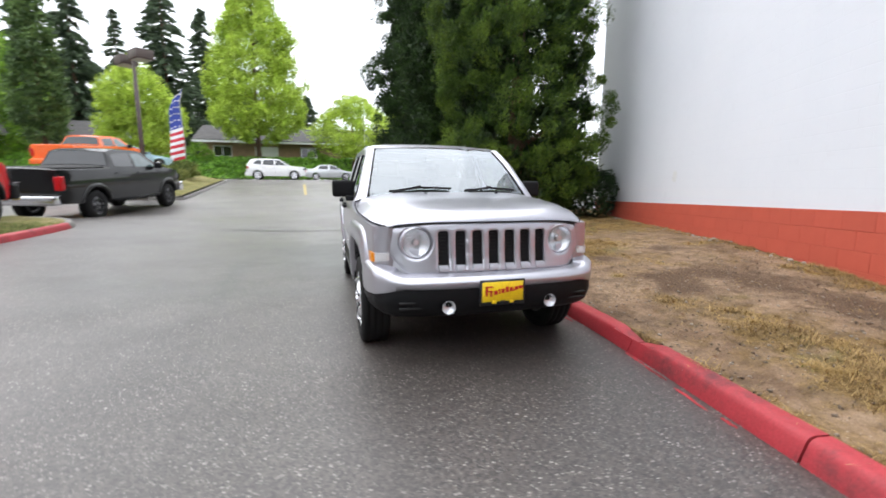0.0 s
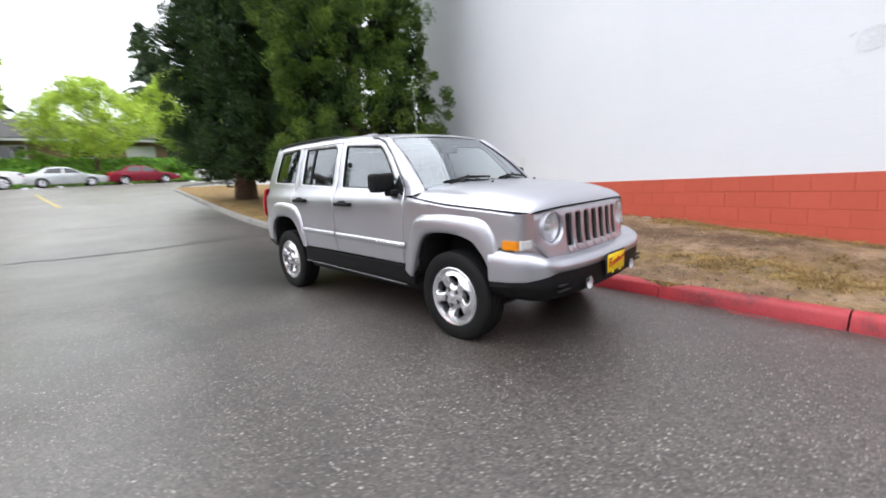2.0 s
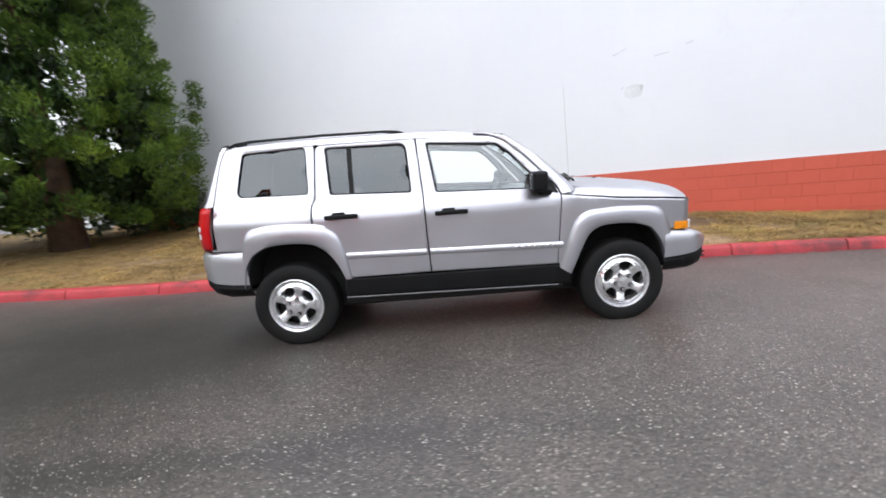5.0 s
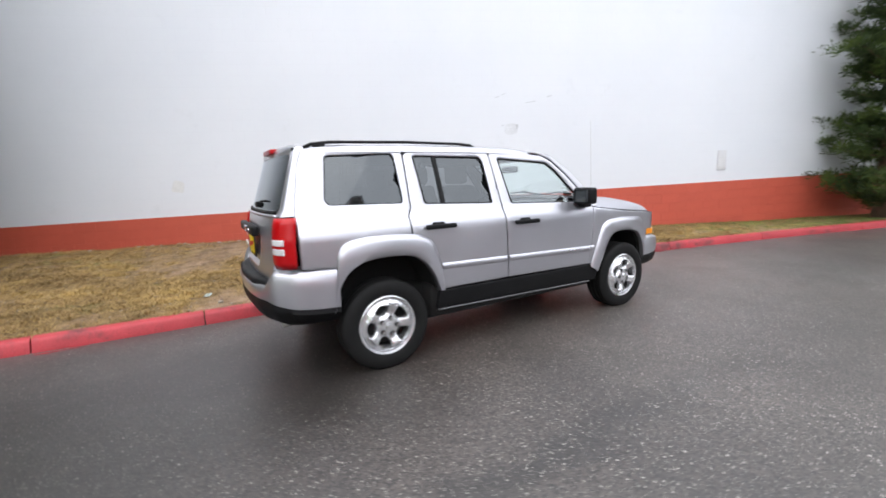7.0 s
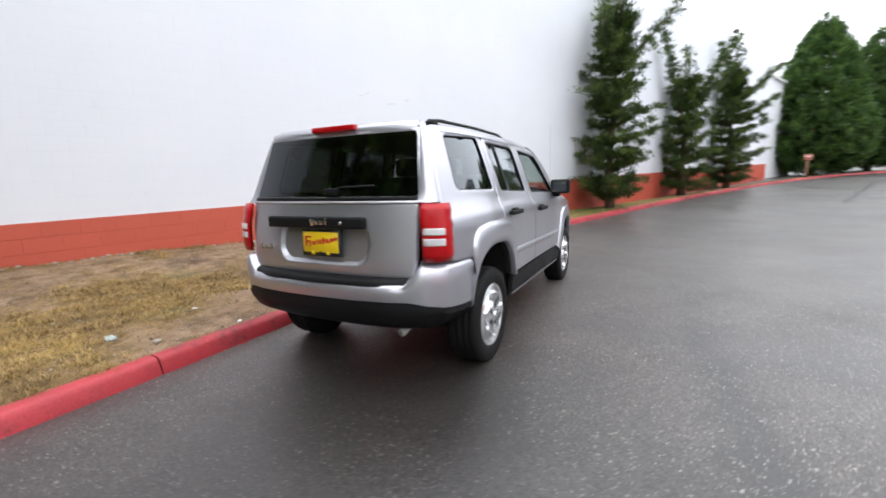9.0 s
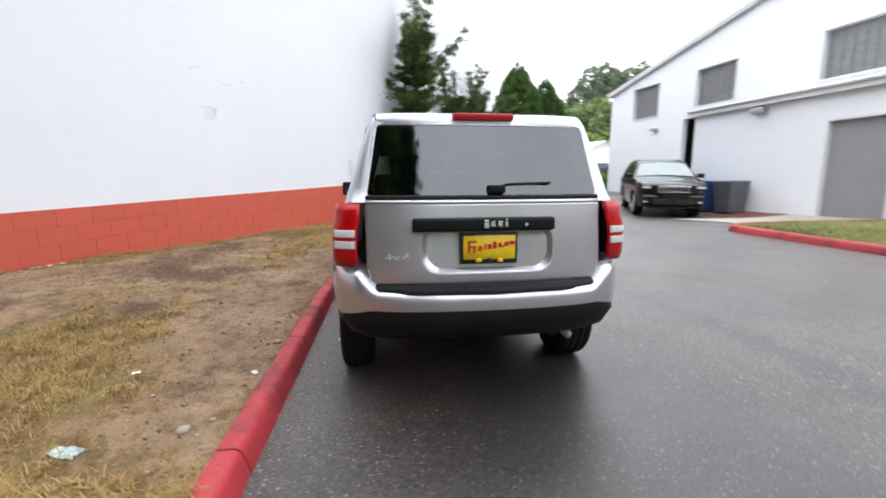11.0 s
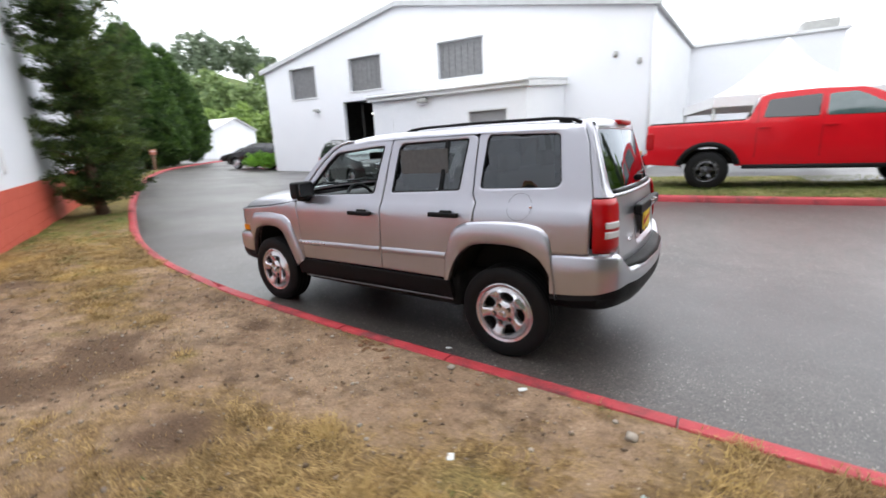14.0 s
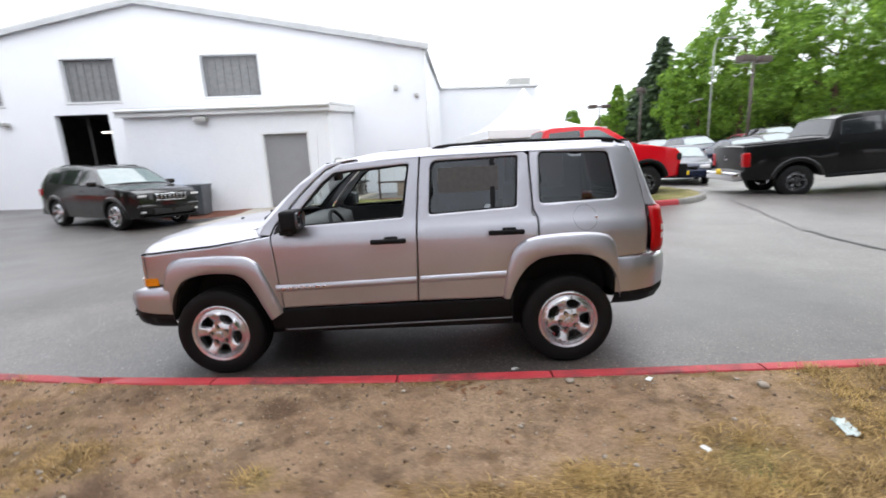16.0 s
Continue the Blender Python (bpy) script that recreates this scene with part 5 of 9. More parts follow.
def build_suv():
    suv = group_empty("off_road_car", None, "silver four-door off-road car with black trim beside a red kerb", "car")
    for side in (-1, 1):
        # front wing
        o = [(0.838, 1.072), (1.28, 1.010), (1.67, 0.976), (1.84, 0.956), (1.868, 0.90), (1.872, 0.80), (1.86, 0.745), (1.62, 0.725)] + F_ARCH[-2:-9:-1] + [(0.935, 0.52), (0.80, 0.53), (0.815, 0.76)]
        suv_panel(suv, "front_wing", o, (), side)
        # front door
        hole_f = rounded([(-0.185, 1.545), (0.375, 1.505), (0.47, 1.43), (0.695, 1.175), (0.70, 1.13), (-0.13, 1.16)], 0.025)
        o = [(-0.258, 1.592), (0.05, 1.588), (0.33, 1.562), (0.43, 1.515), (0.58, 1.385), (0.805, 1.135), (0.832, 1.07), (0.809, 0.76), (0.794, 0.53), (-0.205, 0.545), (-0.215, 0.81), (-0.225, 1.17)]
        door = suv_panel(suv, "front_door", o, [hole_f], side)
        if side < 0:
            suv_glass(door, hole_f, side, GLASS)
        else:
            # the driver's window is down: only its rubber channel shows
            c = Vector((0.25, 1.32))
            shrunk = [tuple(Vector(p) + (c - Vector(p)).normalized() * 0.02) for p in hole_f]
            part("window_seal", crease(fill(hole_f, [shrunk], 0.06, lambda u, v: (u, side * (suv_half_width(u, v) - 0.004), v), lambda u, v: (0, -side, 0), 0.003, 0.03), 50), BLACK_PLASTIC, door)
        # rear door
        hole_r = rounded([(-0.985, 1.565), (-0.365, 1.555), (-0.335, 1.515), (-0.315, 1.172), (-0.955, 1.20)], 0.025)
        o = [(-0.268, 1.592), (-0.235, 1.17), (-0.225, 0.81), (-0.213, 0.545), (-0.875, 0.545), (-0.93, 0.66), (-1.00, 0.765), (-1.095, 0.835), (-1.095, 1.12), (-1.065, 1.18), (-1.055, 1.56), (-1.02, 1.605), (-0.95, 1.612), (-0.6, 1.606)]
        rdoor = suv_panel(suv, "rear_door", o, [hole_r], side)
        suv_glass(rdoor, hole_r, side, TINT)
        def pl(u, v, d=0.006):
            return (u, side * (suv_half_width(u, v) - d), v)
        part("window_divider", fill([(-0.80, 1.19), (-0.765, 1.188), (-0.775, 1.556), (-0.81, 1.557)], (), 0.06, pl, lambda u, v: (0, -side, 0), 0.003, 0.02), BLACK_PLASTIC, rdoor)
        # quarter panel
        hole_q = rounded([(-1.645, 1.565), (-1.15, 1.582), (-1.132, 1.55), (-1.12, 1.215), (-1.665, 1.228), (-1.69, 1.26)], 0.03)
        o = [(-1.065, 1.60), (-1.075, 1.18), (-1.105, 1.12), (-1.105, 0.84), (-1.22, 0.850), (-1.36, 0.852), (-1.49, 0.835), (-1.58, 0.79), (-1.66, 0.812), (-1.86, 0.822), (-1.885, 0.825), (-1.89, 1.165), (-1.868, 1.30), (-1.83, 1.50), (-1.79, 1.605), (-1.72, 1.625), (-1.4, 1.622)]
        q = suv_panel(suv, "rear_quarter", o, [hole_q], side)
        suv_glass(q, hole_q, side, TINT, grow=0.007)
        if side > 0:
            def fl(u, v):
                return (u, suv_half_width(u, v) + 0.0015, v)
            c = [(-1.435 + 0.085 * math.cos(a), 1.105 + 0.088 * math.sin(a)) for a in np.linspace(0, 2 * math.pi, 33)[:-1]]
            ci = [(-1.435 + 0.083 * math.cos(a), 1.105 + 0.086 * math.sin(a)) for a in np.linspace(0, 2 * math.pi, 33)[:-1]]
            part("fuel_flap_gap", fill(c, [ci], 0.03, fl, lambda u, v: (0, -1, 0), 0, 0), CAVITY, q)
            part("fuel_flap_catch", lathe([(0, 0.010), (0.009, 0.009), (0.012, 0.0)], 14, "Y", (-1.515, suv_half_width(-1.5, 1.1), 1.105)), CHROME, q)
        # windscreen pillar
        o = [(0.25, 1.60), (0.44, 1.562), (0.64, 1.42), (0.895, 1.15), (0.925, 1.085), (0.842, 1.078), (0.815, 1.145), (0.59, 1.395), (0.44, 1.525), (0.335, 1.572), (0.2, 1.592)]
        suv_panel(suv, "windscreen_pillar", o, (), side, step=0.05)
        # sill cladding and its bright lower lip
        o = [(-0.885, 0.535), (0.80, 0.520), (0.92, 0.49), (0.895, 0.36), (0.80, 0.365), (-0.90, 0.39)]
        sill = suv_panel(suv, "sill_cladding", o, (), side, BLACK_PLASTIC, 0.004, label="black plastic sill cladding")
        part("sill_lip", surf([[(x, side * (0.848), z) , (x, side * 0.858, z - 0.008), (x, side * 0.82, z - 0.02)] for x, z in ((-0.90, 0.388), (0.80, 0.362))]), mat("dull_sill_strip", (0.12, 0.12, 0.125), None, 0.4, 0.3), sill)
        # rubbing strip on the doors
        for nm, a, b, dd in (("front_door", -0.205, 0.835, door), ("rear_door", -0.86, -0.235, rdoor)):
            za, zb = np.interp([a, b], [-0.86, 0.835], [0.728, 0.688])
            rows = []
            for x in np.linspace(a, b, 8):
                z = float(np.interp(x, [-0.86, 0.835], [0.728, 0.688]))
                w = suv_half_width(x, z)
                rows.append([(x, side * w, z - 0.03), (x, side * (w + 0.013), z - 0.018), (x, side * (w + 0.012), z + 0.008), (x, side * w, z + 0.020)])
            part("door_strip", surf(rows), SILVER, dd)
        # unreadable badge on the strip
        for k in range(7):
            x = 0.47 + 0.05 * k
            z = float(np.interp(x, [-0.86, 0.835], [0.728, 0.688])) - 0.003
            part("badge_bar", box(x, side * (suv_half_width(x, z) + 0.014), z, 0.032, 0.004, 0.017, 0.001, 1), CHROME, door)
        # wheel-arch flares
        for nm, inner, outer in (("arch_flare", R_ARCH, [(-1.665, 0.815), (-1.655, 0.92), (-1.60, 0.985), (-1.45, 1.008), (-1.25, 1.008), (-1.05, 0.99), (-0.955, 0.955), (-0.90, 0.87), (-0.855, 0.70), (-0.835, 0.54)]),
                                 ("arch_flare", F_ARCH, [(0.805, 0.50), (0.835, 0.60), (0.885, 0.74), (0.94, 0.885), (1.03, 0.94), (1.27, 0.952), (1.56, 0.935), (1.64, 0.905), (1.695, 0.81), (1.72, 0.72)])):
            def resample(pts, n):
                p = np.array(pts)
                s = np.r_[0, np.cumsum(np.linalg.norm(np.diff(p, axis=0), axis=1))]
                t = np.linspace(0, s[-1], n)
                out = np.stack([np.interp(t, s, p[:, 0]), np.interp(t, s, p[:, 1])], 1)
                for _ in range(2):
                    out[1:-1] = (out[:-2] + 2 * out[1:-1] + out[2:]) / 4
                return out
            a, b = resample(inner, 40), resample(outer, 40)
            rows = []
            for p, q2 in zip(a, b):
                row = []
                for t, bulge in ((0.0, -0.05), (0.0, 0.012), (0.05, 0.026), (0.35, 0.030), (0.72, 0.026), (0.88, 0.016), (1.0, 0.0), (1.0, -0.01)):
                    u, v = p + (q2 - p) * t
                    row.append((u, side * (suv_half_width(u, v) + bulge), v))
                rows.append(row)
            part(nm, crease(surf(rows), 60), SILVER, suv, "silver flared wheel-arch moulding")
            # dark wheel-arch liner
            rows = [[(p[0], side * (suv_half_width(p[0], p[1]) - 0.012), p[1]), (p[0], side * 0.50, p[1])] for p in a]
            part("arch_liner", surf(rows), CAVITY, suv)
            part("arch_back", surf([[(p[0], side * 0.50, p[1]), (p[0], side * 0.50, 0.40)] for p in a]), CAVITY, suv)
        # door handles
        for x, z, d in ((-0.02, 1.005, door), (-0.865, 1.033, rdoor)):
            w = suv_half_width(x, z)
            h = part("door_handle", box(x, side * (w + 0.028), z, 0.255, 0.026, 0.036, 0.012, 3), BLACK_PLASTIC, d, "black grab handle")
            part("handle_boss", box(x - 0.02, side * (w + 0.014), z + 0.014, 0.10, 0.03, 0.04, 0.013, 3), BLACK_PLASTIC, h)
            part("handle_post", box(x - 0.105, side * (w + 0.008), z, 0.03, 0.03, 0.03, 0.006, 2), BLACK_PLASTIC, h)
            part("handle_post", box(x + 0.105, side * (w + 0.008), z, 0.03, 0.03, 0.03, 0.006, 2), BLACK_PLASTIC, h)
            ell = [(x - 0.02 + 0.06 * math.cos(a), z - 0.012 + 0.034 * math.sin(a)) for a in np.linspace(0, 2 * math.pi, 21)[:-1]]
            part("handle_scoop", fill(ell, (), 0.03, lambda u, v: (u, side * (suv_half_width(u, v) + 0.002), v), lambda u, v: (0, -side, 0), 0, 0), SILVER, h)
        # mirror
        mir = part("door_mirror", box(0.645, side * 0.915, 1.190, 0.115, 0.195, 0.150, 0.032, 4), BLACK_PLASTIC, suv, "black plastic door mirror")
        part("mirror_arm", box(0.70, side * 0.835, 1.105, 0.11, 0.13, 0.05, 0.018, 3), BLACK_PLASTIC, mir)
        part("mirror_glass", box(0.588, side * 0.918, 1.192, 0.006, 0.155, 0.112, 0.02, 2), TINT_PLAIN, mir)
        part("mirror_base", fill(rounded([(0.69, 1.12), (0.82, 1.08), (0.80, 1.14), (0.70, 1.25)], 0.02), (), 0.05, lambda u, v: (u, side * (suv_half_width(u, v) + 0.004), v), lambda u, v: (0, -side, 0), 0.004, 0.02), BLACK_PLASTIC, mir)
        # wheels
        for x, sp in ((1.3175, 0.15 if side < 0 else 0.5), (-1.3175, 0.9 if side < 0 else 0.25)):
            make_wheel(suv, x, side * 0.745, 0.339, side, R=0.339, spin=sp)
        # turn and position lamps wrapping the front corner
        corner = [(1.70, suv_half_width(1.70, 0.76) + 0.004), (1.80, suv_half_width(1.80, 0.76) + 0.004), (1.850, 0.794), (1.880, 0.770), (1.898, 0.738), (1.908, 0.702), (1.910, 0.668)]
        def round_corner(t):
            k = t * (len(corner) - 1)
            return float(np.interp(k, range(7), [p[0] for p in corner])), float(np.interp(k, range(7), [p[1] for p in corner]))
        for nm, t0, t1, mt, lb in (("turn_lamp", 0.08, 0.43, LENS_AMBER, "amber front turn lamp"), ("side_lamp", 0.44, 0.90, LENS_WHITE, "clear front position lamp")):
            rows = []
            for t in np.linspace(t0, t1, 9):
                x, yy = round_corner(t)
                o = 0.006 if t0 < t < t1 else 0.0
                rows.append([(x + (o if t > 0.4 else 0), side * (yy + o), z) for z in (0.726 + 0.022 * max(0.0, t - 0.45), 0.732 + 0.022 * max(0.0, t - 0.45), 0.755, 0.778, 0.784)])
            part(nm, thick(surf(rows), 0.012), mt, suv, lb)
        # corner skin between the grille panel and the wing
        rows = []
        for z in np.linspace(0.640, 0.958, 9):
            rows.append([(round_corner(t)[0] - 0.004, side * (round_corner(t)[1] - 0.004), z) for t in np.linspace(0.30, 1.0, 12)])
        part("front_corner", surf(rows), SILVER, suv)
        part("lower_corner", surf([[(1.978 - 0.085 * (y / 0.66) ** 3 + 0.02 * (0.76 - z) / 0.1, side * y, z) for y in np.linspace(0.69, 0.50, 8)] for z in np.linspace(0.63, 0.81, 5)]), SILVER, suv)
        # headlamp
        hc = (1.938, side * 0.520, 0.850)
        head = part("headlamp", lathe([(0.0, -0.034), (0.045, -0.030), (0.075, -0.014), (0.092, 0.006)], 32, "X", hc), REFLECTOR, suv, "round headlamp with clear cover")
        part("bulb_shield", lathe([(0.0, 0.004), (0.020, 0.0), (0.024, -0.04)], 16, "X", hc), REFLECTOR, head)
        part("headlamp_cover", lathe([(0.0, 0.034), (0.045, 0.029), (0.078, 0.017), (0.091, 0.005)], 32, "X", hc), LENS_CLEAR, head, shadow=False)
        part("headlamp_ring", lathe([(0.089, -0.004), (0.091, 0.010), (0.097, 0.012), (0.106, 0.004), (0.110, -0.03)], 40, "X", hc), SILVER, head)
        # fog lamp
        fc = (2.134, side * 0.352, 0.462)
        fog = part("fog_lamp", lathe([(0.0, -0.02), (0.03, -0.012), (0.044, 0.006)], 24, "X", fc), REFLECTOR, suv, "round clear fog lamp")
        part("fog_cover", lathe([(0.0, 0.02), (0.03, 0.016), (0.045, 0.006), (0.048, -0.02)], 24, "X", fc), LENS_CLEAR, fog, shadow=False)
        # tail lamp wrapping the corner
        def tail_pt(t, z, out=0.0):
            a = t * 1.42
            x = -1.893 - 0.098 * math.sin(a) ** 0.62 - 0.012 * t - (0.02 if z < 1.0 else 0.035 * (1.165 - z) / 0.165 * 0.57)
            yy = suv_half_width(-1.89, min(z, 1.07)) - 0.158 * (1 - max(0.0, math.cos(a)) ** 0.62) - 0.012 * t
            return (x + 0 - out * math.sin(a), side * (yy + out * math.cos(a)), z)
        tl = None
        for nm, z0, z1, mt in (("tail_lamp", 0.835, 1.165, LENS_RED), ("reverse_lamp", 0.925, 0.975, LENS_WHITE), ("reverse_lamp", 0.985, 1.032, LENS_WHITE)):
            ts = np.linspace(0, 1, 18) if nm == "tail_lamp" else np.linspace(0.33, 0.97, 9)
            ox = 0.016 if nm == "tail_lamp" else 0.020
            rows = [[tail_pt(t, z, ox if z0 < z < z1 else ox - 0.012) for z in np.linspace(z0, z1, 9)] for t in ts]
            ob = part(nm, thick(surf(rows), 0.02, False), mt, tl or suv, "red tail lamp" if not tl else "clear reversing lens")
            tl = tl or ob
        # rear corner pillar between quarter panel and tailgate
        rows = []
        for z in np.linspace(1.17, 1.63, 12):
            xq = float(np.interp(z, [1.165, 1.30, 1.50, 1.605, 1.63], [-1.892, -1.87, -1.832, -1.792, -1.775]))
            yq = suv_half_width(xq, z)
            xt = float(np.interp(z, [1.17, 1.20, 1.58, 1.64], [-2.045, -2.018, -1.895, -1.865])) + 0.050
            yt = float(np.interp(z, [1.17, 1.60], [0.648, 0.588]))
            row = []
            for t in np.linspace(0, 1, 15):
                a = t * math.pi / 2
                row.append((xq + (xt - xq) * math.sin(a) ** 0.6, side * (yq + (yt - yq) * (1 - max(0.0, math.cos(a)) ** 0.6)), z))
            rows.append(row)
        part("rear_pillar", surf(rows), SILVER, suv)
        # roof rail
        ys = side * 0.590
        rail = part("roof_rail", tube([(-1.76, ys, 1.622), (-1.71, ys, 1.646), (-1.58, ys, 1.661), (-1.0, ys, 1.669), (-0.5, ys, 1.662), (-0.40, ys * 0.995, 1.652), (-0.33, ys * 0.99, 1.624)], 0.011, 10, [0.013, 0.012, 0.011, 0.011, 0.011, 0.012, 0.013]), BLACK_PLASTIC, suv, "black roof rail")
        for x in (-1.66, -0.40):
            part("rail_foot", box(x, ys, 1.634, 0.09, 0.024, 0.036, 0.010, 2), BLACK_PLASTIC, rail)
    # roof
    rows = []
    prof = [(0.640, 1.588), (0.628, 1.612), (0.603, 1.632), (0.56, 1.645), (0.45, 1.655), (0.25, 1.664), (0.0, 1.668)]
    for x in np.linspace(-1.86, 0.40, 30):
        dz = suv_roof_z(x)
        sq = suv_half_width(x, 1.59) / 0.632
        half = [(x - 0.0, y * sq, z + dz * (1 if z > 1.6 else 0.75)) for y, z in prof]
        # the front edge bows forward in the middle
        bow = 0.07 * max(0, (x + 0.2) / 0.6) ** 2
        half = [(px + bow * (1 - (y / 0.64) ** 2), y, z) for px, y, z in half]
        back = max(0.0, (-1.5 - x) / 0.36) ** 2
        half = [(px + 0.085 * (y / 0.62) ** 4 * back, y, z) for px, y, z in half]
        rows.append([(px, -y, z) for px, y, z in half] + half[::-1][1:])
    part("roof", surf(rows), SILVER, suv)
    for y in (-0.44, 0.44):
        part("roof_ditch", tube([(-1.7, y, 1.657), (-0.8, y, 1.663), (0.0, y, 1.647)], 0.006, 6), SILVER, suv)
    # bonnet: flat-topped, with a crisp leading edge
    rows = []
    for x in list(np.linspace(0.90, 1.84, 20)) + [1.88, 1.91, 1.925]:
        ze = float(np.interp(x, [0.90, 1.28, 1.67, 1.86, 1.93], [1.072, 1.024, 0.990, 0.970, 0.962]))
        zc = float(np.interp(x, [0.90, 1.14, 1.5, 1.7, 1.84, 1.90, 1.925], [1.162, 1.162, 1.132, 1.098, 1.058, 1.028, 0.998]))
        we = suv_half_width(x, ze + 0.02) - 0.012 - (0.05 * max(0, (x - 1.7) / 0.22) ** 2)
        row = []
        for t in np.linspace(-1, 1, 31):
            s = abs(t)
            h = float(np.interp(s, [0, 0.40, 0.58, 0.72, 0.88, 0.95, 1.0], [1.0, 0.985, 0.95, 0.82, 0.58, 0.36, 0.0]))
            fx = x + (0.055 * (1 - s ** 2.2)) * max(0, (x - 0.9) / 1.02) ** 2 + 0.10 * (1 - s * s) * max(0, (1.1 - x) / 0.2) - 0.030 * s ** 4 * max(0, (x - 1.6) / 0.32) ** 2
            row.append((fx, t * we, ze + (zc - ze) * h))
        rows.append(row)
    rows.append([(px + 0.004, y, z - 0.012) for px, y, z in rows[-1]])
    edge = [[Vector(r[k]) for r in rows[1:-1]] for k in (0, -1)]
    lip = [Vector(p) + Vector((-0.002, 0, -0.006)) for p in rows[-1]]
    hood = part("bonnet", crease(thick(surf(rows), 0.012), 40), SILVER, suv)
    for line in edge:
        part("shut_line", tube([p + Vector((0, 0.004 * (1 if p.y > 0 else -1), -0.003)) for p in line], 0.0035, 6), CAVITY, hood)
    part("shut_line", tube(lip, 0.0045, 6), CAVITY, hood)
    part("washer_jet", box(1.29, -0.30, 1.158, 0.02, 0.026, 0.010, 0.003, 1), BLACK_PLASTIC, suv)
    part("washer_jet", box(1.29, 0.30, 1.158, 0.02, 0.026, 0.010, 0.003, 1), BLACK_PLASTIC, suv)
    # grille panel with seven slots
    def front_x(y, z):
        return 1.992 - 0.085 * (abs(y) / 0.66) ** 3 + float(np.interp(z, [0.66, 0.76, 0.92, 1.0], [0.030, 0.012, 0.0, -0.025]))
    o = rounded([(0.0, 0.985), (-0.40, 0.979), (-0.650, 0.956), (-0.688, 0.925), (-0.690, 0.785), (-0.655, 0.735), (-0.58, 0.652), (0.58, 0.652), (0.655, 0.735), (0.690, 0.785), (0.688, 0.925), (0.650, 0.956), (0.40, 0.979)], 0.025)
    slots = [rounded([(c - 0.036, 0.668), (c + 0.036, 0.668), (c + 0.035, 0.926), (c - 0.035, 0.926)], 0.014, 2) for c in [-0.345 + 0.115 * k for k in range(7)]]
    lamps = [[(c + 0.106 * math.cos(a), 0.850 + 0.104 * math.sin(a)) for a in np.linspace(0, 2 * math.pi, 41)[:-1]] for c in (-0.52, 0.52)]
    grille = part("grille_panel", crease(fill(o, slots + lamps, 0.045, lambda u, v: (front_x(u, v), u, v), lambda u, v: (-1, 0, 0), 0.008, 0.024), 50), SILVER, suv, "silver front panel with seven upright slots")
    part("grille_mesh", surf([[(front_x(y, z) - 0.022, y, z) for z in np.linspace(0.66, 0.95, 5)] for y in np.linspace(-0.405, 0.405, 15)]), BLACK_PLASTIC, grille)
    for k in range(7):
        c = -0.345 + 0.115 * k
        lip = box(front_x(c, 0.69) - 0.006, c, 0.684, 0.040, 0.068, 0.040, 0.004, 2)
        for v in lip.verts:
            if v.co.z > 0.684:
                v.co.x -= 0.022
        part("slot_lip", lip, SILVER, grille)
        for j in range(9):
            part("mesh_bar", box(front_x(c, 0.85) - 0.017, c, 0.720 + 0.0235 * j, 0.006, 0.07, 0.004), CAVITY, grille)
    # front bumper: silver upper, black lower
    plan = plan_bumper([(1.655, 0.840), (1.80, 0.828), (1.94, 0.797), (2.05, 0.715), (2.115, 0.52), (2.14, 0.28), (2.148, 0.0)])
    rows_s, rows_b = [], []
    n = len(plan)
    for i, (p, d) in enumerate(plan):
        nrm = Vector((d.y, -d.x))
        s = abs(p.y) / 0.86
        side_t = min(1.0, max(0.0, (s - 0.72) / 0.28)) ** 1.5
        top = 0.650 + 0.082 * side_t
        bot = 0.572 - 0.08 * side_t
        low = 0.36
        def at(o, z):
            return (p.x + nrm.x * o, p.y + nrm.y * o, z)
        rows_s.append([at(-0.13, top + 0.006), at(-0.05, top + 0.004), at(-0.018, top - 0.008), at(0.0, top - 0.03), at(0.004, (top + bot) / 2), at(-0.004, bot + 0.006), at(-0.022, bot)])
        rows_b.append([at(-0.012, bot + 0.002), at(-0.006, bot - 0.03), at(-0.008, 0.48), at(-0.03, 0.42), at(-0.075, 0.385), at(-0.15, low), at(-0.35 * (1 - side_t) - 0.12, low + 0.01)])
    fb = part("front_bumper", crease(surf(rows_s), 60), SILVER, suv, "silver bumper skin")
    part("lower_valance", crease(surf(rows_b), 60), BLACK_PLASTIC, fb, "black plastic lower bumper")
    for s in (-1, 1):
        for z in (0.49, 0.455):
            part("valance_slot", box(2.080, s * 0.565, z, 0.03, 0.18, 0.012, 0.004, 1), CAVITY, fb)
    # plates: yellow dealer plate in a black frame, printing as plain marks
    def plate(parent, x, z, face, yc=0.0):
        pl = part("plate", box(x, yc, z, 0.012, 0.31, 0.165, 0.003, 1), PLATE_BLACK, parent, "yellow dealer plate in a black frame")
        xo = x + face * 0.008
        part("plate_face", box(xo, yc, z + 0.006, 0.004, 0.282, 0.128, 0.002, 1), YELLOW, pl)
        xo += face * 0.0035
        for k, (w, h, dz, dy) in enumerate([(0.014, 0.060, 0.006, -0.112), (0.05, 0.010, 0.034, -0.095), (0.035, 0.010, 0.006, -0.09), (0.012, 0.03, -0.014, -0.082), (0.024, 0.026, -0.006, -0.05), (0.010, 0.032, 0.0, -0.024), (0.022, 0.028, 0.0, 0.0), (0.022, 0.036, 0.006, 0.028), (0.020, 0.026, 0.004, 0.056), (0.010, 0.010, -0.004, 0.074), (0.024, 0.022, 0.008, 0.092), (0.03, 0.02, 0.012, 0.122)]):
            part("plate_mark", box(xo, yc + face * dy, z + 0.010 + dz + 0.06 * dy, 0.002, w, h), PLATE_RED, pl, smooth=False)
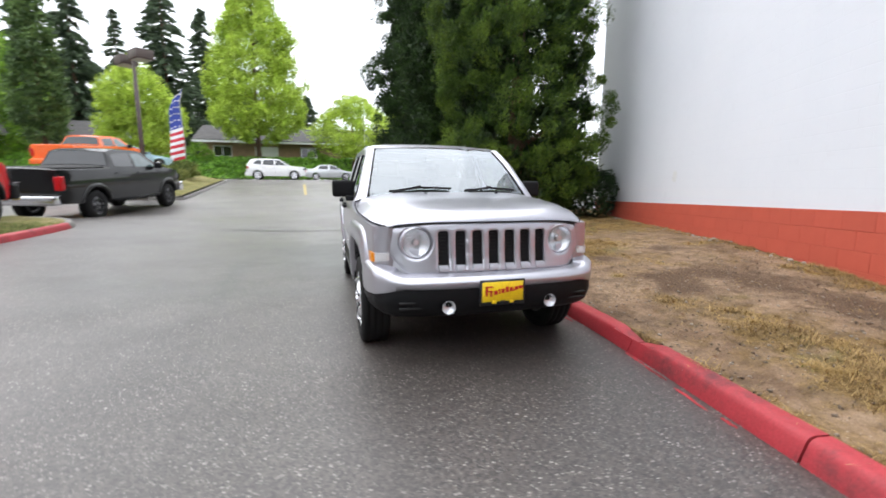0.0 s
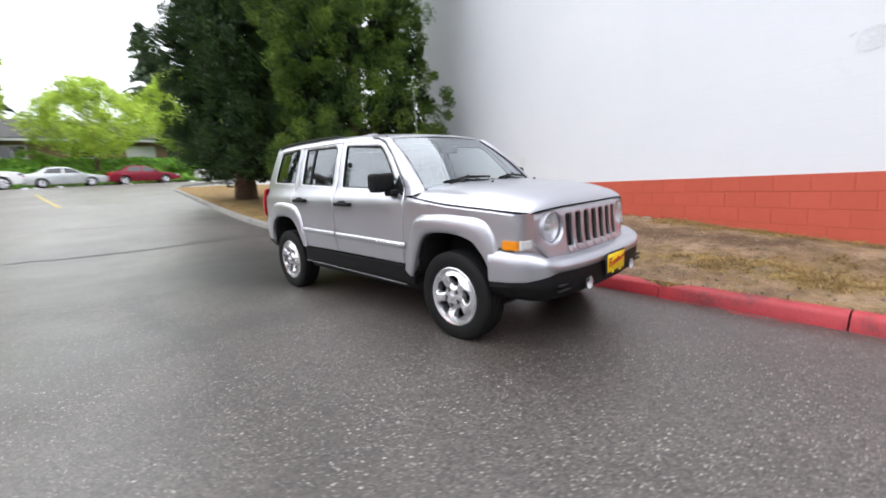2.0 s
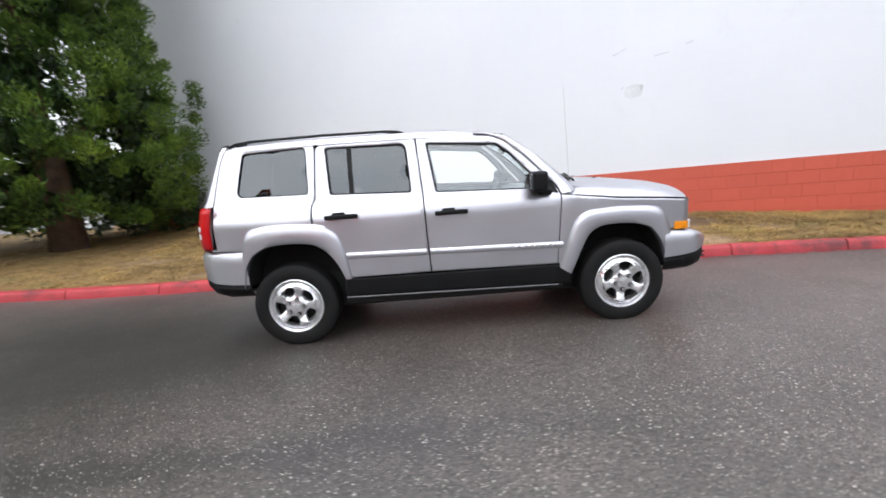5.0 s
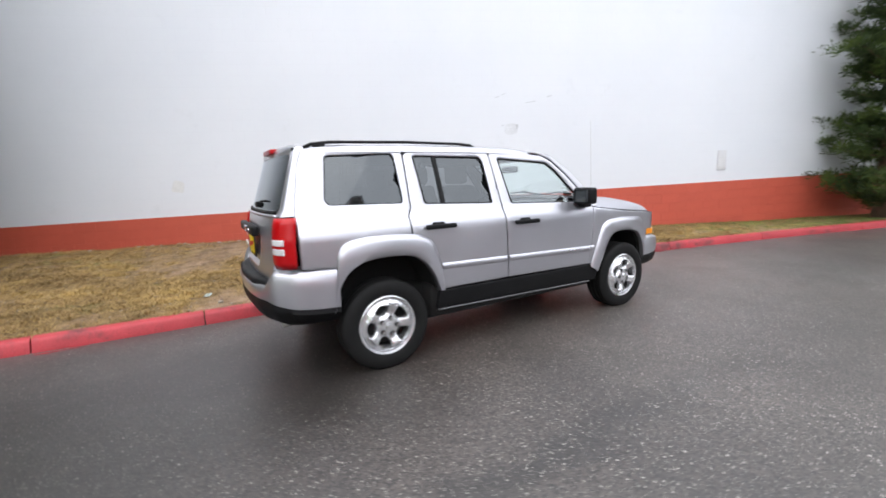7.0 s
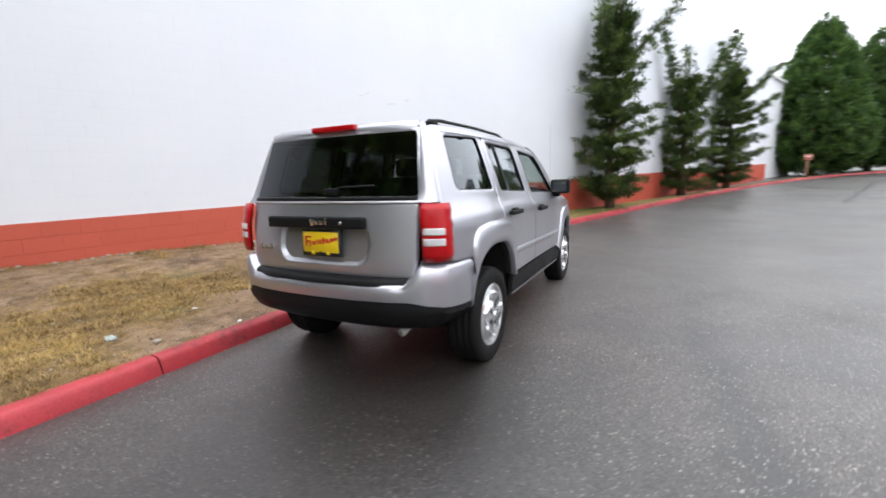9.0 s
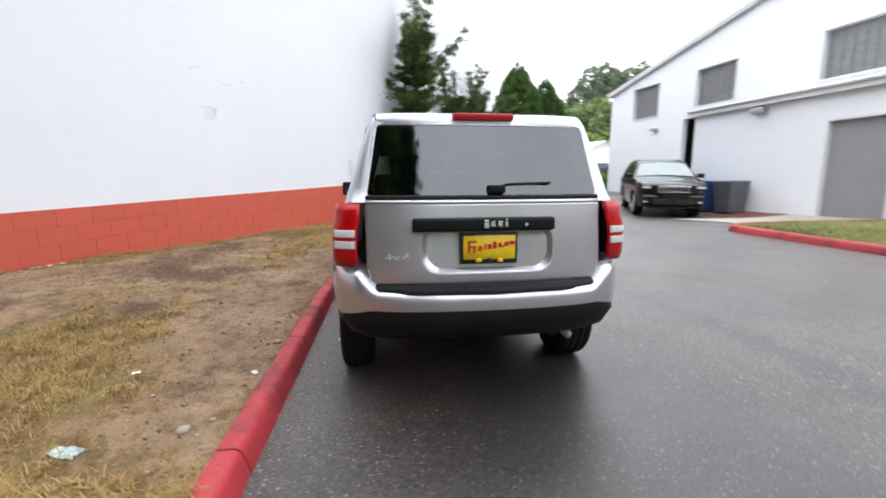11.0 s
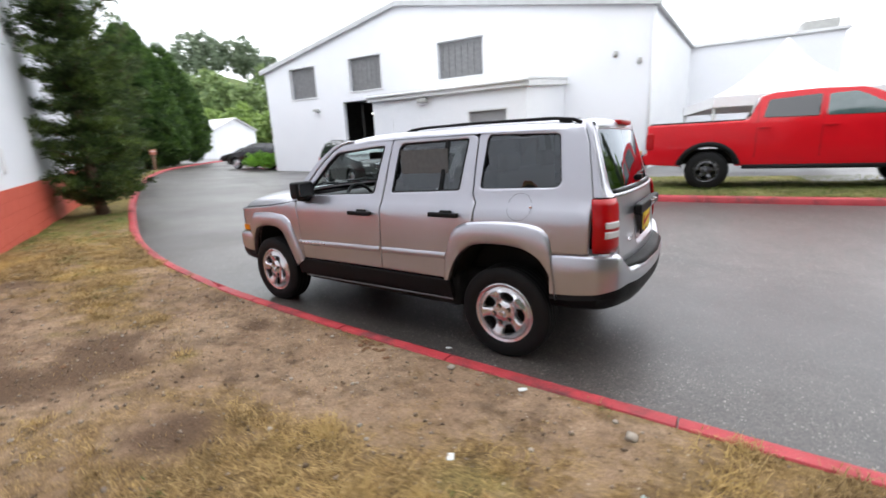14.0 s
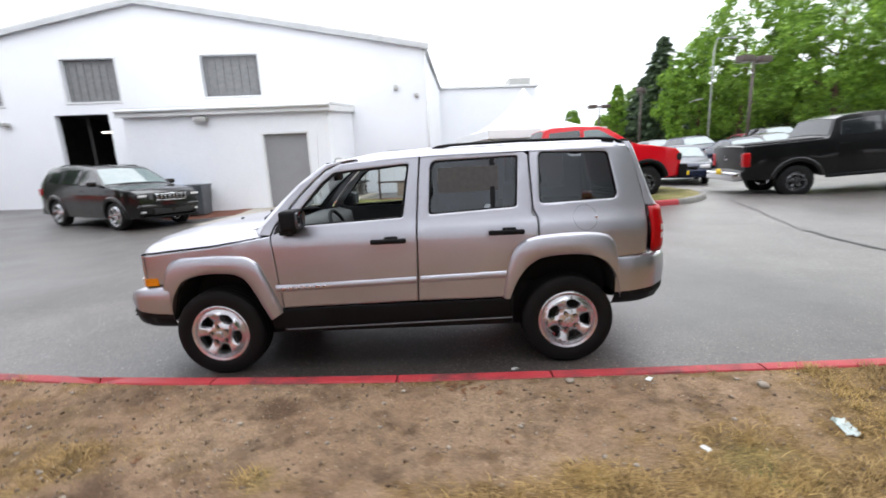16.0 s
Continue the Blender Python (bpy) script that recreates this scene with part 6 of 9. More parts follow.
        for dy in (-0.06, 0.06, 0.0):
            part("frame_tab", box(xo, yc + dy, z - 0.062, 0.003, 0.03, 0.02, 0.001, 1), YELLOW if dy else PLATE_BLACK, pl)
    plate(fb, 2.158, 0.545, 1, 0.0)
    # windscreen
    def ws(t, s):
        xb, zb, yb = 0.945, 1.120, 0.746
        xt, zt, yt = 0.395, 1.572, 0.610
        y = s * (yb + (yt - yb) * t)
        bow = 0.12 * (1 - s * s) * (1 - 0.25 * t)
        return (xb + (xt - xb) * t + bow * (1 - 0.4 * t) + 0.02 * math.sin(math.pi * t), y, zb + (zt - zb) * t + 0.018 * math.sin(math.pi * t) + 0.02 * (1 - s * s))
    part("windscreen", surf([[ws(t, s) for s in np.linspace(-1, 1, 17)] for t in np.linspace(0, 1, 9)]), WINDSCREEN, suv, "clear windscreen", shadow=False)
    for s0 in (-1, 1):
        edge = [(0.44, 1.562), (0.54, 1.495), (0.64, 1.42), (0.77, 1.285), (0.895, 1.15), (0.925, 1.085)]
        rows = []
        for (ex, ez), t in zip(edge, (1.0, 0.83, 0.64, 0.37, 0.08, -0.04)):
            a = Vector((ex - 0.004, s0 * (suv_half_width(ex, ez) - 0.004), ez))
            b = Vector(ws(t, s0 * 0.985)) + Vector((0.010, 0, 0.006))
            mid = (a + b) / 2 + Vector((0.012, s0 * 0.006, 0.006))
            rows.append([a, a.lerp(mid, 0.6), mid, mid.lerp(b, 0.5), b])
        part("pillar_face", surf(rows), SILVER, suv)
        part("windscreen_seal", tube([ws(t, s0 * 0.975) for t in np.linspace(0, 0.96, 8)], 0.009, 6), BLACK_PLASTIC, suv)
    part("windscreen_header", surf([[ws(t, s) for s in np.linspace(-1, 1, 17)] for t in (0.975, 1.0, 1.035)]), SILVER, suv)
    def brow(s):
        y = s * 0.62
        top = float(np.interp(abs(y), [0, 0.25, 0.45, 0.56, 0.603, 0.628], [1.668, 1.664, 1.655, 1.645, 1.632, 1.612])) + suv_roof_z(0.36) - 0.003
        return Vector((0.345 + 0.061 * (1 - (y / 0.64) ** 2), y, top))
    part("roof_brow", surf([[Vector(ws(0.985, s)) + Vector((0.004, 0, 0.004)), Vector(ws(1.03, s)) + Vector((0, 0, 0.006)), brow(s)] for s in np.linspace(-1, 1, 17)]), SILVER, suv)
    part("cowl", surf([[Vector(ws(0.0, s)) + Vector(q) for s in np.linspace(-1, 1, 15)] for q in ((-0.06, 0, 0.035), (0.0, 0, 0.004), (0.10, 0, -0.012), (0.16, 0, -0.04))]), BLACK_PLASTIC, suv, "black scuttle panel")
    for y0, y1, lean in ((-0.52, -0.02, 0.03), (0.10, 0.58, 0.03)):
        a = [Vector(ws(0.05, y0 / 0.7)) + Vector((0.015, 0, 0.012)), Vector(ws(0.10, (y0 + y1) / 1.4)) + Vector((0.014, 0, 0.014)), Vector(ws(0.075, y1 / 0.7)) + Vector((0.015, 0, 0.014))]
        wp = part("wiper", tube(a, 0.011, 6), BLACK_PLASTIC, suv, "black windscreen wiper")
        part("wiper_arm", tube([a[0] + Vector((0.05, 0.02, -0.01)), a[1] + Vector((0.02, 0, 0.012))], 0.008, 6), BLACK_PLASTIC, wp)
    # tailgate
    def gate_x(z):
        return float(np.interp(z, [0.72, 0.80, 0.95, 1.10, 1.17, 1.20, 1.58, 1.64], [-2.085, -2.09, -2.075, -2.055, -2.045, -2.018, -1.895, -1.865]))
    def gate(u, v):
        return (gate_x(v) + 0.055 * (abs(u) / 0.65) ** 2.6, u, v)
    lower = rounded([(-0.625, 0.735), (0.625, 0.735), (0.648, 0.84), (0.652, 1.165), (-0.652, 1.165), (-0.648, 0.84)], 0.02)
    recess = rounded([(-0.30, 0.80), (0.30, 0.80), (0.355, 0.86), (0.35, 1.02), (-0.35, 1.02), (-0.355, 0.86)], 0.05)
    tg = part("tailgate", crease(fill(lower, [recess], 0.06, gate, lambda u, v: (1, 0, 0), 0.006, 0.03), 48), SILVER, suv, "silver tailgate")
    part("plate_recess", fill(recess, (), 0.06, lambda u, v: (gate_x(v) + 0.03, u, v), lambda u, v: (1, 0, 0), 0, 0), SILVER, tg)
    part("recess_slope", surf([[(gate(u, v)), (gate_x(v) + 0.03, u * 0.94, v + (0.02 if v < 0.9 else -0.008))] for u, v in recess + recess[:1]]), SILVER, tg)
    frame_o = [(-0.656, 1.175), (0.656, 1.175), (0.594, 1.60), (-0.594, 1.60)]
    frame_i = rounded([(-0.640, 1.205), (0.640, 1.205), (0.580, 1.578), (-0.580, 1.578)], 0.02)
    part("gate_frame", crease(fill(frame_o, [frame_i], 0.06, gate, lambda u, v: (1, 0, 0), 0.003, 0.03), 50), SILVER, tg)
    part("window_joint", surf([[(gate_x(z) + 0.055 * (abs(u) / 0.65) ** 2.6 + 0.014, u, z) for z in (1.145, 1.17, 1.215)] for u in np.linspace(-0.655, 0.655, 15)]), BLACK_PLASTIC, tg)
    part("window_trim", tube([(gate_x(1.190) + 0.055 * (abs(u) / 0.65) ** 2.6 + 0.004, u, 1.190) for u in np.linspace(-0.645, 0.645, 21)], 0.015, 8), BLACK_PLASTIC, tg, "black trim under the rear window")
    part("gate_trim", tube([(gate_x(1.168) + 0.055 * (abs(u) / 0.65) ** 2.6 + 0.003, u, 1.169) for u in np.linspace(-0.65, 0.65, 21)], 0.011, 8), SILVER, tg)
    part("rear_window", fill(frame_i, (), 0.09, lambda u, v: (gate_x(v) + 0.05 * (abs(u) / 0.65) ** 2.6 + 0.004, u, v), lambda u, v: (1, 0, 0), 0, 0), TINT, tg, "dark tinted rear window", shadow=False)
    part("grab_bar", box(-2.088, 0.03, 1.055, 0.05, 0.76, 0.072, 0.018, 3), BLACK_PLASTIC, tg, "black handle bar over the plate")
    for k, (dy, w) in enumerate([(-0.052, 0.018), (-0.018, 0.028), (0.02, 0.028), (0.055, 0.028)]):
        part("badge_mark", box(-2.117, 0.10 - 0.13 + dy, 1.058 + (0.006 if k == 0 else 0), 0.006, w, 0.044 if k in (0, 3) else 0.03, 0.006, 2), CHROME, tg)
    part("key_lock", lathe([(0, -0.006), (0.010, -0.005), (0.012, 0.0)], 12, "X", (-2.114, -0.19, 1.055)), CHROME, tg)
    plate(tg, -2.075, 0.925, -1, 0.0)
    words = text_mesh("4x4", 0.058)
    me = part("badge_letters", words, CHROME, tg, "chrome 4x4 lettering")
    me.matrix_local = Matrix.Translation((-2.068, 0.49, 0.885)) @ Matrix.Rotation(radians(-90), 4, "Z") @ Matrix.Rotation(radians(90), 4, "X") @ Matrix.Diagonal((1.55, 1.0, 1.0, 1.0))
    wp = part("rear_wiper", tube([(-2.005, -0.02, 1.235), (-1.998, -0.12, 1.262), (-1.992, -0.36, 1.268)], 0.007, 6), BLACK_PLASTIC, tg, "black rear wiper")
    part("wiper_hub", box(-2.008, -0.05, 1.235, 0.05, 0.10, 0.045, 0.015, 2), BLACK_PLASTIC, wp)
    part("brake_lamp", box(-1.876, 0.0, 1.626, 0.07, 0.34, 0.034, 0.010, 2), LENS_RED, suv, "red high brake lamp")
    part("roof_lip", surf([[(-1.83 + 0.05 * (y / 0.57) ** 4, y, 1.650), (-1.864 + 0.045 * (y / 0.57) ** 4, y, 1.640), (-1.884 + 0.04 * (y / 0.57) ** 4, y, 1.620), (-1.886 + 0.036 * (y / 0.57) ** 4, y, 1.590)] for y in np.linspace(-0.582, 0.582, 17)]), SILVER, suv)
    # rear bumper
    plan = plan_bumper([(-1.655, 0.850), (-1.80, 0.838), (-1.95, 0.804), (-2.065, 0.715), (-2.135, 0.52), (-2.165, 0.28), (-2.175, 0.0)])
    rows_s, rows_b = [], []
    for p, d in plan:
        nrm = Vector((-d.y, d.x))
        s = abs(p.y) / 0.86
        side_t = min(1.0, max(0.0, (s - 0.72) / 0.28)) ** 1.4
        top = 0.712 + 0.105 * min(1.0, max(0.0, (s - 0.70) / 0.12))
        bot = 0.605 - 0.07 * side_t
        def at(o, z):
            return (p.x + nrm.x * o, p.y + nrm.y * o, z)
        rows_s.append([at(-0.14, top + 0.010), at(-0.045, top + 0.004), at(-0.016, top - 0.008), at(0.0, top - 0.03), at(0.004, (top + bot) / 2), at(-0.004, bot + 0.006), at(-0.022, bot)])
        rows_b.append([at(-0.012, bot + 0.002), at(-0.004, bot - 0.03), at(-0.01, 0.53), at(-0.05, 0.46), at(-0.12, 0.42), at(-0.30 * (1 - side_t) - 0.12, 0.415)])
    rb = part("rear_bumper", crease(surf(rows_s), 60), SILVER, suv, "silver rear bumper skin")
    part("lower_valance", crease(surf(rows_b), 60), BLACK_PLASTIC, rb, "black plastic lower bumper")
    part("step_pad", surf([[(float(np.interp(abs(y), [0, 0.4, 0.62], [-2.160, -2.135, -2.06])) + o, y, z) for o, z in ((0.13, 0.742), (0.015, 0.738), (-0.012, 0.722), (-0.014, 0.700))] for y in np.linspace(-0.62, 0.62, 21)]), BLACK_PLASTIC, rb, "black ribbed bumper step")
    # shell behind the panels, floor, pillars
    dark = [(-1.85, 0.42), (0.92, 0.40), (0.92, 0.95), (-1.85, 0.95)]
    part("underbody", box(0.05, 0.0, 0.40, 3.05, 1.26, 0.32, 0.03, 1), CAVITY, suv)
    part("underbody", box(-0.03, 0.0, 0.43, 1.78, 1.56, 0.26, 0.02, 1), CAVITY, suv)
    # unseen plain box, added to block light passing under the car
    part("underfloor_blocker", box(0.1, 0.0, 0.28, 2.7, 0.80, 0.16, 0.05, 1), CAVITY, suv)
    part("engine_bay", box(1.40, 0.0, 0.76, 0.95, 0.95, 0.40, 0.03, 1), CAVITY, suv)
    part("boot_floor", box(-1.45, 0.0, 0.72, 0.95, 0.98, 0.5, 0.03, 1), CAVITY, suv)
    part("axle", tube([(-1.3175, -0.7, 0.345), (-1.3175, 0.7, 0.345)], 0.05, 10), CAVITY, suv)
    part("axle", tube([(1.3175, -0.7, 0.345), (1.3175, 0.7, 0.345)], 0.04, 10), CAVITY, suv)
    part("exhaust_pipe", tube([(-1.55, -0.44, 0.42), (-1.75, -0.49, 0.41), (-1.99, -0.506, 0.384)], 0.024, 12), STEEL_GREY, suv, "dark steel exhaust tailpipe")
    part("silencer", tube([(-1.7, -0.25, 0.42), (-1.72, 0.25, 0.42)], 0.09, 12), CAVITY, suv)
    for s in (-1, 1):
        rows = []
        for x, z0 in ((-1.85, 0.86), (-1.02, 0.88), (-0.82, 0.56), (0.80, 0.56), (0.84, 1.06)):
            rows.append([(x, s * (suv_half_width(x, z0) - 0.035), z0), (x, s * (suv_half_width(x, 1.12) - 0.04), 1.12)])
        part("door_lining", surf(rows), CLOTH, suv)
        for xa, xb, xc, xd in ((-0.27, -0.21, -0.33, -0.22), (-1.06, -1.10, -1.00, -1.12)):
            part("inner_pillar", surf([[(xa, s * (suv_half_width(xa, z) - 0.045), z), (xb - 0.02, s * (suv_half_width(xa, z) - 0.045), z)] for z in (1.12, 1.35, 1.6)]), CLOTH, suv)
    part("headlining", surf([[(x, y, 1.575 + 0.8 * suv_roof_z(x)) for y in np.linspace(-0.6, 0.6, 5)] for x in np.linspace(-1.8, 0.35, 8)]), mat("grey_headlining", (0.35, 0.34, 0.33), None, 0.95), suv)
    dash_grey = mat("grey_dashboard", (0.09, 0.09, 0.092), (0.07, 0.07, 0.072), 0.7, fine=200)
    dash = part("dashboard", surf([[(0.92, y, 1.10), (0.72, y, 1.12), (0.60, y, 1.08), (0.58, y, 0.95), (0.68, y, 0.70), (0.80, y, 0.5)] for y in np.linspace(-0.72, 0.72, 9)]), dash_grey, suv, "dark dashboard")
    for y in (-0.36, 0.36):
        seat = part("front_seat", box(0.0, y, 0.72, 0.52, 0.48, 0.18, 0.06, 3), CLOTH, suv, "dark cloth front seat")
        part("seat_back", box(-0.30, y, 1.02, 0.16, 0.46, 0.62, 0.06, 3, Matrix.Translation((-0.3, y, 0.8)) @ Matrix.Rotation(radians(-12), 4, "Y") @ Matrix.Translation((0.3, -y, -0.8))), CLOTH, seat)
        part("headrest", box(-0.40, y, 1.42, 0.10, 0.26, 0.17, 0.04, 3), CLOTH, seat)
    seat = part("rear_seat", box(-0.72, 0, 0.74, 0.40, 1.25, 0.18, 0.06, 3), CLOTH, suv, "dark cloth rear bench")
    part("seat_back", box(-1.10, 0, 1.095, 0.16, 1.25, 0.46, 0.06, 3), CLOTH, seat)
    for y in (-0.38, 0.38):
        part("headrest", box(-1.16, y, 1.38, 0.10, 0.24, 0.14, 0.04, 3), CLOTH, seat)
    sw = part("steering_wheel", tube([(0.44 + 0.07 * math.sin(a), 0.36 + 0.185 * math.cos(a), 1.02 + 0.17 * math.sin(a)) for a in np.linspace(0, 2 * math.pi, 25)], 0.016, 8), CLOTH, suv, "black steering wheel")
    part("steering_hub", box(0.455, 0.36, 1.01, 0.06, 0.16, 0.12, 0.03, 3), CLOTH, sw)
    part("inner_mirror", box(0.52, 0.0, 1.46, 0.03, 0.24, 0.07, 0.015, 2), BLACK_PLASTIC, suv)
    part("aerial", tube([(0.93, -0.74, 1.06), (0.925, -0.74, 1.30), (0.90, -0.74, 1.88)], 0.0014, 6), STEEL_GREY, suv, "thin whip aerial")
    sticker = mat("window_sticker_paper", (0.11, 0.11, 0.11), (0.085, 0.085, 0.085), 0.8, scale=30)
    part("window_sticker", box(-0.61, 0.735, 1.36, 0.44, 0.003, 0.28), sticker, suv, "price sheet inside the tinted window")
    return suv


off_road_car = build_suv()


# ---- other parked vehicles ----
DARK_GLASS = mat("dark_window_glass", (0.012, 0.014, 0.016), (0.02, 0.022, 0.025), 0.06, 0.0, bump=0.0, spec=0.8, rvar=0.02)
# pale and teal base colours of the next two paint in the sky's reflection
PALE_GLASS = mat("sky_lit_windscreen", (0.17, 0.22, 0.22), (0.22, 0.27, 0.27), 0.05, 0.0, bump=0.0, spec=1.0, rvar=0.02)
SIDE_GLASS = mat("sky_teal_side_glass", (0.05, 0.085, 0.085), (0.08, 0.115, 0.115), 0.05, 0.0, bump=0.0, spec=1.0, rvar=0.02)
PAINT_BLACK = car_paint("black_paint", (0.0022, 0.0022, 0.0026), 0.0, 0.4, coat=1.0)
PAINT_GRAPHITE = car_paint("graphite_paint", (0.003, 0.003, 0.0035), 0.0, 0.4, coat=0.6)
PAINT_RED = car_paint("bright_red_paint", (0.60, 0.004, 0.012), 0.0, 0.35, coat=0.5)
PAINT_ORANGE = car_paint("orange_paint", (0.80, 0.13, 0.015), 0.0, 0.3)
PAINT_WHITE = car_paint("white_paint", (0.78, 0.78, 0.78), 0.0, 0.3)
PAINT_PALE = car_paint("pale_silver_paint", (0.55, 0.57, 0.58), 0.5, 0.3)
PAINT_MAROON = car_paint("maroon_paint", (0.20, 0.010, 0.025), 0.2, 0.3, coat=0.4)
PAINT_GREY = car_paint("mid_grey_paint", (0.16, 0.165, 0.175), 0.4, 0.3, coat=0.6)
PAINT_NAVY = car_paint("navy_paint", (0.012, 0.018, 0.04), 0.2, 0.28, coat=0.4)
PAINT_BLUE = car_paint("pale_blue_paint", (0.30, 0.45, 0.50), 0.2, 0.3)


def arch_pts(cx, r, z0, n=9, cz=None):
    """Wheel-arch points from rear to front, for an outline run along the bottom."""
    cz = 0.40 if cz is None else cz
    a0 = math.asin(max(-1, min(1, (z0 - cz) / r)))
    return [(cx - r * math.cos(a), cz + r * math.sin(a)) for a in np.linspace(a0, math.pi - a0, n)]


SHAPES = {
    # silhouettes over the top from the front bumper to the rear, x forward; belt height, half widths
    "pickup": dict(top=[(2.66, 0.52), (2.74, 0.62), (2.76, 1.02), (2.73, 1.16), (2.58, 1.28), (1.50, 1.44), (1.38, 1.48), (0.78, 1.87), (0.60, 1.935), (0.0, 1.97), (-0.70, 1.955), (-0.92, 1.89), (-1.10, 1.47), (-1.14, 1.435), (-2.96, 1.435), (-3.0, 1.41), (-2.98, 0.80), (-3.08, 0.74), (-3.08, 0.56)], hub=(1.785, -1.785), R=0.42, W=0.28, rim=0.235, bottom=0.52, belt=1.38, w=1.0, wt=0.74, arch=0.52,
                   side=[[(0.50, 1.865), (0.64, 1.80), (1.12, 1.49), (1.12, 1.43), (0.10, 1.45), (0.12, 1.85)], [(0.02, 1.865), (0.0, 1.45), (-0.88, 1.47), (-0.80, 1.82)]], ws=(6, 7), rw=(11, 12)),
    "suv": dict(top=[(2.28, 0.32), (2.42, 0.46), (2.42, 0.72), (2.36, 0.98), (2.20, 1.06), (1.22, 1.17), (1.10, 1.20), (0.36, 1.66), (0.16, 1.72), (-0.6, 1.765), (-1.65, 1.73), (-1.98, 1.66), (-2.27, 1.22), (-2.30, 1.10), (-2.32, 0.70), (-2.42, 0.62), (-2.36, 0.40)], hub=(1.457, -1.457), R=0.385, W=0.26, rim=0.27, bottom=0.30, belt=1.16, w=0.97, wt=0.68, arch=0.44,
                side=[[(0.26, 1.63), (0.86, 1.27), (0.92, 1.20), (-0.05, 1.215), (-0.02, 1.665)], [(-0.12, 1.665), (-0.15, 1.215), (-1.05, 1.24), (-1.00, 1.655)], [(-1.12, 1.645), (-1.16, 1.25), (-1.80, 1.31), (-1.62, 1.60)]], ws=(6, 7), rw=(11, 12)),
    "sedan": dict(top=[(2.28, 0.28), (2.40, 0.42), (2.34, 0.62), (2.15, 0.74), (1.10, 0.93), (0.98, 0.96), (0.30, 1.36), (0.12, 1.42), (-0.5, 1.45), (-1.0, 1.40), (-1.62, 1.06), (-1.75, 1.03), (-2.25, 0.98), (-2.34, 0.90), (-2.36, 0.45), (-2.30, 0.30)], hub=(1.38, -1.38), R=0.33, W=0.21, rim=0.21, bottom=0.24, belt=0.93, w=0.90, wt=0.60, arch=0.39,
                  side=[[(0.22, 1.36), (0.78, 1.03), (0.80, 0.98), (-0.12, 0.99), (-0.10, 1.39)], [(-0.2, 1.39), (-0.22, 0.99), (-1.2, 1.02), (-0.98, 1.34)]], ws=(5, 6), rw=(9, 10)),
}


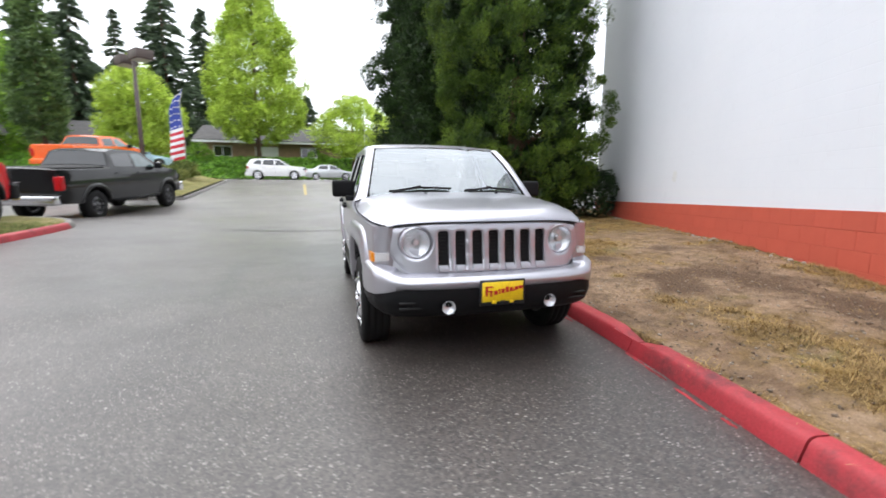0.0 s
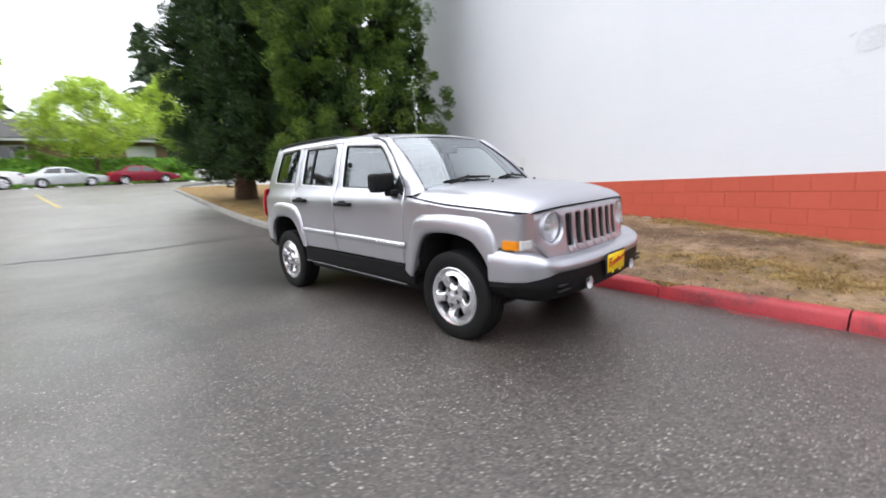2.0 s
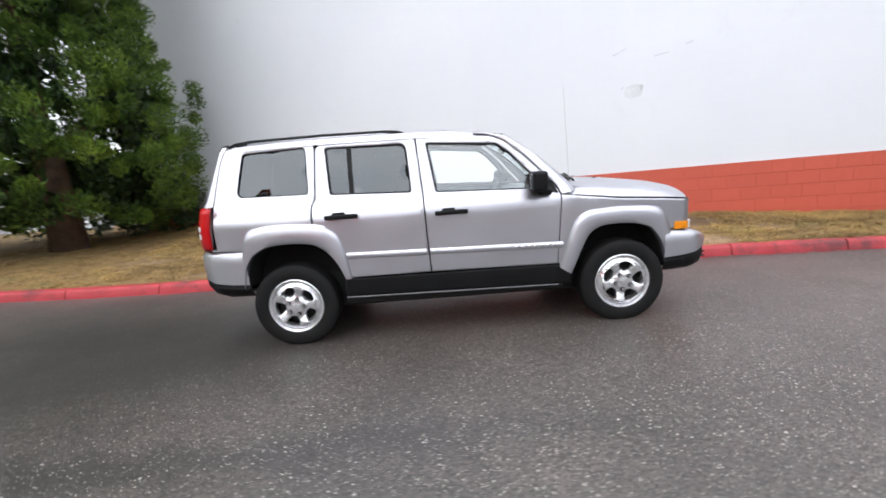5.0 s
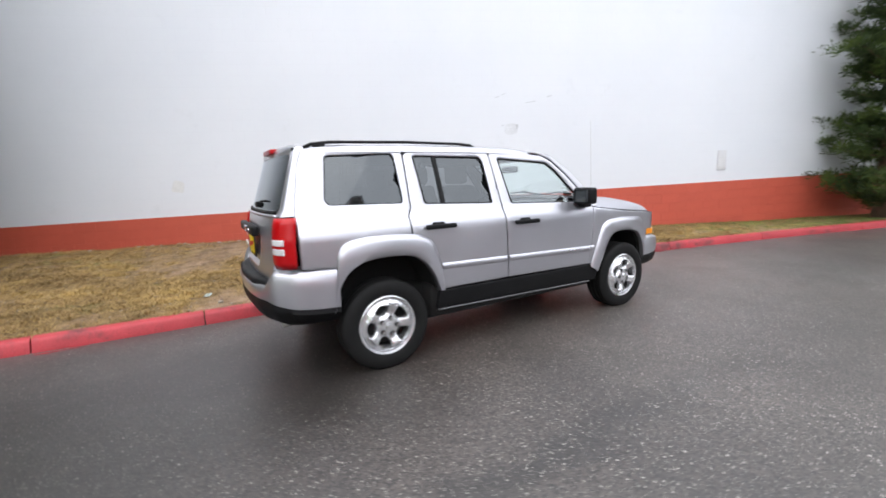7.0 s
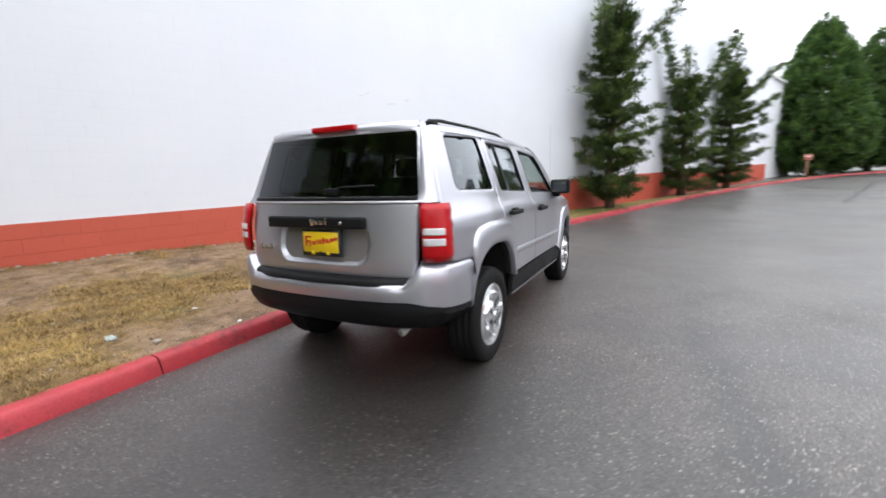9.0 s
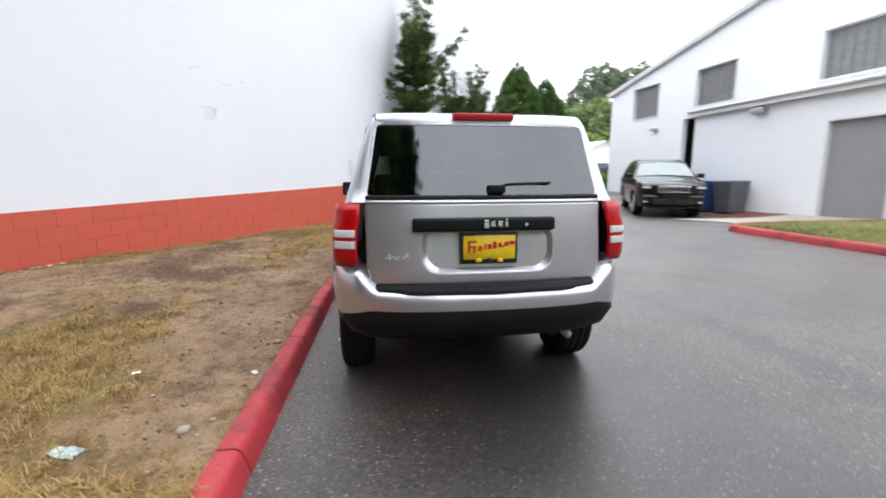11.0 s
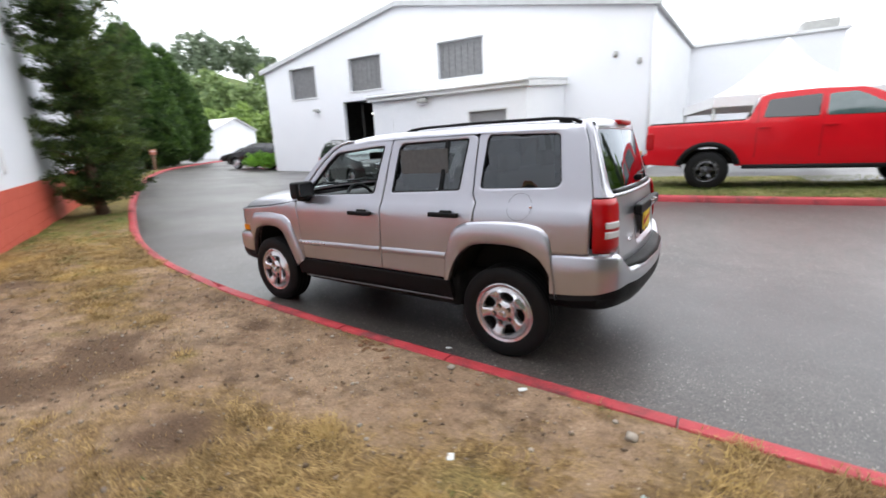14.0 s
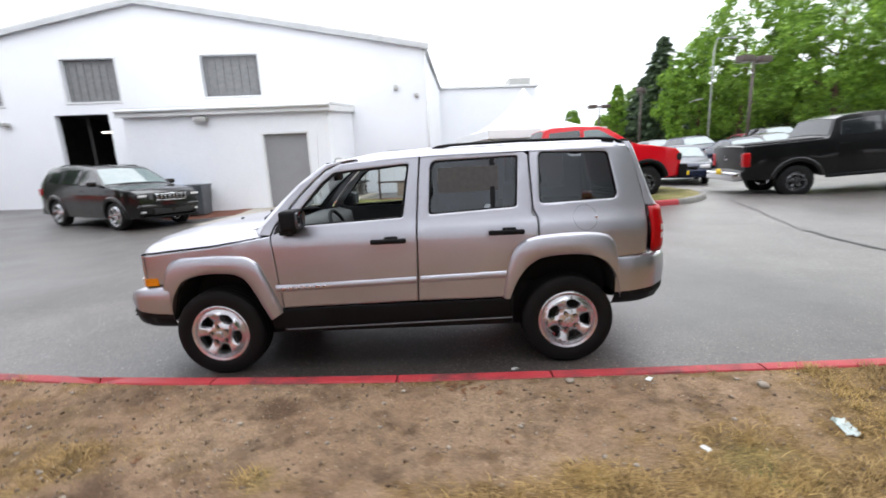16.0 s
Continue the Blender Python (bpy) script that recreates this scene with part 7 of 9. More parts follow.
def build_vehicle(name, kind, paint, m, label, scale=1.0, rim_face=ALLOY, flare=None, lower=None, glass=DARK_GLASS, group="", detail=True, bumper=None, category="car"):
    S = SHAPES[kind]
    car = group_empty(name, m @ Matrix.Scale(scale, 4), label, category, group)
    top = [Vector(p) for p in S["top"]]
    belt, w0, wt = S["belt"], S["w"], S["wt"]
    zt = max(p.y for p in top)
    xf, xr = top[0].x, top[-1].x

    def half(x, z):
        v = w0 - 0.075 * ((z - 0.70 * belt) / (0.5 * belt)) ** 2
        if z > belt:
            v = w0 - 0.027 - (w0 - 0.027 - wt) * ((z - belt) / (zt - belt)) ** 1.15
        e = max(0.0, (x - (xf - 0.75)) / 0.85)
        v -= 0.16 * min(1.2, e) ** 2.5
        e = max(0.0, ((xr + 0.55) - x) / 0.6)
        return v - 0.08 * min(1.2, e) ** 2.5

    # chain over the top, denser
    chain = []
    for a, b in zip(top, top[1:]):
        n = max(1, int((b - a).length / 0.22))
        chain += [a + (b - a) * k / n for k in range(n)]
    chain.append(top[-1])
    z0 = S["bottom"]
    bottom = [(xr + 0.02, z0 + 0.05)] + arch_pts(S["hub"][1], S["arch"], z0, cz=S["R"]) + arch_pts(S["hub"][0], S["arch"], z0, cz=S["R"]) + [(xf - 0.02, z0 + 0.05)]
    outline = [tuple(p) for p in chain] + bottom
    bms = []
    for s in (-1, 1):
        bms.append(fill(outline, (), 0.14, lambda u, v: (u, s * half(u, v), v), lambda u, v: (0, -s, 0), 0.012, 0.0))
    rows = []
    for p in chain:
        h = half(p.x, p.y)
        nose = 0.0
        row = []
        for t in np.linspace(-1, 1, 11):
            crown = 0.035 * (1 - t * t) if p.y > 0.7 else 0.0
            bow = (0.16 if p.x > xf - 0.5 else 0.0) * (1 - t * t) - (0.06 if p.x < xr + 0.4 else 0.0) * (1 - t * t)
            row.append((p.x + bow * 0.6, t * h * 0.996, p.y + crown))
        rows.append(row)
    bms.append(surf(rows))
    shell = joined(*bms)
    bmesh.ops.remove_doubles(shell, verts=shell.verts, dist=0.009)
    bmesh.ops.recalc_face_normals(shell, faces=shell.faces)
    body = part("body", crease(shell, 42), paint, car)
    part("underbody", box((xf + xr) / 2, 0, z0 + 0.18, (xf - xr) * 0.92, w0 * 1.35, 0.3), CAVITY, car, smooth=False)
    # windows
    for s in (-1, 1):
        for k, poly in enumerate(S["side"]):
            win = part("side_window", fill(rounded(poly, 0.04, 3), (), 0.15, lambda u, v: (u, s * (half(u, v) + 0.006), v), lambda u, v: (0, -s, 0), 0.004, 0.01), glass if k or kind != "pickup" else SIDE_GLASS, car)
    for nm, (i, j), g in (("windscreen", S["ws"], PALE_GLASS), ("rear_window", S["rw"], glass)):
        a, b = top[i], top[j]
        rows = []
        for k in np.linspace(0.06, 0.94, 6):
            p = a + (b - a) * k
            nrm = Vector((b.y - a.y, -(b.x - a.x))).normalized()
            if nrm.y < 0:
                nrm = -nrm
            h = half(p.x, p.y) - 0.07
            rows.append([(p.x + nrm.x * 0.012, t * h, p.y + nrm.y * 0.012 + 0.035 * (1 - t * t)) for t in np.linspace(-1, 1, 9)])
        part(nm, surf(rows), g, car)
    # wheels and flares
    for s in (-1, 1):
        for x in S["hub"]:
            make_wheel(car, x, s * (w0 - S["W"] / 2 - 0.015), S["R"], s, S["R"], S["W"], S["rim"], rim_face, 0.3 * x, False)
            pts = arch_pts(x, S["arch"], z0 + 0.02, 17, S["R"])
            rows = []
            for u, v in pts:
                d = Vector((u - x, v - S["R"])).normalized()
                row = []
                for g, o in ((-0.01, -0.20), (-0.01, 0.0), (0.0, 0.022), (0.05, 0.030), (0.095, 0.02), (0.10, -0.01)):
                    q = (u + d.x * g, v + d.y * g)
                    row.append((q[0], s * (half(q[0], q[1]) + o), q[1]))
                rows.append(row)
            part("arch_flare", surf(rows), flare or paint, car)
        # door gaps, handles, mirrors
        if detail:
            gaps = {"pickup": [0.06, -0.96, 1.20], "suv": [-0.09, -1.08, 0.98], "sedan": [-0.16, 0.92]}[kind]
            for x in gaps:
                z1 = belt + (0.42 if kind == "pickup" and x < 0.5 else 0.0)
                rows = [[(x - 0.004, s * (half(x, z) + 0.002), z), (x + 0.004, s * (half(x, z) + 0.002), z)] for z in np.linspace(z0 + 0.16, z1, 7)]
                part("door_gap", surf(rows), CAVITY, body)
            for x in gaps[:2]:
                z = belt - 0.10
                part("door_handle", box(x + 0.12, s * (half(x, z) + 0.022), z, 0.2, 0.03, 0.03, 0.01, 2), paint, body)
            mx = {"pickup": 1.05, "suv": 0.86, "sedan": 0.76}[kind]
            part("door_mirror", box(mx, s * (w0 + 0.11), belt + 0.10, 0.14, 0.22, 0.19 if kind == "pickup" else 0.14, 0.04, 3), flare or (BLACK_PLASTIC if kind == "pickup" else paint), car)
    # lamps and bumpers
    zf = {"pickup": 1.06, "suv": 0.92, "sedan": 0.66}[kind]
    zr = {"pickup": 1.08, "suv": 1.0, "sedan": 0.82}[kind]
    for s in (-1, 1):
        x = xf - (0.10 if kind != "sedan" else 0.12)
        hl = part("headlamp", box(x + {"pickup": 0.075, "suv": 0.125, "sedan": 0.12}[kind], s * (w0 - 0.25), zf, 0.24, 0.30, 0.19 if kind == "pickup" else 0.13, 0.04, 3), CAVITY if kind != "sedan" else LENS_WHITE, car, "dark-framed headlamp")
        if kind != "sedan":
            part("lens", box(x + {"pickup": 0.085, "suv": 0.135}[kind], s * (w0 - 0.24), zf + 0.005, 0.24, 0.24, 0.10 if kind == "pickup" else 0.07, 0.03, 3), LENS_WHITE, hl)
        xx = {"pickup": -2.93, "suv": -2.22, "sedan": -2.27}[kind]
        part("tail_lamp", box(xx, s * (half(xx, zr) - 0.06), zr, 0.16, 0.17, 0.36 if kind == "pickup" else 0.2, 0.03, 3), LENS_RED, car)
    part("grille", box(xf + {"pickup": 0.15, "suv": 0.175, "sedan": 0.12}[kind], 0, zf - 0.04, 0.10, w0 * 0.95, {"pickup": 0.34, "suv": 0.17, "sedan": 0.12}[kind], 0.03, 2), BLACK_PLASTIC, car)
    if kind == "suv":
        for k in range(8):
            part("grille_slot", box(xf + 0.232, -0.385 + 0.11 * k, zf - 0.035, 0.02, 0.022, 0.15, 0.006, 1), CHROME, car)
        for z in (zf + 0.055, zf - 0.125):
            part("grille_bar", box(xf + 0.222, 0, z, 0.03, 0.86, 0.016, 0.006, 1), CHROME, car)
        part("lower_intake", box(xf + 0.185, 0, 0.50, 0.10, 1.05, 0.17, 0.03, 2), CAVITY, car)
        part("splitter", box(xf + 0.15, 0, 0.345, 0.16, 1.5, 0.05, 0.02, 2), BLACK_PLASTIC, car)
        for s in (-1, 1):
            part("fog_lamp", box(xf + 0.12, s * 0.68, 0.50, 0.08, 0.22, 0.045, 0.015, 2), LENS_WHITE, car)
    part("front_bumper", box(xf + (0.14 if kind == "pickup" else 0.10), 0, z0 + {"suv": 0.34, "pickup": 0.18, "sedan": 0.20}[kind], 0.22, w0 * (1.86 if kind == "pickup" else 1.70), {"suv": 0.12, "pickup": 0.34, "sedan": 0.24}[kind], 0.055, 3), bumper or lower or paint, car)
    part("rear_bumper", box(xr + (-0.01 if kind == "pickup" else 0.05), 0, z0 + 0.14, 0.26, w0 * 1.86, 0.24, 0.05, 3), bumper or lower or paint, car)
    pz = z0 + 0.26 if kind == "pickup" else zr - 0.12
    pl = part("plate", box(xr - 0.15 if kind == "pickup" else -2.36, 0, pz, 0.012, 0.32, 0.16, 0.004, 1), YELLOW, car, "yellow dealer plate")
    if kind != "suv":
        part("plate", box(xf + 0.22, 0, z0 + 0.22, 0.012, 0.32, 0.15, 0.004, 1), YELLOW, car)
    if kind == "pickup":
        part("bed_cover", box(-2.06, 0, 1.455, 1.78, 1.72, 0.03, 0.01, 1), BLACK_PLASTIC, car, "black bed cover")
        part("tailgate_emblem", box(-3.015, 0, 1.15, 0.02, 0.18, 0.18, 0.03, 2), CHROME, car)
        for s in (-1, 1):
            part("sill_step", tube([(1.15, s * 0.98, 0.50), (-1.15, s * 0.98, 0.50)], 0.045, 8), BLACK_PLASTIC, car)
    if kind == "suv":
        for s in (-1, 1):
            part("roof_rail", tube([(0.1, s * 0.62, 1.70), (0.0, s * 0.62, 1.76), (-1.4, s * 0.60, 1.78), (-1.6, s * 0.60, 1.72)], 0.018, 8), BLACK_PLASTIC, car)
    return car


def stand(x, y, deg, z=None):
    return Matrix.Translation((x, y, ground_z(x, y) if z is None else z)) @ Matrix.Rotation(radians(deg), 4, "Z")


def tilt_on_slope(x, y, deg):
    """Sits a vehicle on the sloping drive."""
    h = 0.5
    n = Vector((-(ground_z(x + h, y) - ground_z(x - h, y)) / (2 * h), 0, 1)).normalized()
    q = Vector((0, 0, 1)).rotation_difference(n).to_matrix().to_4x4()
    return Matrix.Translation((x, y, ground_z(x, y))) @ q @ Matrix.Rotation(radians(deg), 4, "Z")


build_vehicle("pickup_truck", "pickup", PAINT_RED, stand(-3.82, -8.2, 182, 0.385), "bright red crew-cab pickup with black arches, parked on the grass island", 0.965, DARK_ALLOY, BLACK_PLASTIC, BLACK_PLASTIC, group="parked pickups", category="pickup")
build_vehicle("pickup_truck", "pickup", PAINT_GRAPHITE, tilt_on_slope(-11.2, -7.75, 169), "black crew-cab pickup with a chrome rear bumper on wet asphalt", 0.985, DARK_ALLOY, None, None, group="parked pickups", bumper=CHROME, category="pickup")
build_vehicle("pickup_truck", "pickup", PAINT_ORANGE, Matrix.Translation((0, 0, 0.78)) @ tilt_on_slope(-20.6, -11.9, 171), "bright orange crew-cab pickup in the upper lot", 0.92, DARK_ALLOY, None, None, group="parked pickups", category="pickup")
build_vehicle("family_off_roader", "suv", PAINT_BLACK, tilt_on_slope(9.6, -8.9, 156), "glossy black off-road car with chrome wheels before the workshop", 1.0, CHROME, group="parked cars")
build_vehicle("family_off_roader", "suv", PAINT_BLACK, tilt_on_slope(25.5, -15.2, 15), "black off-road car seen from behind at the end of the drive", 1.0, ALLOY, group="parked cars", detail=False)
build_vehicle("estate_car", "suv", PAINT_WHITE, tilt_on_slope(-33.4, -4.9, 92), "long white off-road car parked along the street", 0.95, ALLOY, group="street cars")
build_vehicle("saloon_car", "sedan", PAINT_PALE, tilt_on_slope(-33.6, -0.6, 92), "pale silver saloon parked along the street", 0.88, ALLOY, group="street cars")
build_vehicle("saloon_car", "sedan", PAINT_MAROON, tilt_on_slope(-33.6, 3.6, 92), "dark maroon saloon parked along the street", 0.88, ALLOY, group="street cars")
build_vehicle("saloon_car", "sedan", PAINT_WHITE, tilt_on_slope(-33.6, 9.2, 92), "white saloon parked along the street", 0.88, ALLOY, group="street cars")
build_vehicle("saloon_car", "sedan", PAINT_NAVY, tilt_on_slope(-33.6, 13.7, 92), "dark navy saloon parked along the street", 0.88, ALLOY, group="street cars")
build_vehicle("saloon_car", "sedan", PAINT_BLUE, Matrix.Translation((0, 0, 0.78)) @ tilt_on_slope(-25.0, -12.4, 140), "pale blue saloon behind the planter", 1.0, ALLOY, group="lot cars")
build_vehicle("saloon_car", "sedan", PAINT_NAVY, tilt_on_slope(-9.8, -13.8, 66), "dark navy saloon with a yellow dealer plate in the lot", 1.0, ALLOY, group="lot cars")
LOT = [(-14.8, -17.5, 80, "sedan", PAINT_NAVY, "dark blue saloon in the sales lot"), (-16.0, -24.0, 85, "suv", PAINT_NAVY, "dark blue off-road car in the sales lot"), (-19.4, -22.0, 85, "sedan", PAINT_BLACK, "glossy black saloon in the sales lot"),
       (-12.4, -27.0, 85, "sedan", PAINT_GREY, "mid-grey saloon in the sales lot"), (-22.6, -26.0, 80, "suv", PAINT_BLACK, "black off-road car in the sales lot"), (-26.5, -24.0, 80, "sedan", PAINT_BLACK, "black saloon in the sales lot"),
       (-9.8, -30.0, 88, "sedan", PAINT_PALE, "pale silver saloon at the back of the lot"), (-18.0, -33.0, 88, "suv", PAINT_GREY, "mid-grey off-road car at the back of the lot"), (-25.5, -33.0, 88, "sedan", PAINT_MAROON, "maroon saloon at the back of the lot"), (-31.5, -29.0, 80, "pickup", PAINT_PALE, "pale pickup at the back of the lot")]
for x, y, deg, kind, paint, label in LOT:
    build_vehicle({"sedan": "saloon_car", "suv": "estate_car", "pickup": "pickup_truck"}[kind], kind, paint, tilt_on_slope(x, y, deg), label, 1.0, ALLOY, group="lot cars", detail=False)
build_vehicle("saloon_car", "sedan", PAINT_RED, tilt_on_slope(29.5, -18.8, 20), "red saloon at the end of the drive", 1.0, ALLOY, group="parked cars", detail=False)
build_vehicle("saloon_car", "sedan", PAINT_BLACK, tilt_on_slope(34.0, -19.5, 20), "dark saloon beside the hedge trees", 1.0, ALLOY, group="parked cars", detail=False)


# ---- trees and plants ----
def trunk_mesh(points, radii, segs=12, seed=0):
    bm = tube(points, 0.1, segs, radii)
    for v in bm.verts:
        v.co += Vector((noise.noise(v.co * 3.0 + Vector((seed, 0, 0))), noise.noise(v.co * 3.0 + Vector((0, seed, 5))), 0)) * 0.05
    return bm


def crown_clumps(rng, H0, H1, radius, profile, n, depth=0.35, lumps=0.22, seed=0):
    """Clump centres and outward ways over an uneven crown."""
    h = rng.uniform(0, 1, n * 3)
    ps, hs = np.array([p for p, _ in profile]), np.array([r for _, r in profile])
    r = np.interp(h, ps, hs)
    keep = rng.uniform(0, 1, len(h)) < r / r.max()
    h, r = h[keep][:n], r[keep][:n]
    a = rng.uniform(0, 2 * math.pi, len(h))
    z = H0 + (H1 - H0) * h
    bump = np.array([noise.noise((math.cos(t) * 1.7 + seed, math.sin(t) * 1.7, zz * 0.55)) for t, zz in zip(a, z)])
    rr = radius * r * (1 + lumps * 1.6 * bump) * (1 - depth * rng.uniform(0, 1, len(h)) ** 2.2)
    c = np.stack([rr * np.cos(a), rr * np.sin(a), z], 1)
    slope = np.interp(h + 0.02, ps, hs) - np.interp(h - 0.02, ps, hs)
    nrm = np.stack([np.cos(a), np.sin(a), 0.35 - slope * 0.5], 1)
    return c, nrm / np.linalg.norm(nrm, axis=1, keepdims=True)


def clump_sprays(rng, centres, normals, per, size, lift=0.3):
    c = np.repeat(centres, per, 0)
    nrm = np.repeat(normals, per, 0)
    sz = np.repeat(rng.uniform(0.6, 1.35, (len(centres), 1)), per, 0) * size
    off = rng.normal(0, 1, (len(c), 3))
    off /= np.linalg.norm(off, axis=1, keepdims=True) + 1e-9
    off *= rng.uniform(0.12, 1.0, (len(c), 1)) ** 0.5
    pos = c + off * sz + nrm * sz * 0.3
    way = off * 0.9 + nrm * 0.6
    way[:, 2] += lift
    return pos, way


def plant_tree(name, x, y, z, label, leaf, H0, H1, radius, profile, clumps, per, size, length, width, seed, trunk_r=0.25, lumps=0.22, lift=0.3, droop=0.0, group="", limbs=6, depth=0.35, bark=BARK, category="tree", spread=0.5, core=None):
    rng = np.random.default_rng(seed)
    t = group_empty(name, Matrix.Translation((x, y, z)), label, category, group)
    top = H0 + (H1 - H0) * 0.85
    pts = [(0.12 * noise.noise((seed, k * 0.7, 0)), 0.12 * noise.noise((seed, k * 0.7, 9)), -0.2 + (top + 0.2) * k / 7) for k in range(8)]
    rad = [trunk_r * (1.25 if k == 0 else 1.0) * (1 - 0.85 * k / 7) for k in range(8)]
    part("trunk", trunk_mesh(pts, rad, 12, seed), bark, t)
    for k in range(limbs):
        h = H0 + (H1 - H0) * (0.06 + 0.7 * k / max(1, limbs))
        a = 2.4 * k + seed
        rr = radius * float(np.interp((h - H0) / (H1 - H0), [p for p, _ in profile], [r for _, r in profile])) * 0.75
        p0 = Vector((0, 0, h - rr * 0.3))
        p1 = Vector((math.cos(a) * rr * 0.5, math.sin(a) * rr * 0.5, h))
        p2 = Vector((math.cos(a) * rr, math.sin(a) * rr, h + rr * 0.25))
        part("limb", tube([p0, p1, p2], 0.05, 6, [trunk_r * 0.35, trunk_r * 0.22, trunk_r * 0.06]), bark, t)
    c, n = crown_clumps(rng, H0, H1, radius, profile, clumps, depth, lumps, seed)
    pos, way = clump_sprays(rng, c, n, per, size, lift)
    me = sprays("crown", pos, way, length, width, leaf, rng, droop, spread)
    ob = new("crown", me)
    ob.parent = t
    # darker sprays inside the crown paint the shade between its outer tufts
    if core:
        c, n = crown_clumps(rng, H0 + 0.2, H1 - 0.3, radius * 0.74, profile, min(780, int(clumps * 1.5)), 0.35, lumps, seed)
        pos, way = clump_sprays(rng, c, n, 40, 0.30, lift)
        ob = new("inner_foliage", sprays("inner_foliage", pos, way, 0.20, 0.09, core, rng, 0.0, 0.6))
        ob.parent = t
    return t


CONE = [(0, 0.75), (0.06, 0.95), (0.2, 1.0), (0.5, 0.86), (0.8, 0.5), (1.0, 0.06)]
COLUMN = [(0, 0.62), (0.08, 0.88), (0.3, 1.0), (0.65, 0.92), (0.88, 0.6), (1.0, 0.1)]
ROUND = [(0, 0.35), (0.12, 0.75), (0.35, 1.0), (0.6, 0.92), (0.82, 0.62), (1.0, 0.12)]
SKIRT = [(0, 0.7), (0.05, 1.0), (0.3, 1.0), (0.65, 0.92), (0.88, 0.6), (1.0, 0.1)]
TEARDROP = [(0, 0.5), (0.1, 0.92), (0.28, 1.0), (0.55, 0.78), (0.8, 0.45), (1.0, 0.05)]


def vz(x, y):
    return ground_z(x) + 0.15


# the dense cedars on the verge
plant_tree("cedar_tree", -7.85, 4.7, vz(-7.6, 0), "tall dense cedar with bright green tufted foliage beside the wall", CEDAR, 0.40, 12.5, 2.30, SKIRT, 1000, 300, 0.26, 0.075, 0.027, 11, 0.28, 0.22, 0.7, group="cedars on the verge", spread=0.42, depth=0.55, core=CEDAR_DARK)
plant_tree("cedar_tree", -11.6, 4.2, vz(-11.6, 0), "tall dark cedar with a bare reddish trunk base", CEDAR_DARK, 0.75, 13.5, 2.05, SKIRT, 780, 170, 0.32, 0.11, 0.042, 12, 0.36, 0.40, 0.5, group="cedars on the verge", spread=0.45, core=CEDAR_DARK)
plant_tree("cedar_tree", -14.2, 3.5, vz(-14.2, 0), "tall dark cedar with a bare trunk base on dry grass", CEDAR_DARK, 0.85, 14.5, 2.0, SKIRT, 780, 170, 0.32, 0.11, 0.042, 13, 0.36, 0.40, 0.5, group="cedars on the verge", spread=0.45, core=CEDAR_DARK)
plant_tree("shrub", -7.4, 7.0, vz(-7.4, 0), "dark glossy evergreen shrub at the wall's corner", RHODO, 0.05, 1.45, 1.10, ROUND, 160, 34, 0.22, 0.12, 0.055, 14, 0.04, 0.3, 0.2, limbs=3, category="shrub")


plant_tree("shrub", -9.2, 6.6, vz(-9.2, 0), "dark rounded evergreen shrub behind the cedars", RHODO, 0.05, 2.3, 1.3, ROUND, 200, 34, 0.26, 0.14, 0.065, 15, 0.05, 0.3, 0.2, limbs=3, category="shrub")


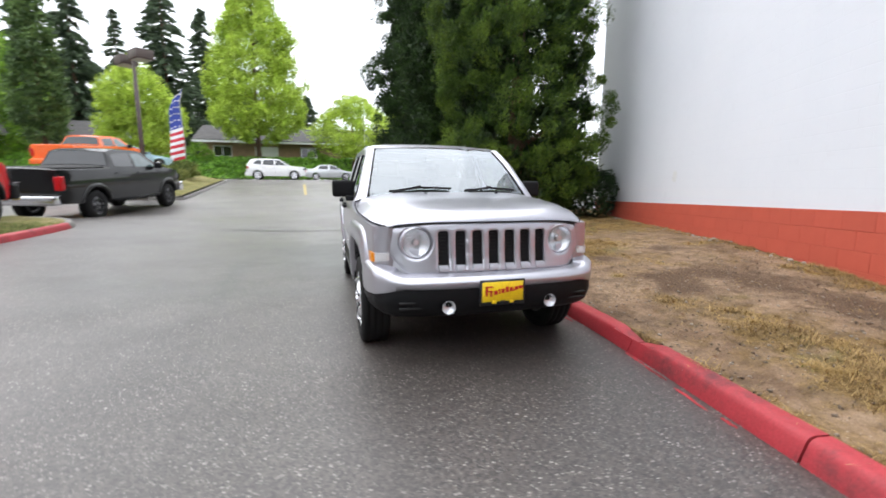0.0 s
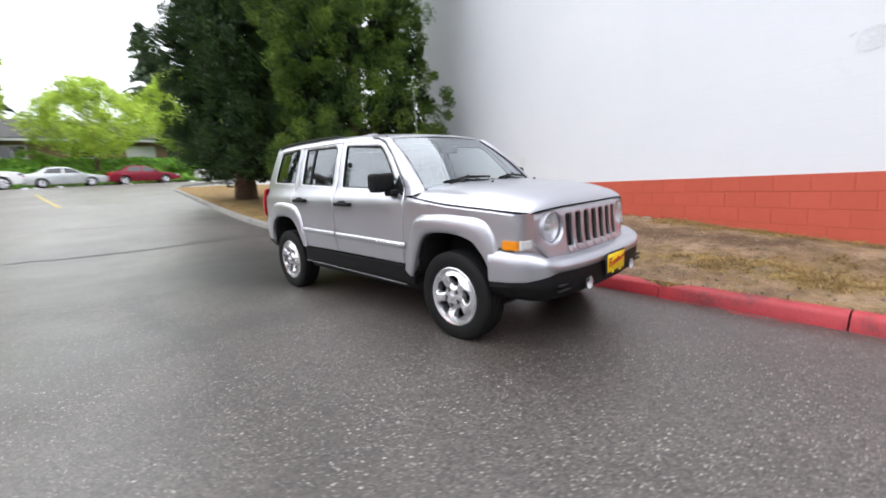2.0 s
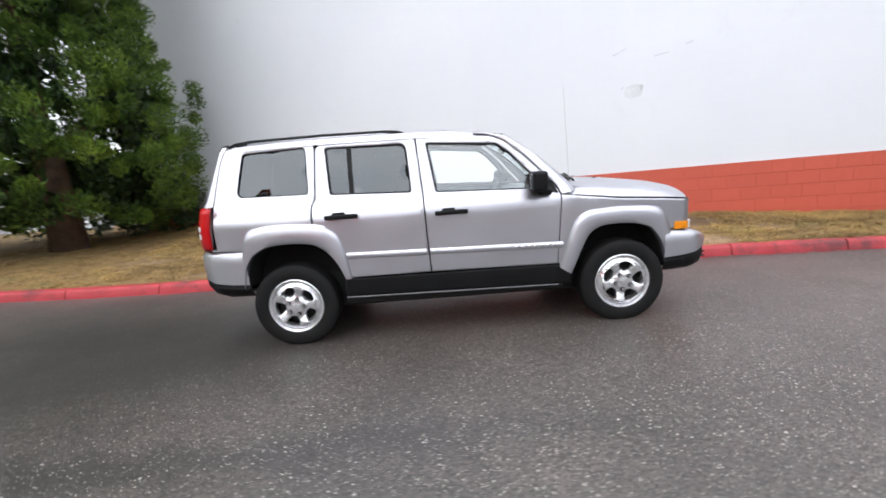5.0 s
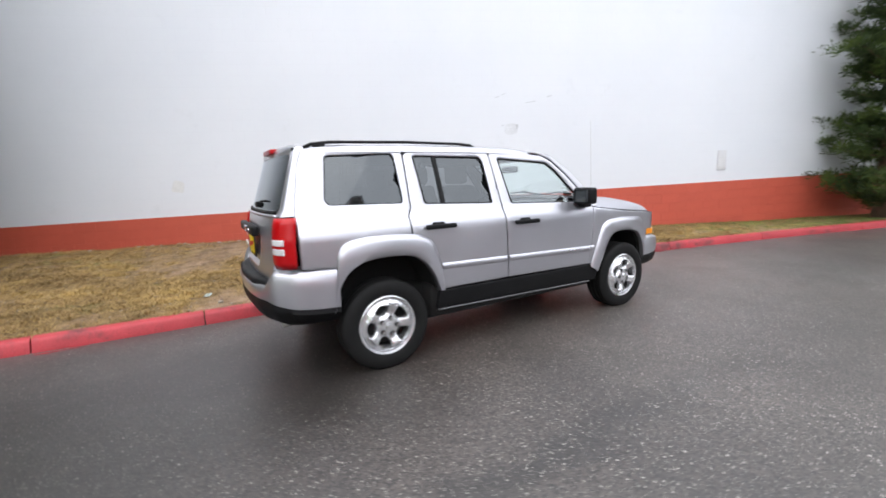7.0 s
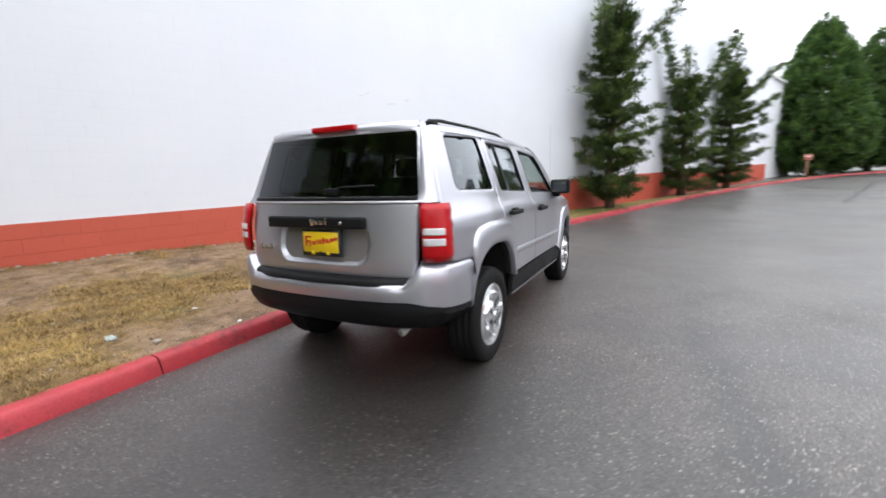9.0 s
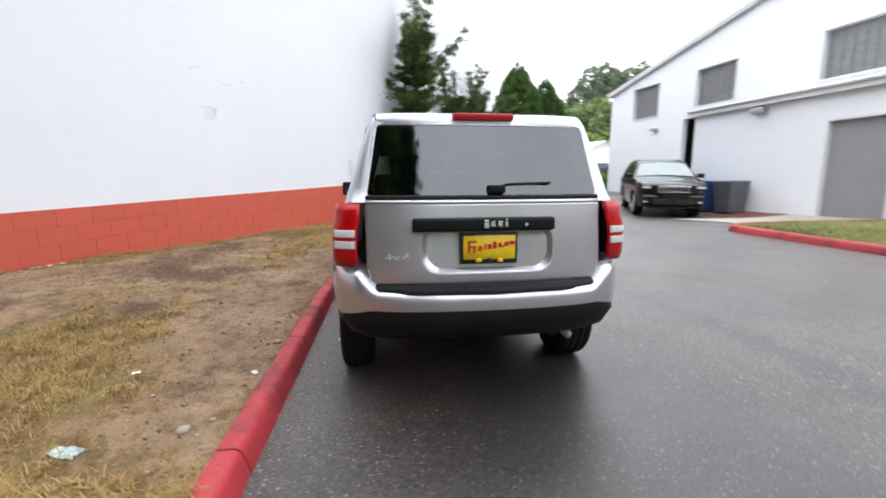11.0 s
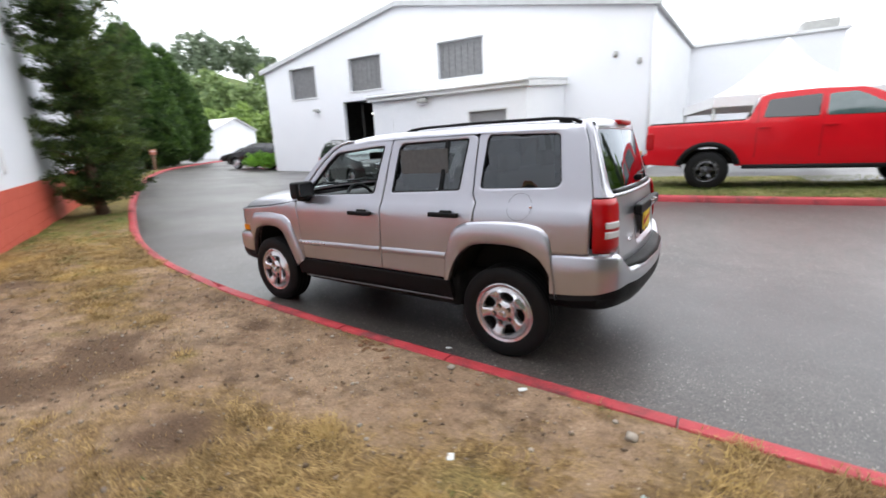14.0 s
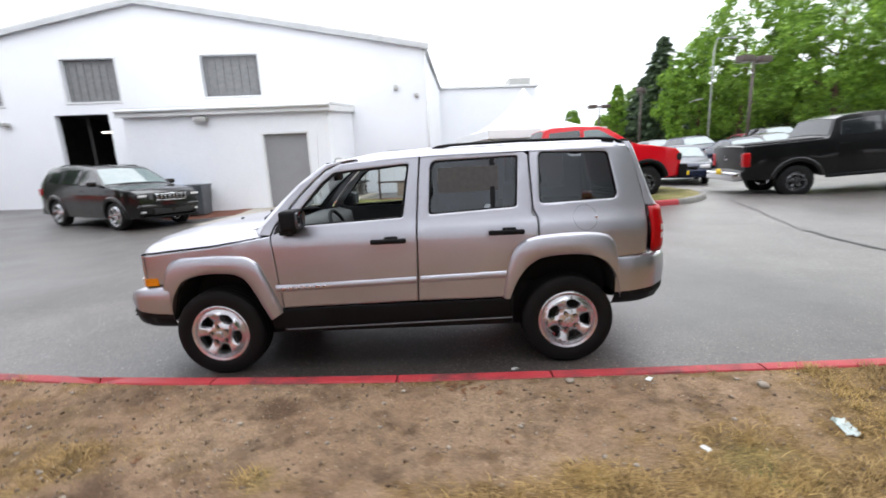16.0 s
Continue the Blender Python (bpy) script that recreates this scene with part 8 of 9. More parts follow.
# wind-shaped junipers against the long wall
def juniper(x, y, z, height, seed, label, reach, forks):
    """Tiers of flat foliage pads round a leader, thinning into a few long ragged limbs."""
    rng = np.random.default_rng(seed)
    t = group_empty("juniper_tree", Matrix.Translation((x, y, z)), label, "tree", "junipers along the wall")
    part("trunk", trunk_mesh([(0, 0, -0.2), (0.05, 0, 0.4), (0.0, 0.05, 1.2), (0.08, -0.04, height * 0.55), (0.04, 0.0, height * 0.97)], [0.17, 0.14, 0.11, 0.06, 0.015], 10, seed), BARK, t)
    cs, ws = [], []

    def pad(c, d, wide, tufts):
        """A pad of small upswept tufts, flat underneath."""
        for _ in range(tufts):
            o = rng.normal(0, 1, 3) * np.array([wide, wide, wide * 0.30]) * 0.62
            q = np.array(c) + o
            tip = np.array(d) * 0.7 + o / wide * 0.5 + np.array([0, 0, 0.55])
            n = 24
            off = rng.normal(0, 1, (n, 3)) * np.array([[0.062, 0.062, 0.048]])
            cs.append(q + off + tip * 0.03)
            ws.append(tip + off / 0.07 * 0.55)

    def limb(base, d, ln, rise, thick0, pads, wide):
        pts = []
        for f in np.linspace(0, 1, 6):
            w = Vector((noise.noise((seed, ln * 5, f * 3)), noise.noise((ln * 7, seed, f * 3)), 0)) * 0.14 * f
            pts.append(base + d * ln * f + Vector((0, 0, rise * f * f)) + w)
        part("limb", tube(pts, thick0, 6, [float(thick0 * (1 - 0.8 * f)) for f in np.linspace(0, 1, 6)]), BARK, t)
        for f in np.linspace(0.30, 1.0, pads):
            q = min(4.999, f * 5)
            c = pts[int(q)].lerp(pts[int(q) + 1], q - int(q))
            pad(c, d, wide * (1.15 - 0.45 * f) * rng.uniform(0.75, 1.2), int(13 * (1.25 - 0.5 * f)))

    h = 0.25
    k = 0
    while h < height * 0.74:
        f = h / height
        r = reach * float(np.interp(f, [0, 0.10, 0.32, 0.42, 0.55, 0.74], [0.85, 1.05, 1.0, 0.82, 0.50, 0.34]))
        for j in range(6):
            a = 2 * math.pi * j / 6 + k * 0.9 + rng.uniform(-0.4, 0.4)
            ln = r * rng.uniform(0.5, 1.12)
            d = Vector((math.cos(a), math.sin(a), rng.uniform(-0.05, 0.25)))
            limb(Vector((0.03, 0.0, h + rng.uniform(-0.12, 0.12))), d, ln, 0.16, 0.03, 3, 0.235)
        h += rng.uniform(0.30, 0.46)
        k += 1
    for h0, d, ln, rise in forks:
        limb(Vector((0.03, 0.0, height * h0)), Vector(d).normalized(), ln, rise, 0.05, max(4, int(ln / 0.24)), 0.20)
    for h in np.arange(height * 0.70, height, 0.2):
        w = 0.30 * (1.08 - (h - height * 0.7) / (height * 0.3)) + 0.06
        a = rng.uniform(0, 6.28)
        pad((0.04 + 0.5 * w * math.cos(a), 0.5 * w * math.sin(a), h), (0.3 * math.cos(a), 0.3 * math.sin(a), 0.8), w, 7)
    ob = new("crown", sprays("crown", np.concatenate(cs), np.concatenate(ws), 0.088, 0.026, JUNIPER, rng, 0.0, 0.25))
    ob.parent = t


juniper(10.3, -0.55, vz(10.3, 0) + 0.05, 7.3, 21, "dark juniper with spreading upswept branches against the white wall", 1.20, ((0.57, (-0.88, 0.10, 0.30), 1.9, 0.45), (0.56, (0.15, -0.8, 0.45), 1.9, 0.75), (0.68, (0.5, 0.2, 0.8), 1.3, 0.2), (0.41, (-0.9, 0.15, 0.10), 1.6, 0.15), (0.66, (-0.6, -0.2, 0.6), 1.3, 0.4)))
juniper(16.0, -2.75, vz(16, 0) + 0.03, 5.6, 22, "forked dark juniper against the white wall", 1.30, ((0.46, (-0.45, 0.30, 0.95), 3.2, 0.5), (0.55, (0.1, -0.55, 0.8), 2.6, 0.5), (0.60, (0.0, -0.9, 0.5), 1.7, 0.5)))
juniper(20.9, -4.9, vz(20.9, 0) + 0.03, 7.2, 23, "dark juniper with a ragged top near the wall's end", 1.30, ((0.52, (0.1, -0.8, 0.6), 2.2, 0.3), (0.66, (-0.5, 0.4, 0.8), 1.7, 0.3), (0.40, (0.2, -0.9, 0.45), 2.0, 0.3)))

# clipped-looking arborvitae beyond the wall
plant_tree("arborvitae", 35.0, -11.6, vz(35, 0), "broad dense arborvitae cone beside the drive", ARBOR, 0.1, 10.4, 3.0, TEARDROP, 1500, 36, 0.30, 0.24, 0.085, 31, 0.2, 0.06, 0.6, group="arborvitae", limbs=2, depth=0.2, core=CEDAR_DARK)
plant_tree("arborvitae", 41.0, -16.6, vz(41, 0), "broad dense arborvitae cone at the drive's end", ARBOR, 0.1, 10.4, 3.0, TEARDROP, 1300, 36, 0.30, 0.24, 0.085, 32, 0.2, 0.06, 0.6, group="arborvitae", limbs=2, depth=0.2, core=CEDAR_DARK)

# street trees
plant_tree("maple_tree", -41.0, -7.2, 2.6, "tall fresh lime-green maple above the street", LIME, 2.8, 18.5, 3.7, TEARDROP, 950, 85, 0.55, 0.21, 0.12, 41, 0.26, 0.30, 0.1, group="lime-green maples", limbs=9, spread=0.9)
plant_tree("maple_tree", -38.0, 1.7, 2.2, "small lime-green maple above the street", LIME, 1.8, 7.2, 3.0, ROUND, 300, 70, 0.55, 0.19, 0.11, 42, 0.16, 0.4, 0.1, group="lime-green maples", limbs=7, spread=0.9)
plant_tree("maple_tree", -32.0, -14.0, 1.7, "lime-green maple behind the upper lot", LIME, 1.8, 8.2, 2.5, TEARDROP, 360, 75, 0.5, 0.18, 0.105, 43, 0.18, 0.35, 0.1, group="lime-green maples", limbs=8, spread=0.9)
plant_tree("maple_tree", -44.0, 9.3, 2.6, "lime-green maple with orange tinge beyond the street", LIME, 2.2, 9.5, 2.6, ROUND, 300, 38, 0.55, 0.28, 0.16, 44, 0.16, 0.4, 0.1, group="lime-green maples", limbs=6, spread=0.9)
plant_tree("pear_tree", -22.6, -15.0, 1.85, "dark green columnar street tree in the raised lot", PEAR, 1.6, 9.6, 0.85, TEARDROP, 300, 44, 0.32, 0.20, 0.11, 45, 0.14, 0.35, 0.2, group="green lot trees", limbs=6, spread=0.9)


def fir(x, y, z, H, R, seed, label, group="dark firs"):
    rng = np.random.default_rng(seed)
    t = group_empty("fir_tree", Matrix.Translation((x, y, z)), label, "tree", group)
    part("trunk", trunk_mesh([(0, 0, -0.5), (0, 0, H * 0.5), (0, 0, H)], [H * 0.014, H * 0.009, 0.03], 8, seed), BARK, t)
    cs, ns = [], []
    n = 34
    for k in range(n):
        f = k / n
        h = H * (0.10 + 0.9 * f)
        r = R * (1 - f) ** 0.8 * rng.uniform(0.75, 1.15) + 0.2
        m = max(4, int(10 * (1 - f)) + 3)
        for j in range(m):
            a = rng.uniform(0, 2 * math.pi)
            rr = r * rng.uniform(0.65, 1.1)
            s = rng.uniform(0.15, 1.0, 26)[:, None]
            d = np.array([[math.cos(a), math.sin(a), 0.0]])
            p = d * rr * s + np.array([[0, 0, h]]) + np.array([[0, 0, -0.32]]) * rr * s ** 1.4
            p += rng.normal(0, 0.10 * (0.6 + r * 0.12), p.shape)
            cs.append(p)
            ns.append(np.repeat(d + np.array([[0, 0, -0.25]]), 26, 0))
    pos, way = np.concatenate(cs), np.concatenate(ns)
    ob = new("crown", sprays("crown", pos, way, R * 0.20, R * 0.065, FIR, rng, 0.15, 0.4))
    ob.parent = t


for k, (az, far, el, r) in enumerate([(-152.0, 62, 17, 3.6), (-155.6, 72, 20, 4.6), (-159.2, 88, 17.5, 3.6), (-163.4, 76, 21.5, 5.2), (-167.0, 80, 19, 4.6), (-178.0, 92, 11.0, 5.0), (-171.0, 95, 13.0, 5.5), (-148.6, 70, 18, 4.6), (169.6, 78, 17.0, 4.6), (164.5, 84, 13.0, 4.6)]):
    H = far * math.tan(radians(el)) - 1.2
    fir(4.6 + far * math.cos(radians(az)), -1.07 + far * math.sin(radians(az)), 2.2, H, r * 1.25, 60 + k, "tall dark fir behind the houses")

# trees behind the sales lot
for k, (az, far, el, r, leaf, prof, label) in enumerate([
        (-119.5, 56, 11.5, 3.6, MAPLE, ROUND, "leafy green maple behind the sales lot"), (-123.4, 54, 15.5, 4.6, MAPLE, ROUND, "tall leafy green maple behind the sales lot"),
        (-127.4, 56, 12.5, 2.0, CEDAR, COLUMN, "narrow dark green tree behind the sales lot"), (-130.8, 50, 14.5, 4.8, MAPLE, ROUND, "tall leafy green maple behind the sales lot"),
        (-136.0, 50, 14.5, 4.8, MAPLE, ROUND, "tall leafy green maple behind the sales lot"), (-141.5, 52, 14.0, 4.4, MAPLE, ROUND, "leafy green maple at the lot's edge"), (-111.0, 60, 7.8, 0.75, MAPLE, COLUMN, "slim upright tree in the sales lot"),
        (-117.3, 48, 8.8, 0.6, MAPLE, COLUMN, "slim upright tree in the sales lot"), (-105.8, 66, 5.6, 1.2, MAPLE, COLUMN, "small upright tree at the back of the lot"), (-109.5, 70, 4.4, 1.8, MAPLE, ROUND, "small round tree at the back of the lot")]):
    H = far * math.tan(radians(el)) + 0.7
    x, y = -0.48 + far * math.cos(radians(az)), 3.85 + far * math.sin(radians(az))
    plant_tree("lot_tree", x, y, ground_z(x), label, leaf, H * 0.12, H, r, prof, int(180 + 60 * r), 40, 0.34 * (0.5 + r / 4), 0.30, 0.17, 80 + k, 0.12 + 0.04 * r, 0.35, 0.15, group="trees behind the sales lot", limbs=6, spread=0.9)
fir(-0.48 + 62 * math.cos(radians(-115.6)), 3.85 + 62 * math.sin(radians(-115.6)), 1.4, 14.0, 4.6, 97, "broad dark fir behind the sales lot")
fir(-0.48 + 66 * math.cos(radians(-113.6)), 3.85 + 66 * math.sin(radians(-113.6)), 1.4, 10.0, 4.0, 98, "broad dark fir behind the sales lot")


# wooded hill beyond the drive, and woods closing the far views
def woods(name, label, spots, leaf, seed, base=0.0):
    rng = np.random.default_rng(seed)
    cs, ns = [], []
    for x, y, z, r, h in spots:
        n = int(60 + 22 * r)
        c, nn = crown_clumps(rng, z + h * 0.05, z + h, r, ROUND if rng.uniform() < 0.65 else CONE, n, 0.3, 0.35, rng.uniform(0, 50))
        cs.append(c + np.array([[x, y, 0]]))
        ns.append(nn)
    pos, way = clump_sprays(rng, np.concatenate(cs), np.concatenate(ns), 9, 0.9, 0.2)
    ob = new(name, sprays(name, pos, way, 0.95, 0.6, leaf, rng, 0, 0.9))
    tagged(ob, label, "woods", kind="stuff")


def belt(az0, az1, n, far, h, eye, seed, jitter=8, z=lambda a: 2.0):
    rng = np.random.default_rng(seed)
    out = []
    for k in range(n):
        a = az0 + (az1 - az0) * (k + rng.uniform(-0.3, 0.3)) / max(1, n - 1)
        f = far + rng.uniform(-jitter, jitter)
        hh = h * rng.uniform(0.75, 1.2)
        out.append((eye[0] + f * math.cos(radians(a)), eye[1] + f * math.sin(radians(a)), z(a), hh * rng.uniform(0.28, 0.42), hh))
    return out


hill_rows = []
for a in np.linspace(-52, -8, 30):
    row = []
    for f, e in ((70, 1.5), (85, 3.0), (105, 8.5), (130, 22.0), (160, 26.0), (230, 12.0)):
        s = math.exp(-((a + 30) / 12) ** 2)
        row.append((-2 + f * math.cos(radians(a)), 3.6 + f * math.sin(radians(a)), 1.7 + (e - 1.5) * s))
    hill_rows.append(row)
tagged(part("hill", surf(hill_rows), mat("hill_grass", (0.07, 0.11, 0.03), (0.10, 0.13, 0.04), 0.95, scale=0.1)), "wooded green hillside beyond the drive", "hill", kind="structure")
eye14 = (-2.0, 3.6)
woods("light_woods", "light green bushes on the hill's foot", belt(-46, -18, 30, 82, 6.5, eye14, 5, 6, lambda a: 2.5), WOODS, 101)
# hill and ridge leaf colours are paled and greyed to paint in distant haze
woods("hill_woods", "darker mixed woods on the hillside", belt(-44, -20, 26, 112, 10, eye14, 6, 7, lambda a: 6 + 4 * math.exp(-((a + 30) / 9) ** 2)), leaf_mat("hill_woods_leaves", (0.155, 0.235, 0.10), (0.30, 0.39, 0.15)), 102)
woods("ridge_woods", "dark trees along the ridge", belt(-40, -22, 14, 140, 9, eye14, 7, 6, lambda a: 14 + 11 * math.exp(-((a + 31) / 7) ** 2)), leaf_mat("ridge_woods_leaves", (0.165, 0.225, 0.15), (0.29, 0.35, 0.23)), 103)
woods("street_woods", "green woods behind the houses", belt(-185, -146, 26, 86, 8.5, (4.6, -1.07), 8, 8, lambda a: 2.0) + belt(160, 176, 10, 74, 8, (4.6, -1.07), 9, 6, lambda a: 2.0), leaf_mat("street_woods_leaves", (0.02, 0.05, 0.02), (0.07, 0.12, 0.04)), 104)
woods("lot_woods", "leafy woods behind the sales lot", belt(-146, -112, 22, 78, 10, (-0.48, 3.85), 10, 8, lambda a: 1.6), leaf_mat("lot_woods_leaves", (0.07, 0.14, 0.03), (0.17, 0.27, 0.06)), 105)


# ivy bank and shrubs along the street
def ivy_bank():
    rows = []
    rng = np.random.default_rng(9)
    def bz(x, y):
        u = (-36.0 - x) / 7.0
        return 1.72 + 1.9 * min(1, max(0, u * 1.6)) + 0.12 * noise.noise((x * 0.8, y * 0.8, 0))
    for x in np.linspace(-35.6, -60, 26):
        rows.append([(x, y, bz(x, y)) for y in np.linspace(-34, 44, 90)])
    tagged(part("bank", surf(rows), mat("bank_soil", (0.06, 0.09, 0.025), (0.08, 0.11, 0.03), 0.95, scale=1)), "low bank across the street", "bank", kind="structure")
    n = 26000
    x, y = rng.uniform(-44, -35.6, n), rng.uniform(-30, 30, n)
    z = np.array([bz(a, b) for a, b in zip(x, y)]) + rng.uniform(0, 0.22, n)
    pos = np.stack([x, y, z], 1)
    ob = new("ivy", sprays("ivy", pos, np.tile([[0.5, 0, 0.7]], (n, 1)), 0.30, 0.24, IVY, rng, 0, 0.8))
    tagged(ob, "bright green ivy covering the bank", "ivy", kind="stuff")


ivy_bank()
for k, (x, y, r, h, leaf, label) in enumerate([(-38.0, 7.6, 1.2, 1.2, IVY, "round bright green shrub on the bank"), (-40.5, -12.5, 1.3, 2.6, MAPLE, "shrub beside the house"), (-41.0, -1.8, 1.2, 2.2, MAPLE, "shrub beside the house"), (-17.0, -8.6, 0.75, 0.8, RHODO, "dark low shrub in the planter"), (-20.5, -8.9, 0.7, 0.7, TURF, "tuft of green grass in the planter"), (-24.0, -9.2, 0.8, 0.8, TURF, "tuft of green grass in the planter"),
                                           (23.4, -13.9, 0.9, 0.8, IVY, "low bright green shrub at the workshop's corner"), (-15.9, -8.0, 0.5, 0.5, TURF, "tuft of rough grass in the planter")]):
    plant_tree("shrub", x, y, (ground_z(x) + (0.45 if x < -14 else 0.25) if x > -30 else 2.5), label, leaf, 0.0, h, r, ROUND, int(90 * r), 30, 0.22, 0.16, 0.09, 120 + k, 0.03, 0.3, 0.3, limbs=2, group="low shrubs", category="shrub")


# dry grass on the verge, and green on the island
def grass_patch(name, label, n, spot, material, seed, length, width, tuft=0):
    rng = np.random.default_rng(seed)
    pos = []
    while len(pos) < n:
        p = spot(rng)
        if p is not None:
            pos.append(p)
    pos = np.array(pos)
    if tuft:
        pos = np.repeat(pos, tuft, 0)
        d = rng.normal(0, 0.030, (len(pos), 2)) * rng.uniform(0.5, 1.8, (len(pos), 1))
        pos[:, :2] += d
    L = length * rng.uniform(0.5, 1.4, (len(pos), 1))
    a = rng.uniform(0, 2 * math.pi, len(pos))
    lean = rng.uniform(0.4, 2.4, len(pos))
    d = np.stack([np.cos(a) * lean, np.sin(a) * lean, np.ones(len(pos))], 1)
    d /= np.linalg.norm(d, axis=1, keepdims=True)
    side = np.stack([-np.sin(a), np.cos(a), 0 * a], 1) * width * rng.uniform(0.6, 1.4, (len(pos), 1))
    mid = pos + d * L * 0.55
    bend = np.stack([np.cos(a), np.sin(a), -0.6 + 0 * a], 1) * L * 0.25
    v = np.stack([pos - side, pos + side, mid + side * 0.7, mid - side * 0.7, pos + d * L + bend], 1).reshape(-1, 3)
    k = np.arange(len(pos))[:, None] * 5
    faces = np.concatenate([k + np.array([[0, 1, 2]]), k + np.array([[0, 2, 3]]), k + np.array([[3, 2, 4]])])
    ob = new(name, mesh_np(name, v, faces, material))
    tagged(ob, label, "grass", kind="stuff")


def verge_spot(kind, x0=-9.0, x1=8.0):
    def spot(rng):
        x = rng.uniform(x0, x1)
        y0, y1 = kerb_y(x) + 0.145, min(wall_y(x), kerb_y(x) + 7)
        if y1 < y0 + 0.2:
            return None
        y = y0 + (y1 - y0) * rng.uniform(0, 1)
        cover, turned, fresh = verge_cover(x, y)
        want = {"dry": (cover - 0.40) * 1.9 * (1 - 0.75 * fresh), "fresh": (cover - 0.35) * fresh * 1.6, "bare": 0.5}[kind]
        if rng.uniform(0, 1) > want:
            return None
        return (x, y, verge_z(x, (y - kerb_y(x) - 0.14) / (wall_y(x) + 0.1 - kerb_y(x) - 0.14)) - 0.004)
    return spot


grass_patch("dry_grass", "thin straw-coloured dry grass on the verge", 4200, verge_spot("dry"), STRAW, 201, 0.044, 0.0022, 18)
grass_patch("grass_tufts", "ragged golden tufts of dry grass on the verge", 1700, verge_spot("dry", -5.5, 6.5), STRAW, 204, 0.060, 0.0026, 60)
grass_patch("loose_straw", "loose bits of dead straw strewn over the bare dirt", 5200, verge_spot("bare", -5.0, 6.5), STRAW, 205, 0.026, 0.0016, 3)
grass_patch("green_weeds", "sparse green weeds in the dry verge", 900, verge_spot("fresh", -5.0, 10.0), TURF, 202, 0.042, 0.0026, 16)
grass_patch("island_grass", "short green grass on the island", 15000, lambda rng: (lambda x, u: (x, -6.27 - 3.9 * u, ground_z(x, -6.3 - 3.9 * u) + 0.112 + 0.03 * math.sin(min(1, u * 4) * 1.57)))(rng.uniform(-5.6, 3.2), rng.uniform(0, 1) ** 1.5), TURF, 203, 0.07, 0.005)


# ---- lamps, tent, house, bins, cooling units, litter ----
def lot_lamp(x, y, z, H, deg, label):
    t = group_empty("lamp_post", Matrix.Translation((x, y, z)) @ Matrix.Rotation(radians(deg), 4, "Z"), label, "lamp post", "lot lamp posts")
    part("pole", tube([(0, 0, -0.2), (0, 0, H * 0.5), (0, 0, H)], 0.1, 10, [0.11, 0.10, 0.085]), POLE_BROWN, t)
    for s in (-1, 1):
        part("arm", tube([(0, 0, H - 0.15), (s * 0.45, 0, H - 0.12)], 0.05, 8), POLE_BROWN, t)
        hd = part("lamp_head", box(s * 0.85, 0, H - 0.10, 0.95, 0.75, 0.42, 0.05, 2), POLE_BROWN, t, "brown box lamp head")
        part("lamp_lens", box(s * 0.85, 0, H - 0.32, 0.75, 0.55, 0.02), LENS_WHITE, hd)


lot_lamp(-19.6, -9.6, 1.3, 5.9, 40, "brown twin-headed parking lot lamp post")
lot_lamp(-0.48 + 38 * math.cos(radians(-124.1)), 3.85 + 38 * math.sin(radians(-124.1)), 0.9, 6.7, 20, "brown twin-headed lamp post in the sales lot")
lot_lamp(-0.48 + 52 * math.cos(radians(-113.5)), 3.85 + 52 * math.sin(radians(-113.5)), 0.9, 7.2, 60, "brown twin-headed lamp post in the sales lot")
lot_lamp(-0.48 + 56 * math.cos(radians(-108.9)), 3.85 + 56 * math.sin(radians(-108.9)), 0.7, 6.6, 10, "twin-headed lamp post far back in the lot")


def street_lamp(x, y, z, H, deg):
    t = group_empty("street_lamp", Matrix.Translation((x, y, z)) @ Matrix.Rotation(radians(deg), 4, "Z"), "tall pale street lamp with a curved arm", "lamp post")
    part("pole", tube([(0, 0, -0.2), (0, 0, H * 0.9), (0.3, 0, H), (1.6, 0, H + 0.15)], 0.08, 8, [0.08, 0.05, 0.035, 0.03]), STEEL_GREY, t)
    part("lamp_head", box(1.9, 0, H + 0.13, 0.7, 0.26, 0.14, 0.05, 2), STEEL_GREY, t)


street_lamp(-0.48 + 50 * math.cos(radians(-118.0)), 3.85 + 50 * math.sin(radians(-118.0)), 0.9, 5.2, 100)
street_lamp(-0.48 + 44 * math.cos(radians(-120.5)), 3.85 + 44 * math.sin(radians(-120.5)), 0.9, 9.6, 200)
street_lamp(-36.2, 11.2, 1.8, 7.0, 0)


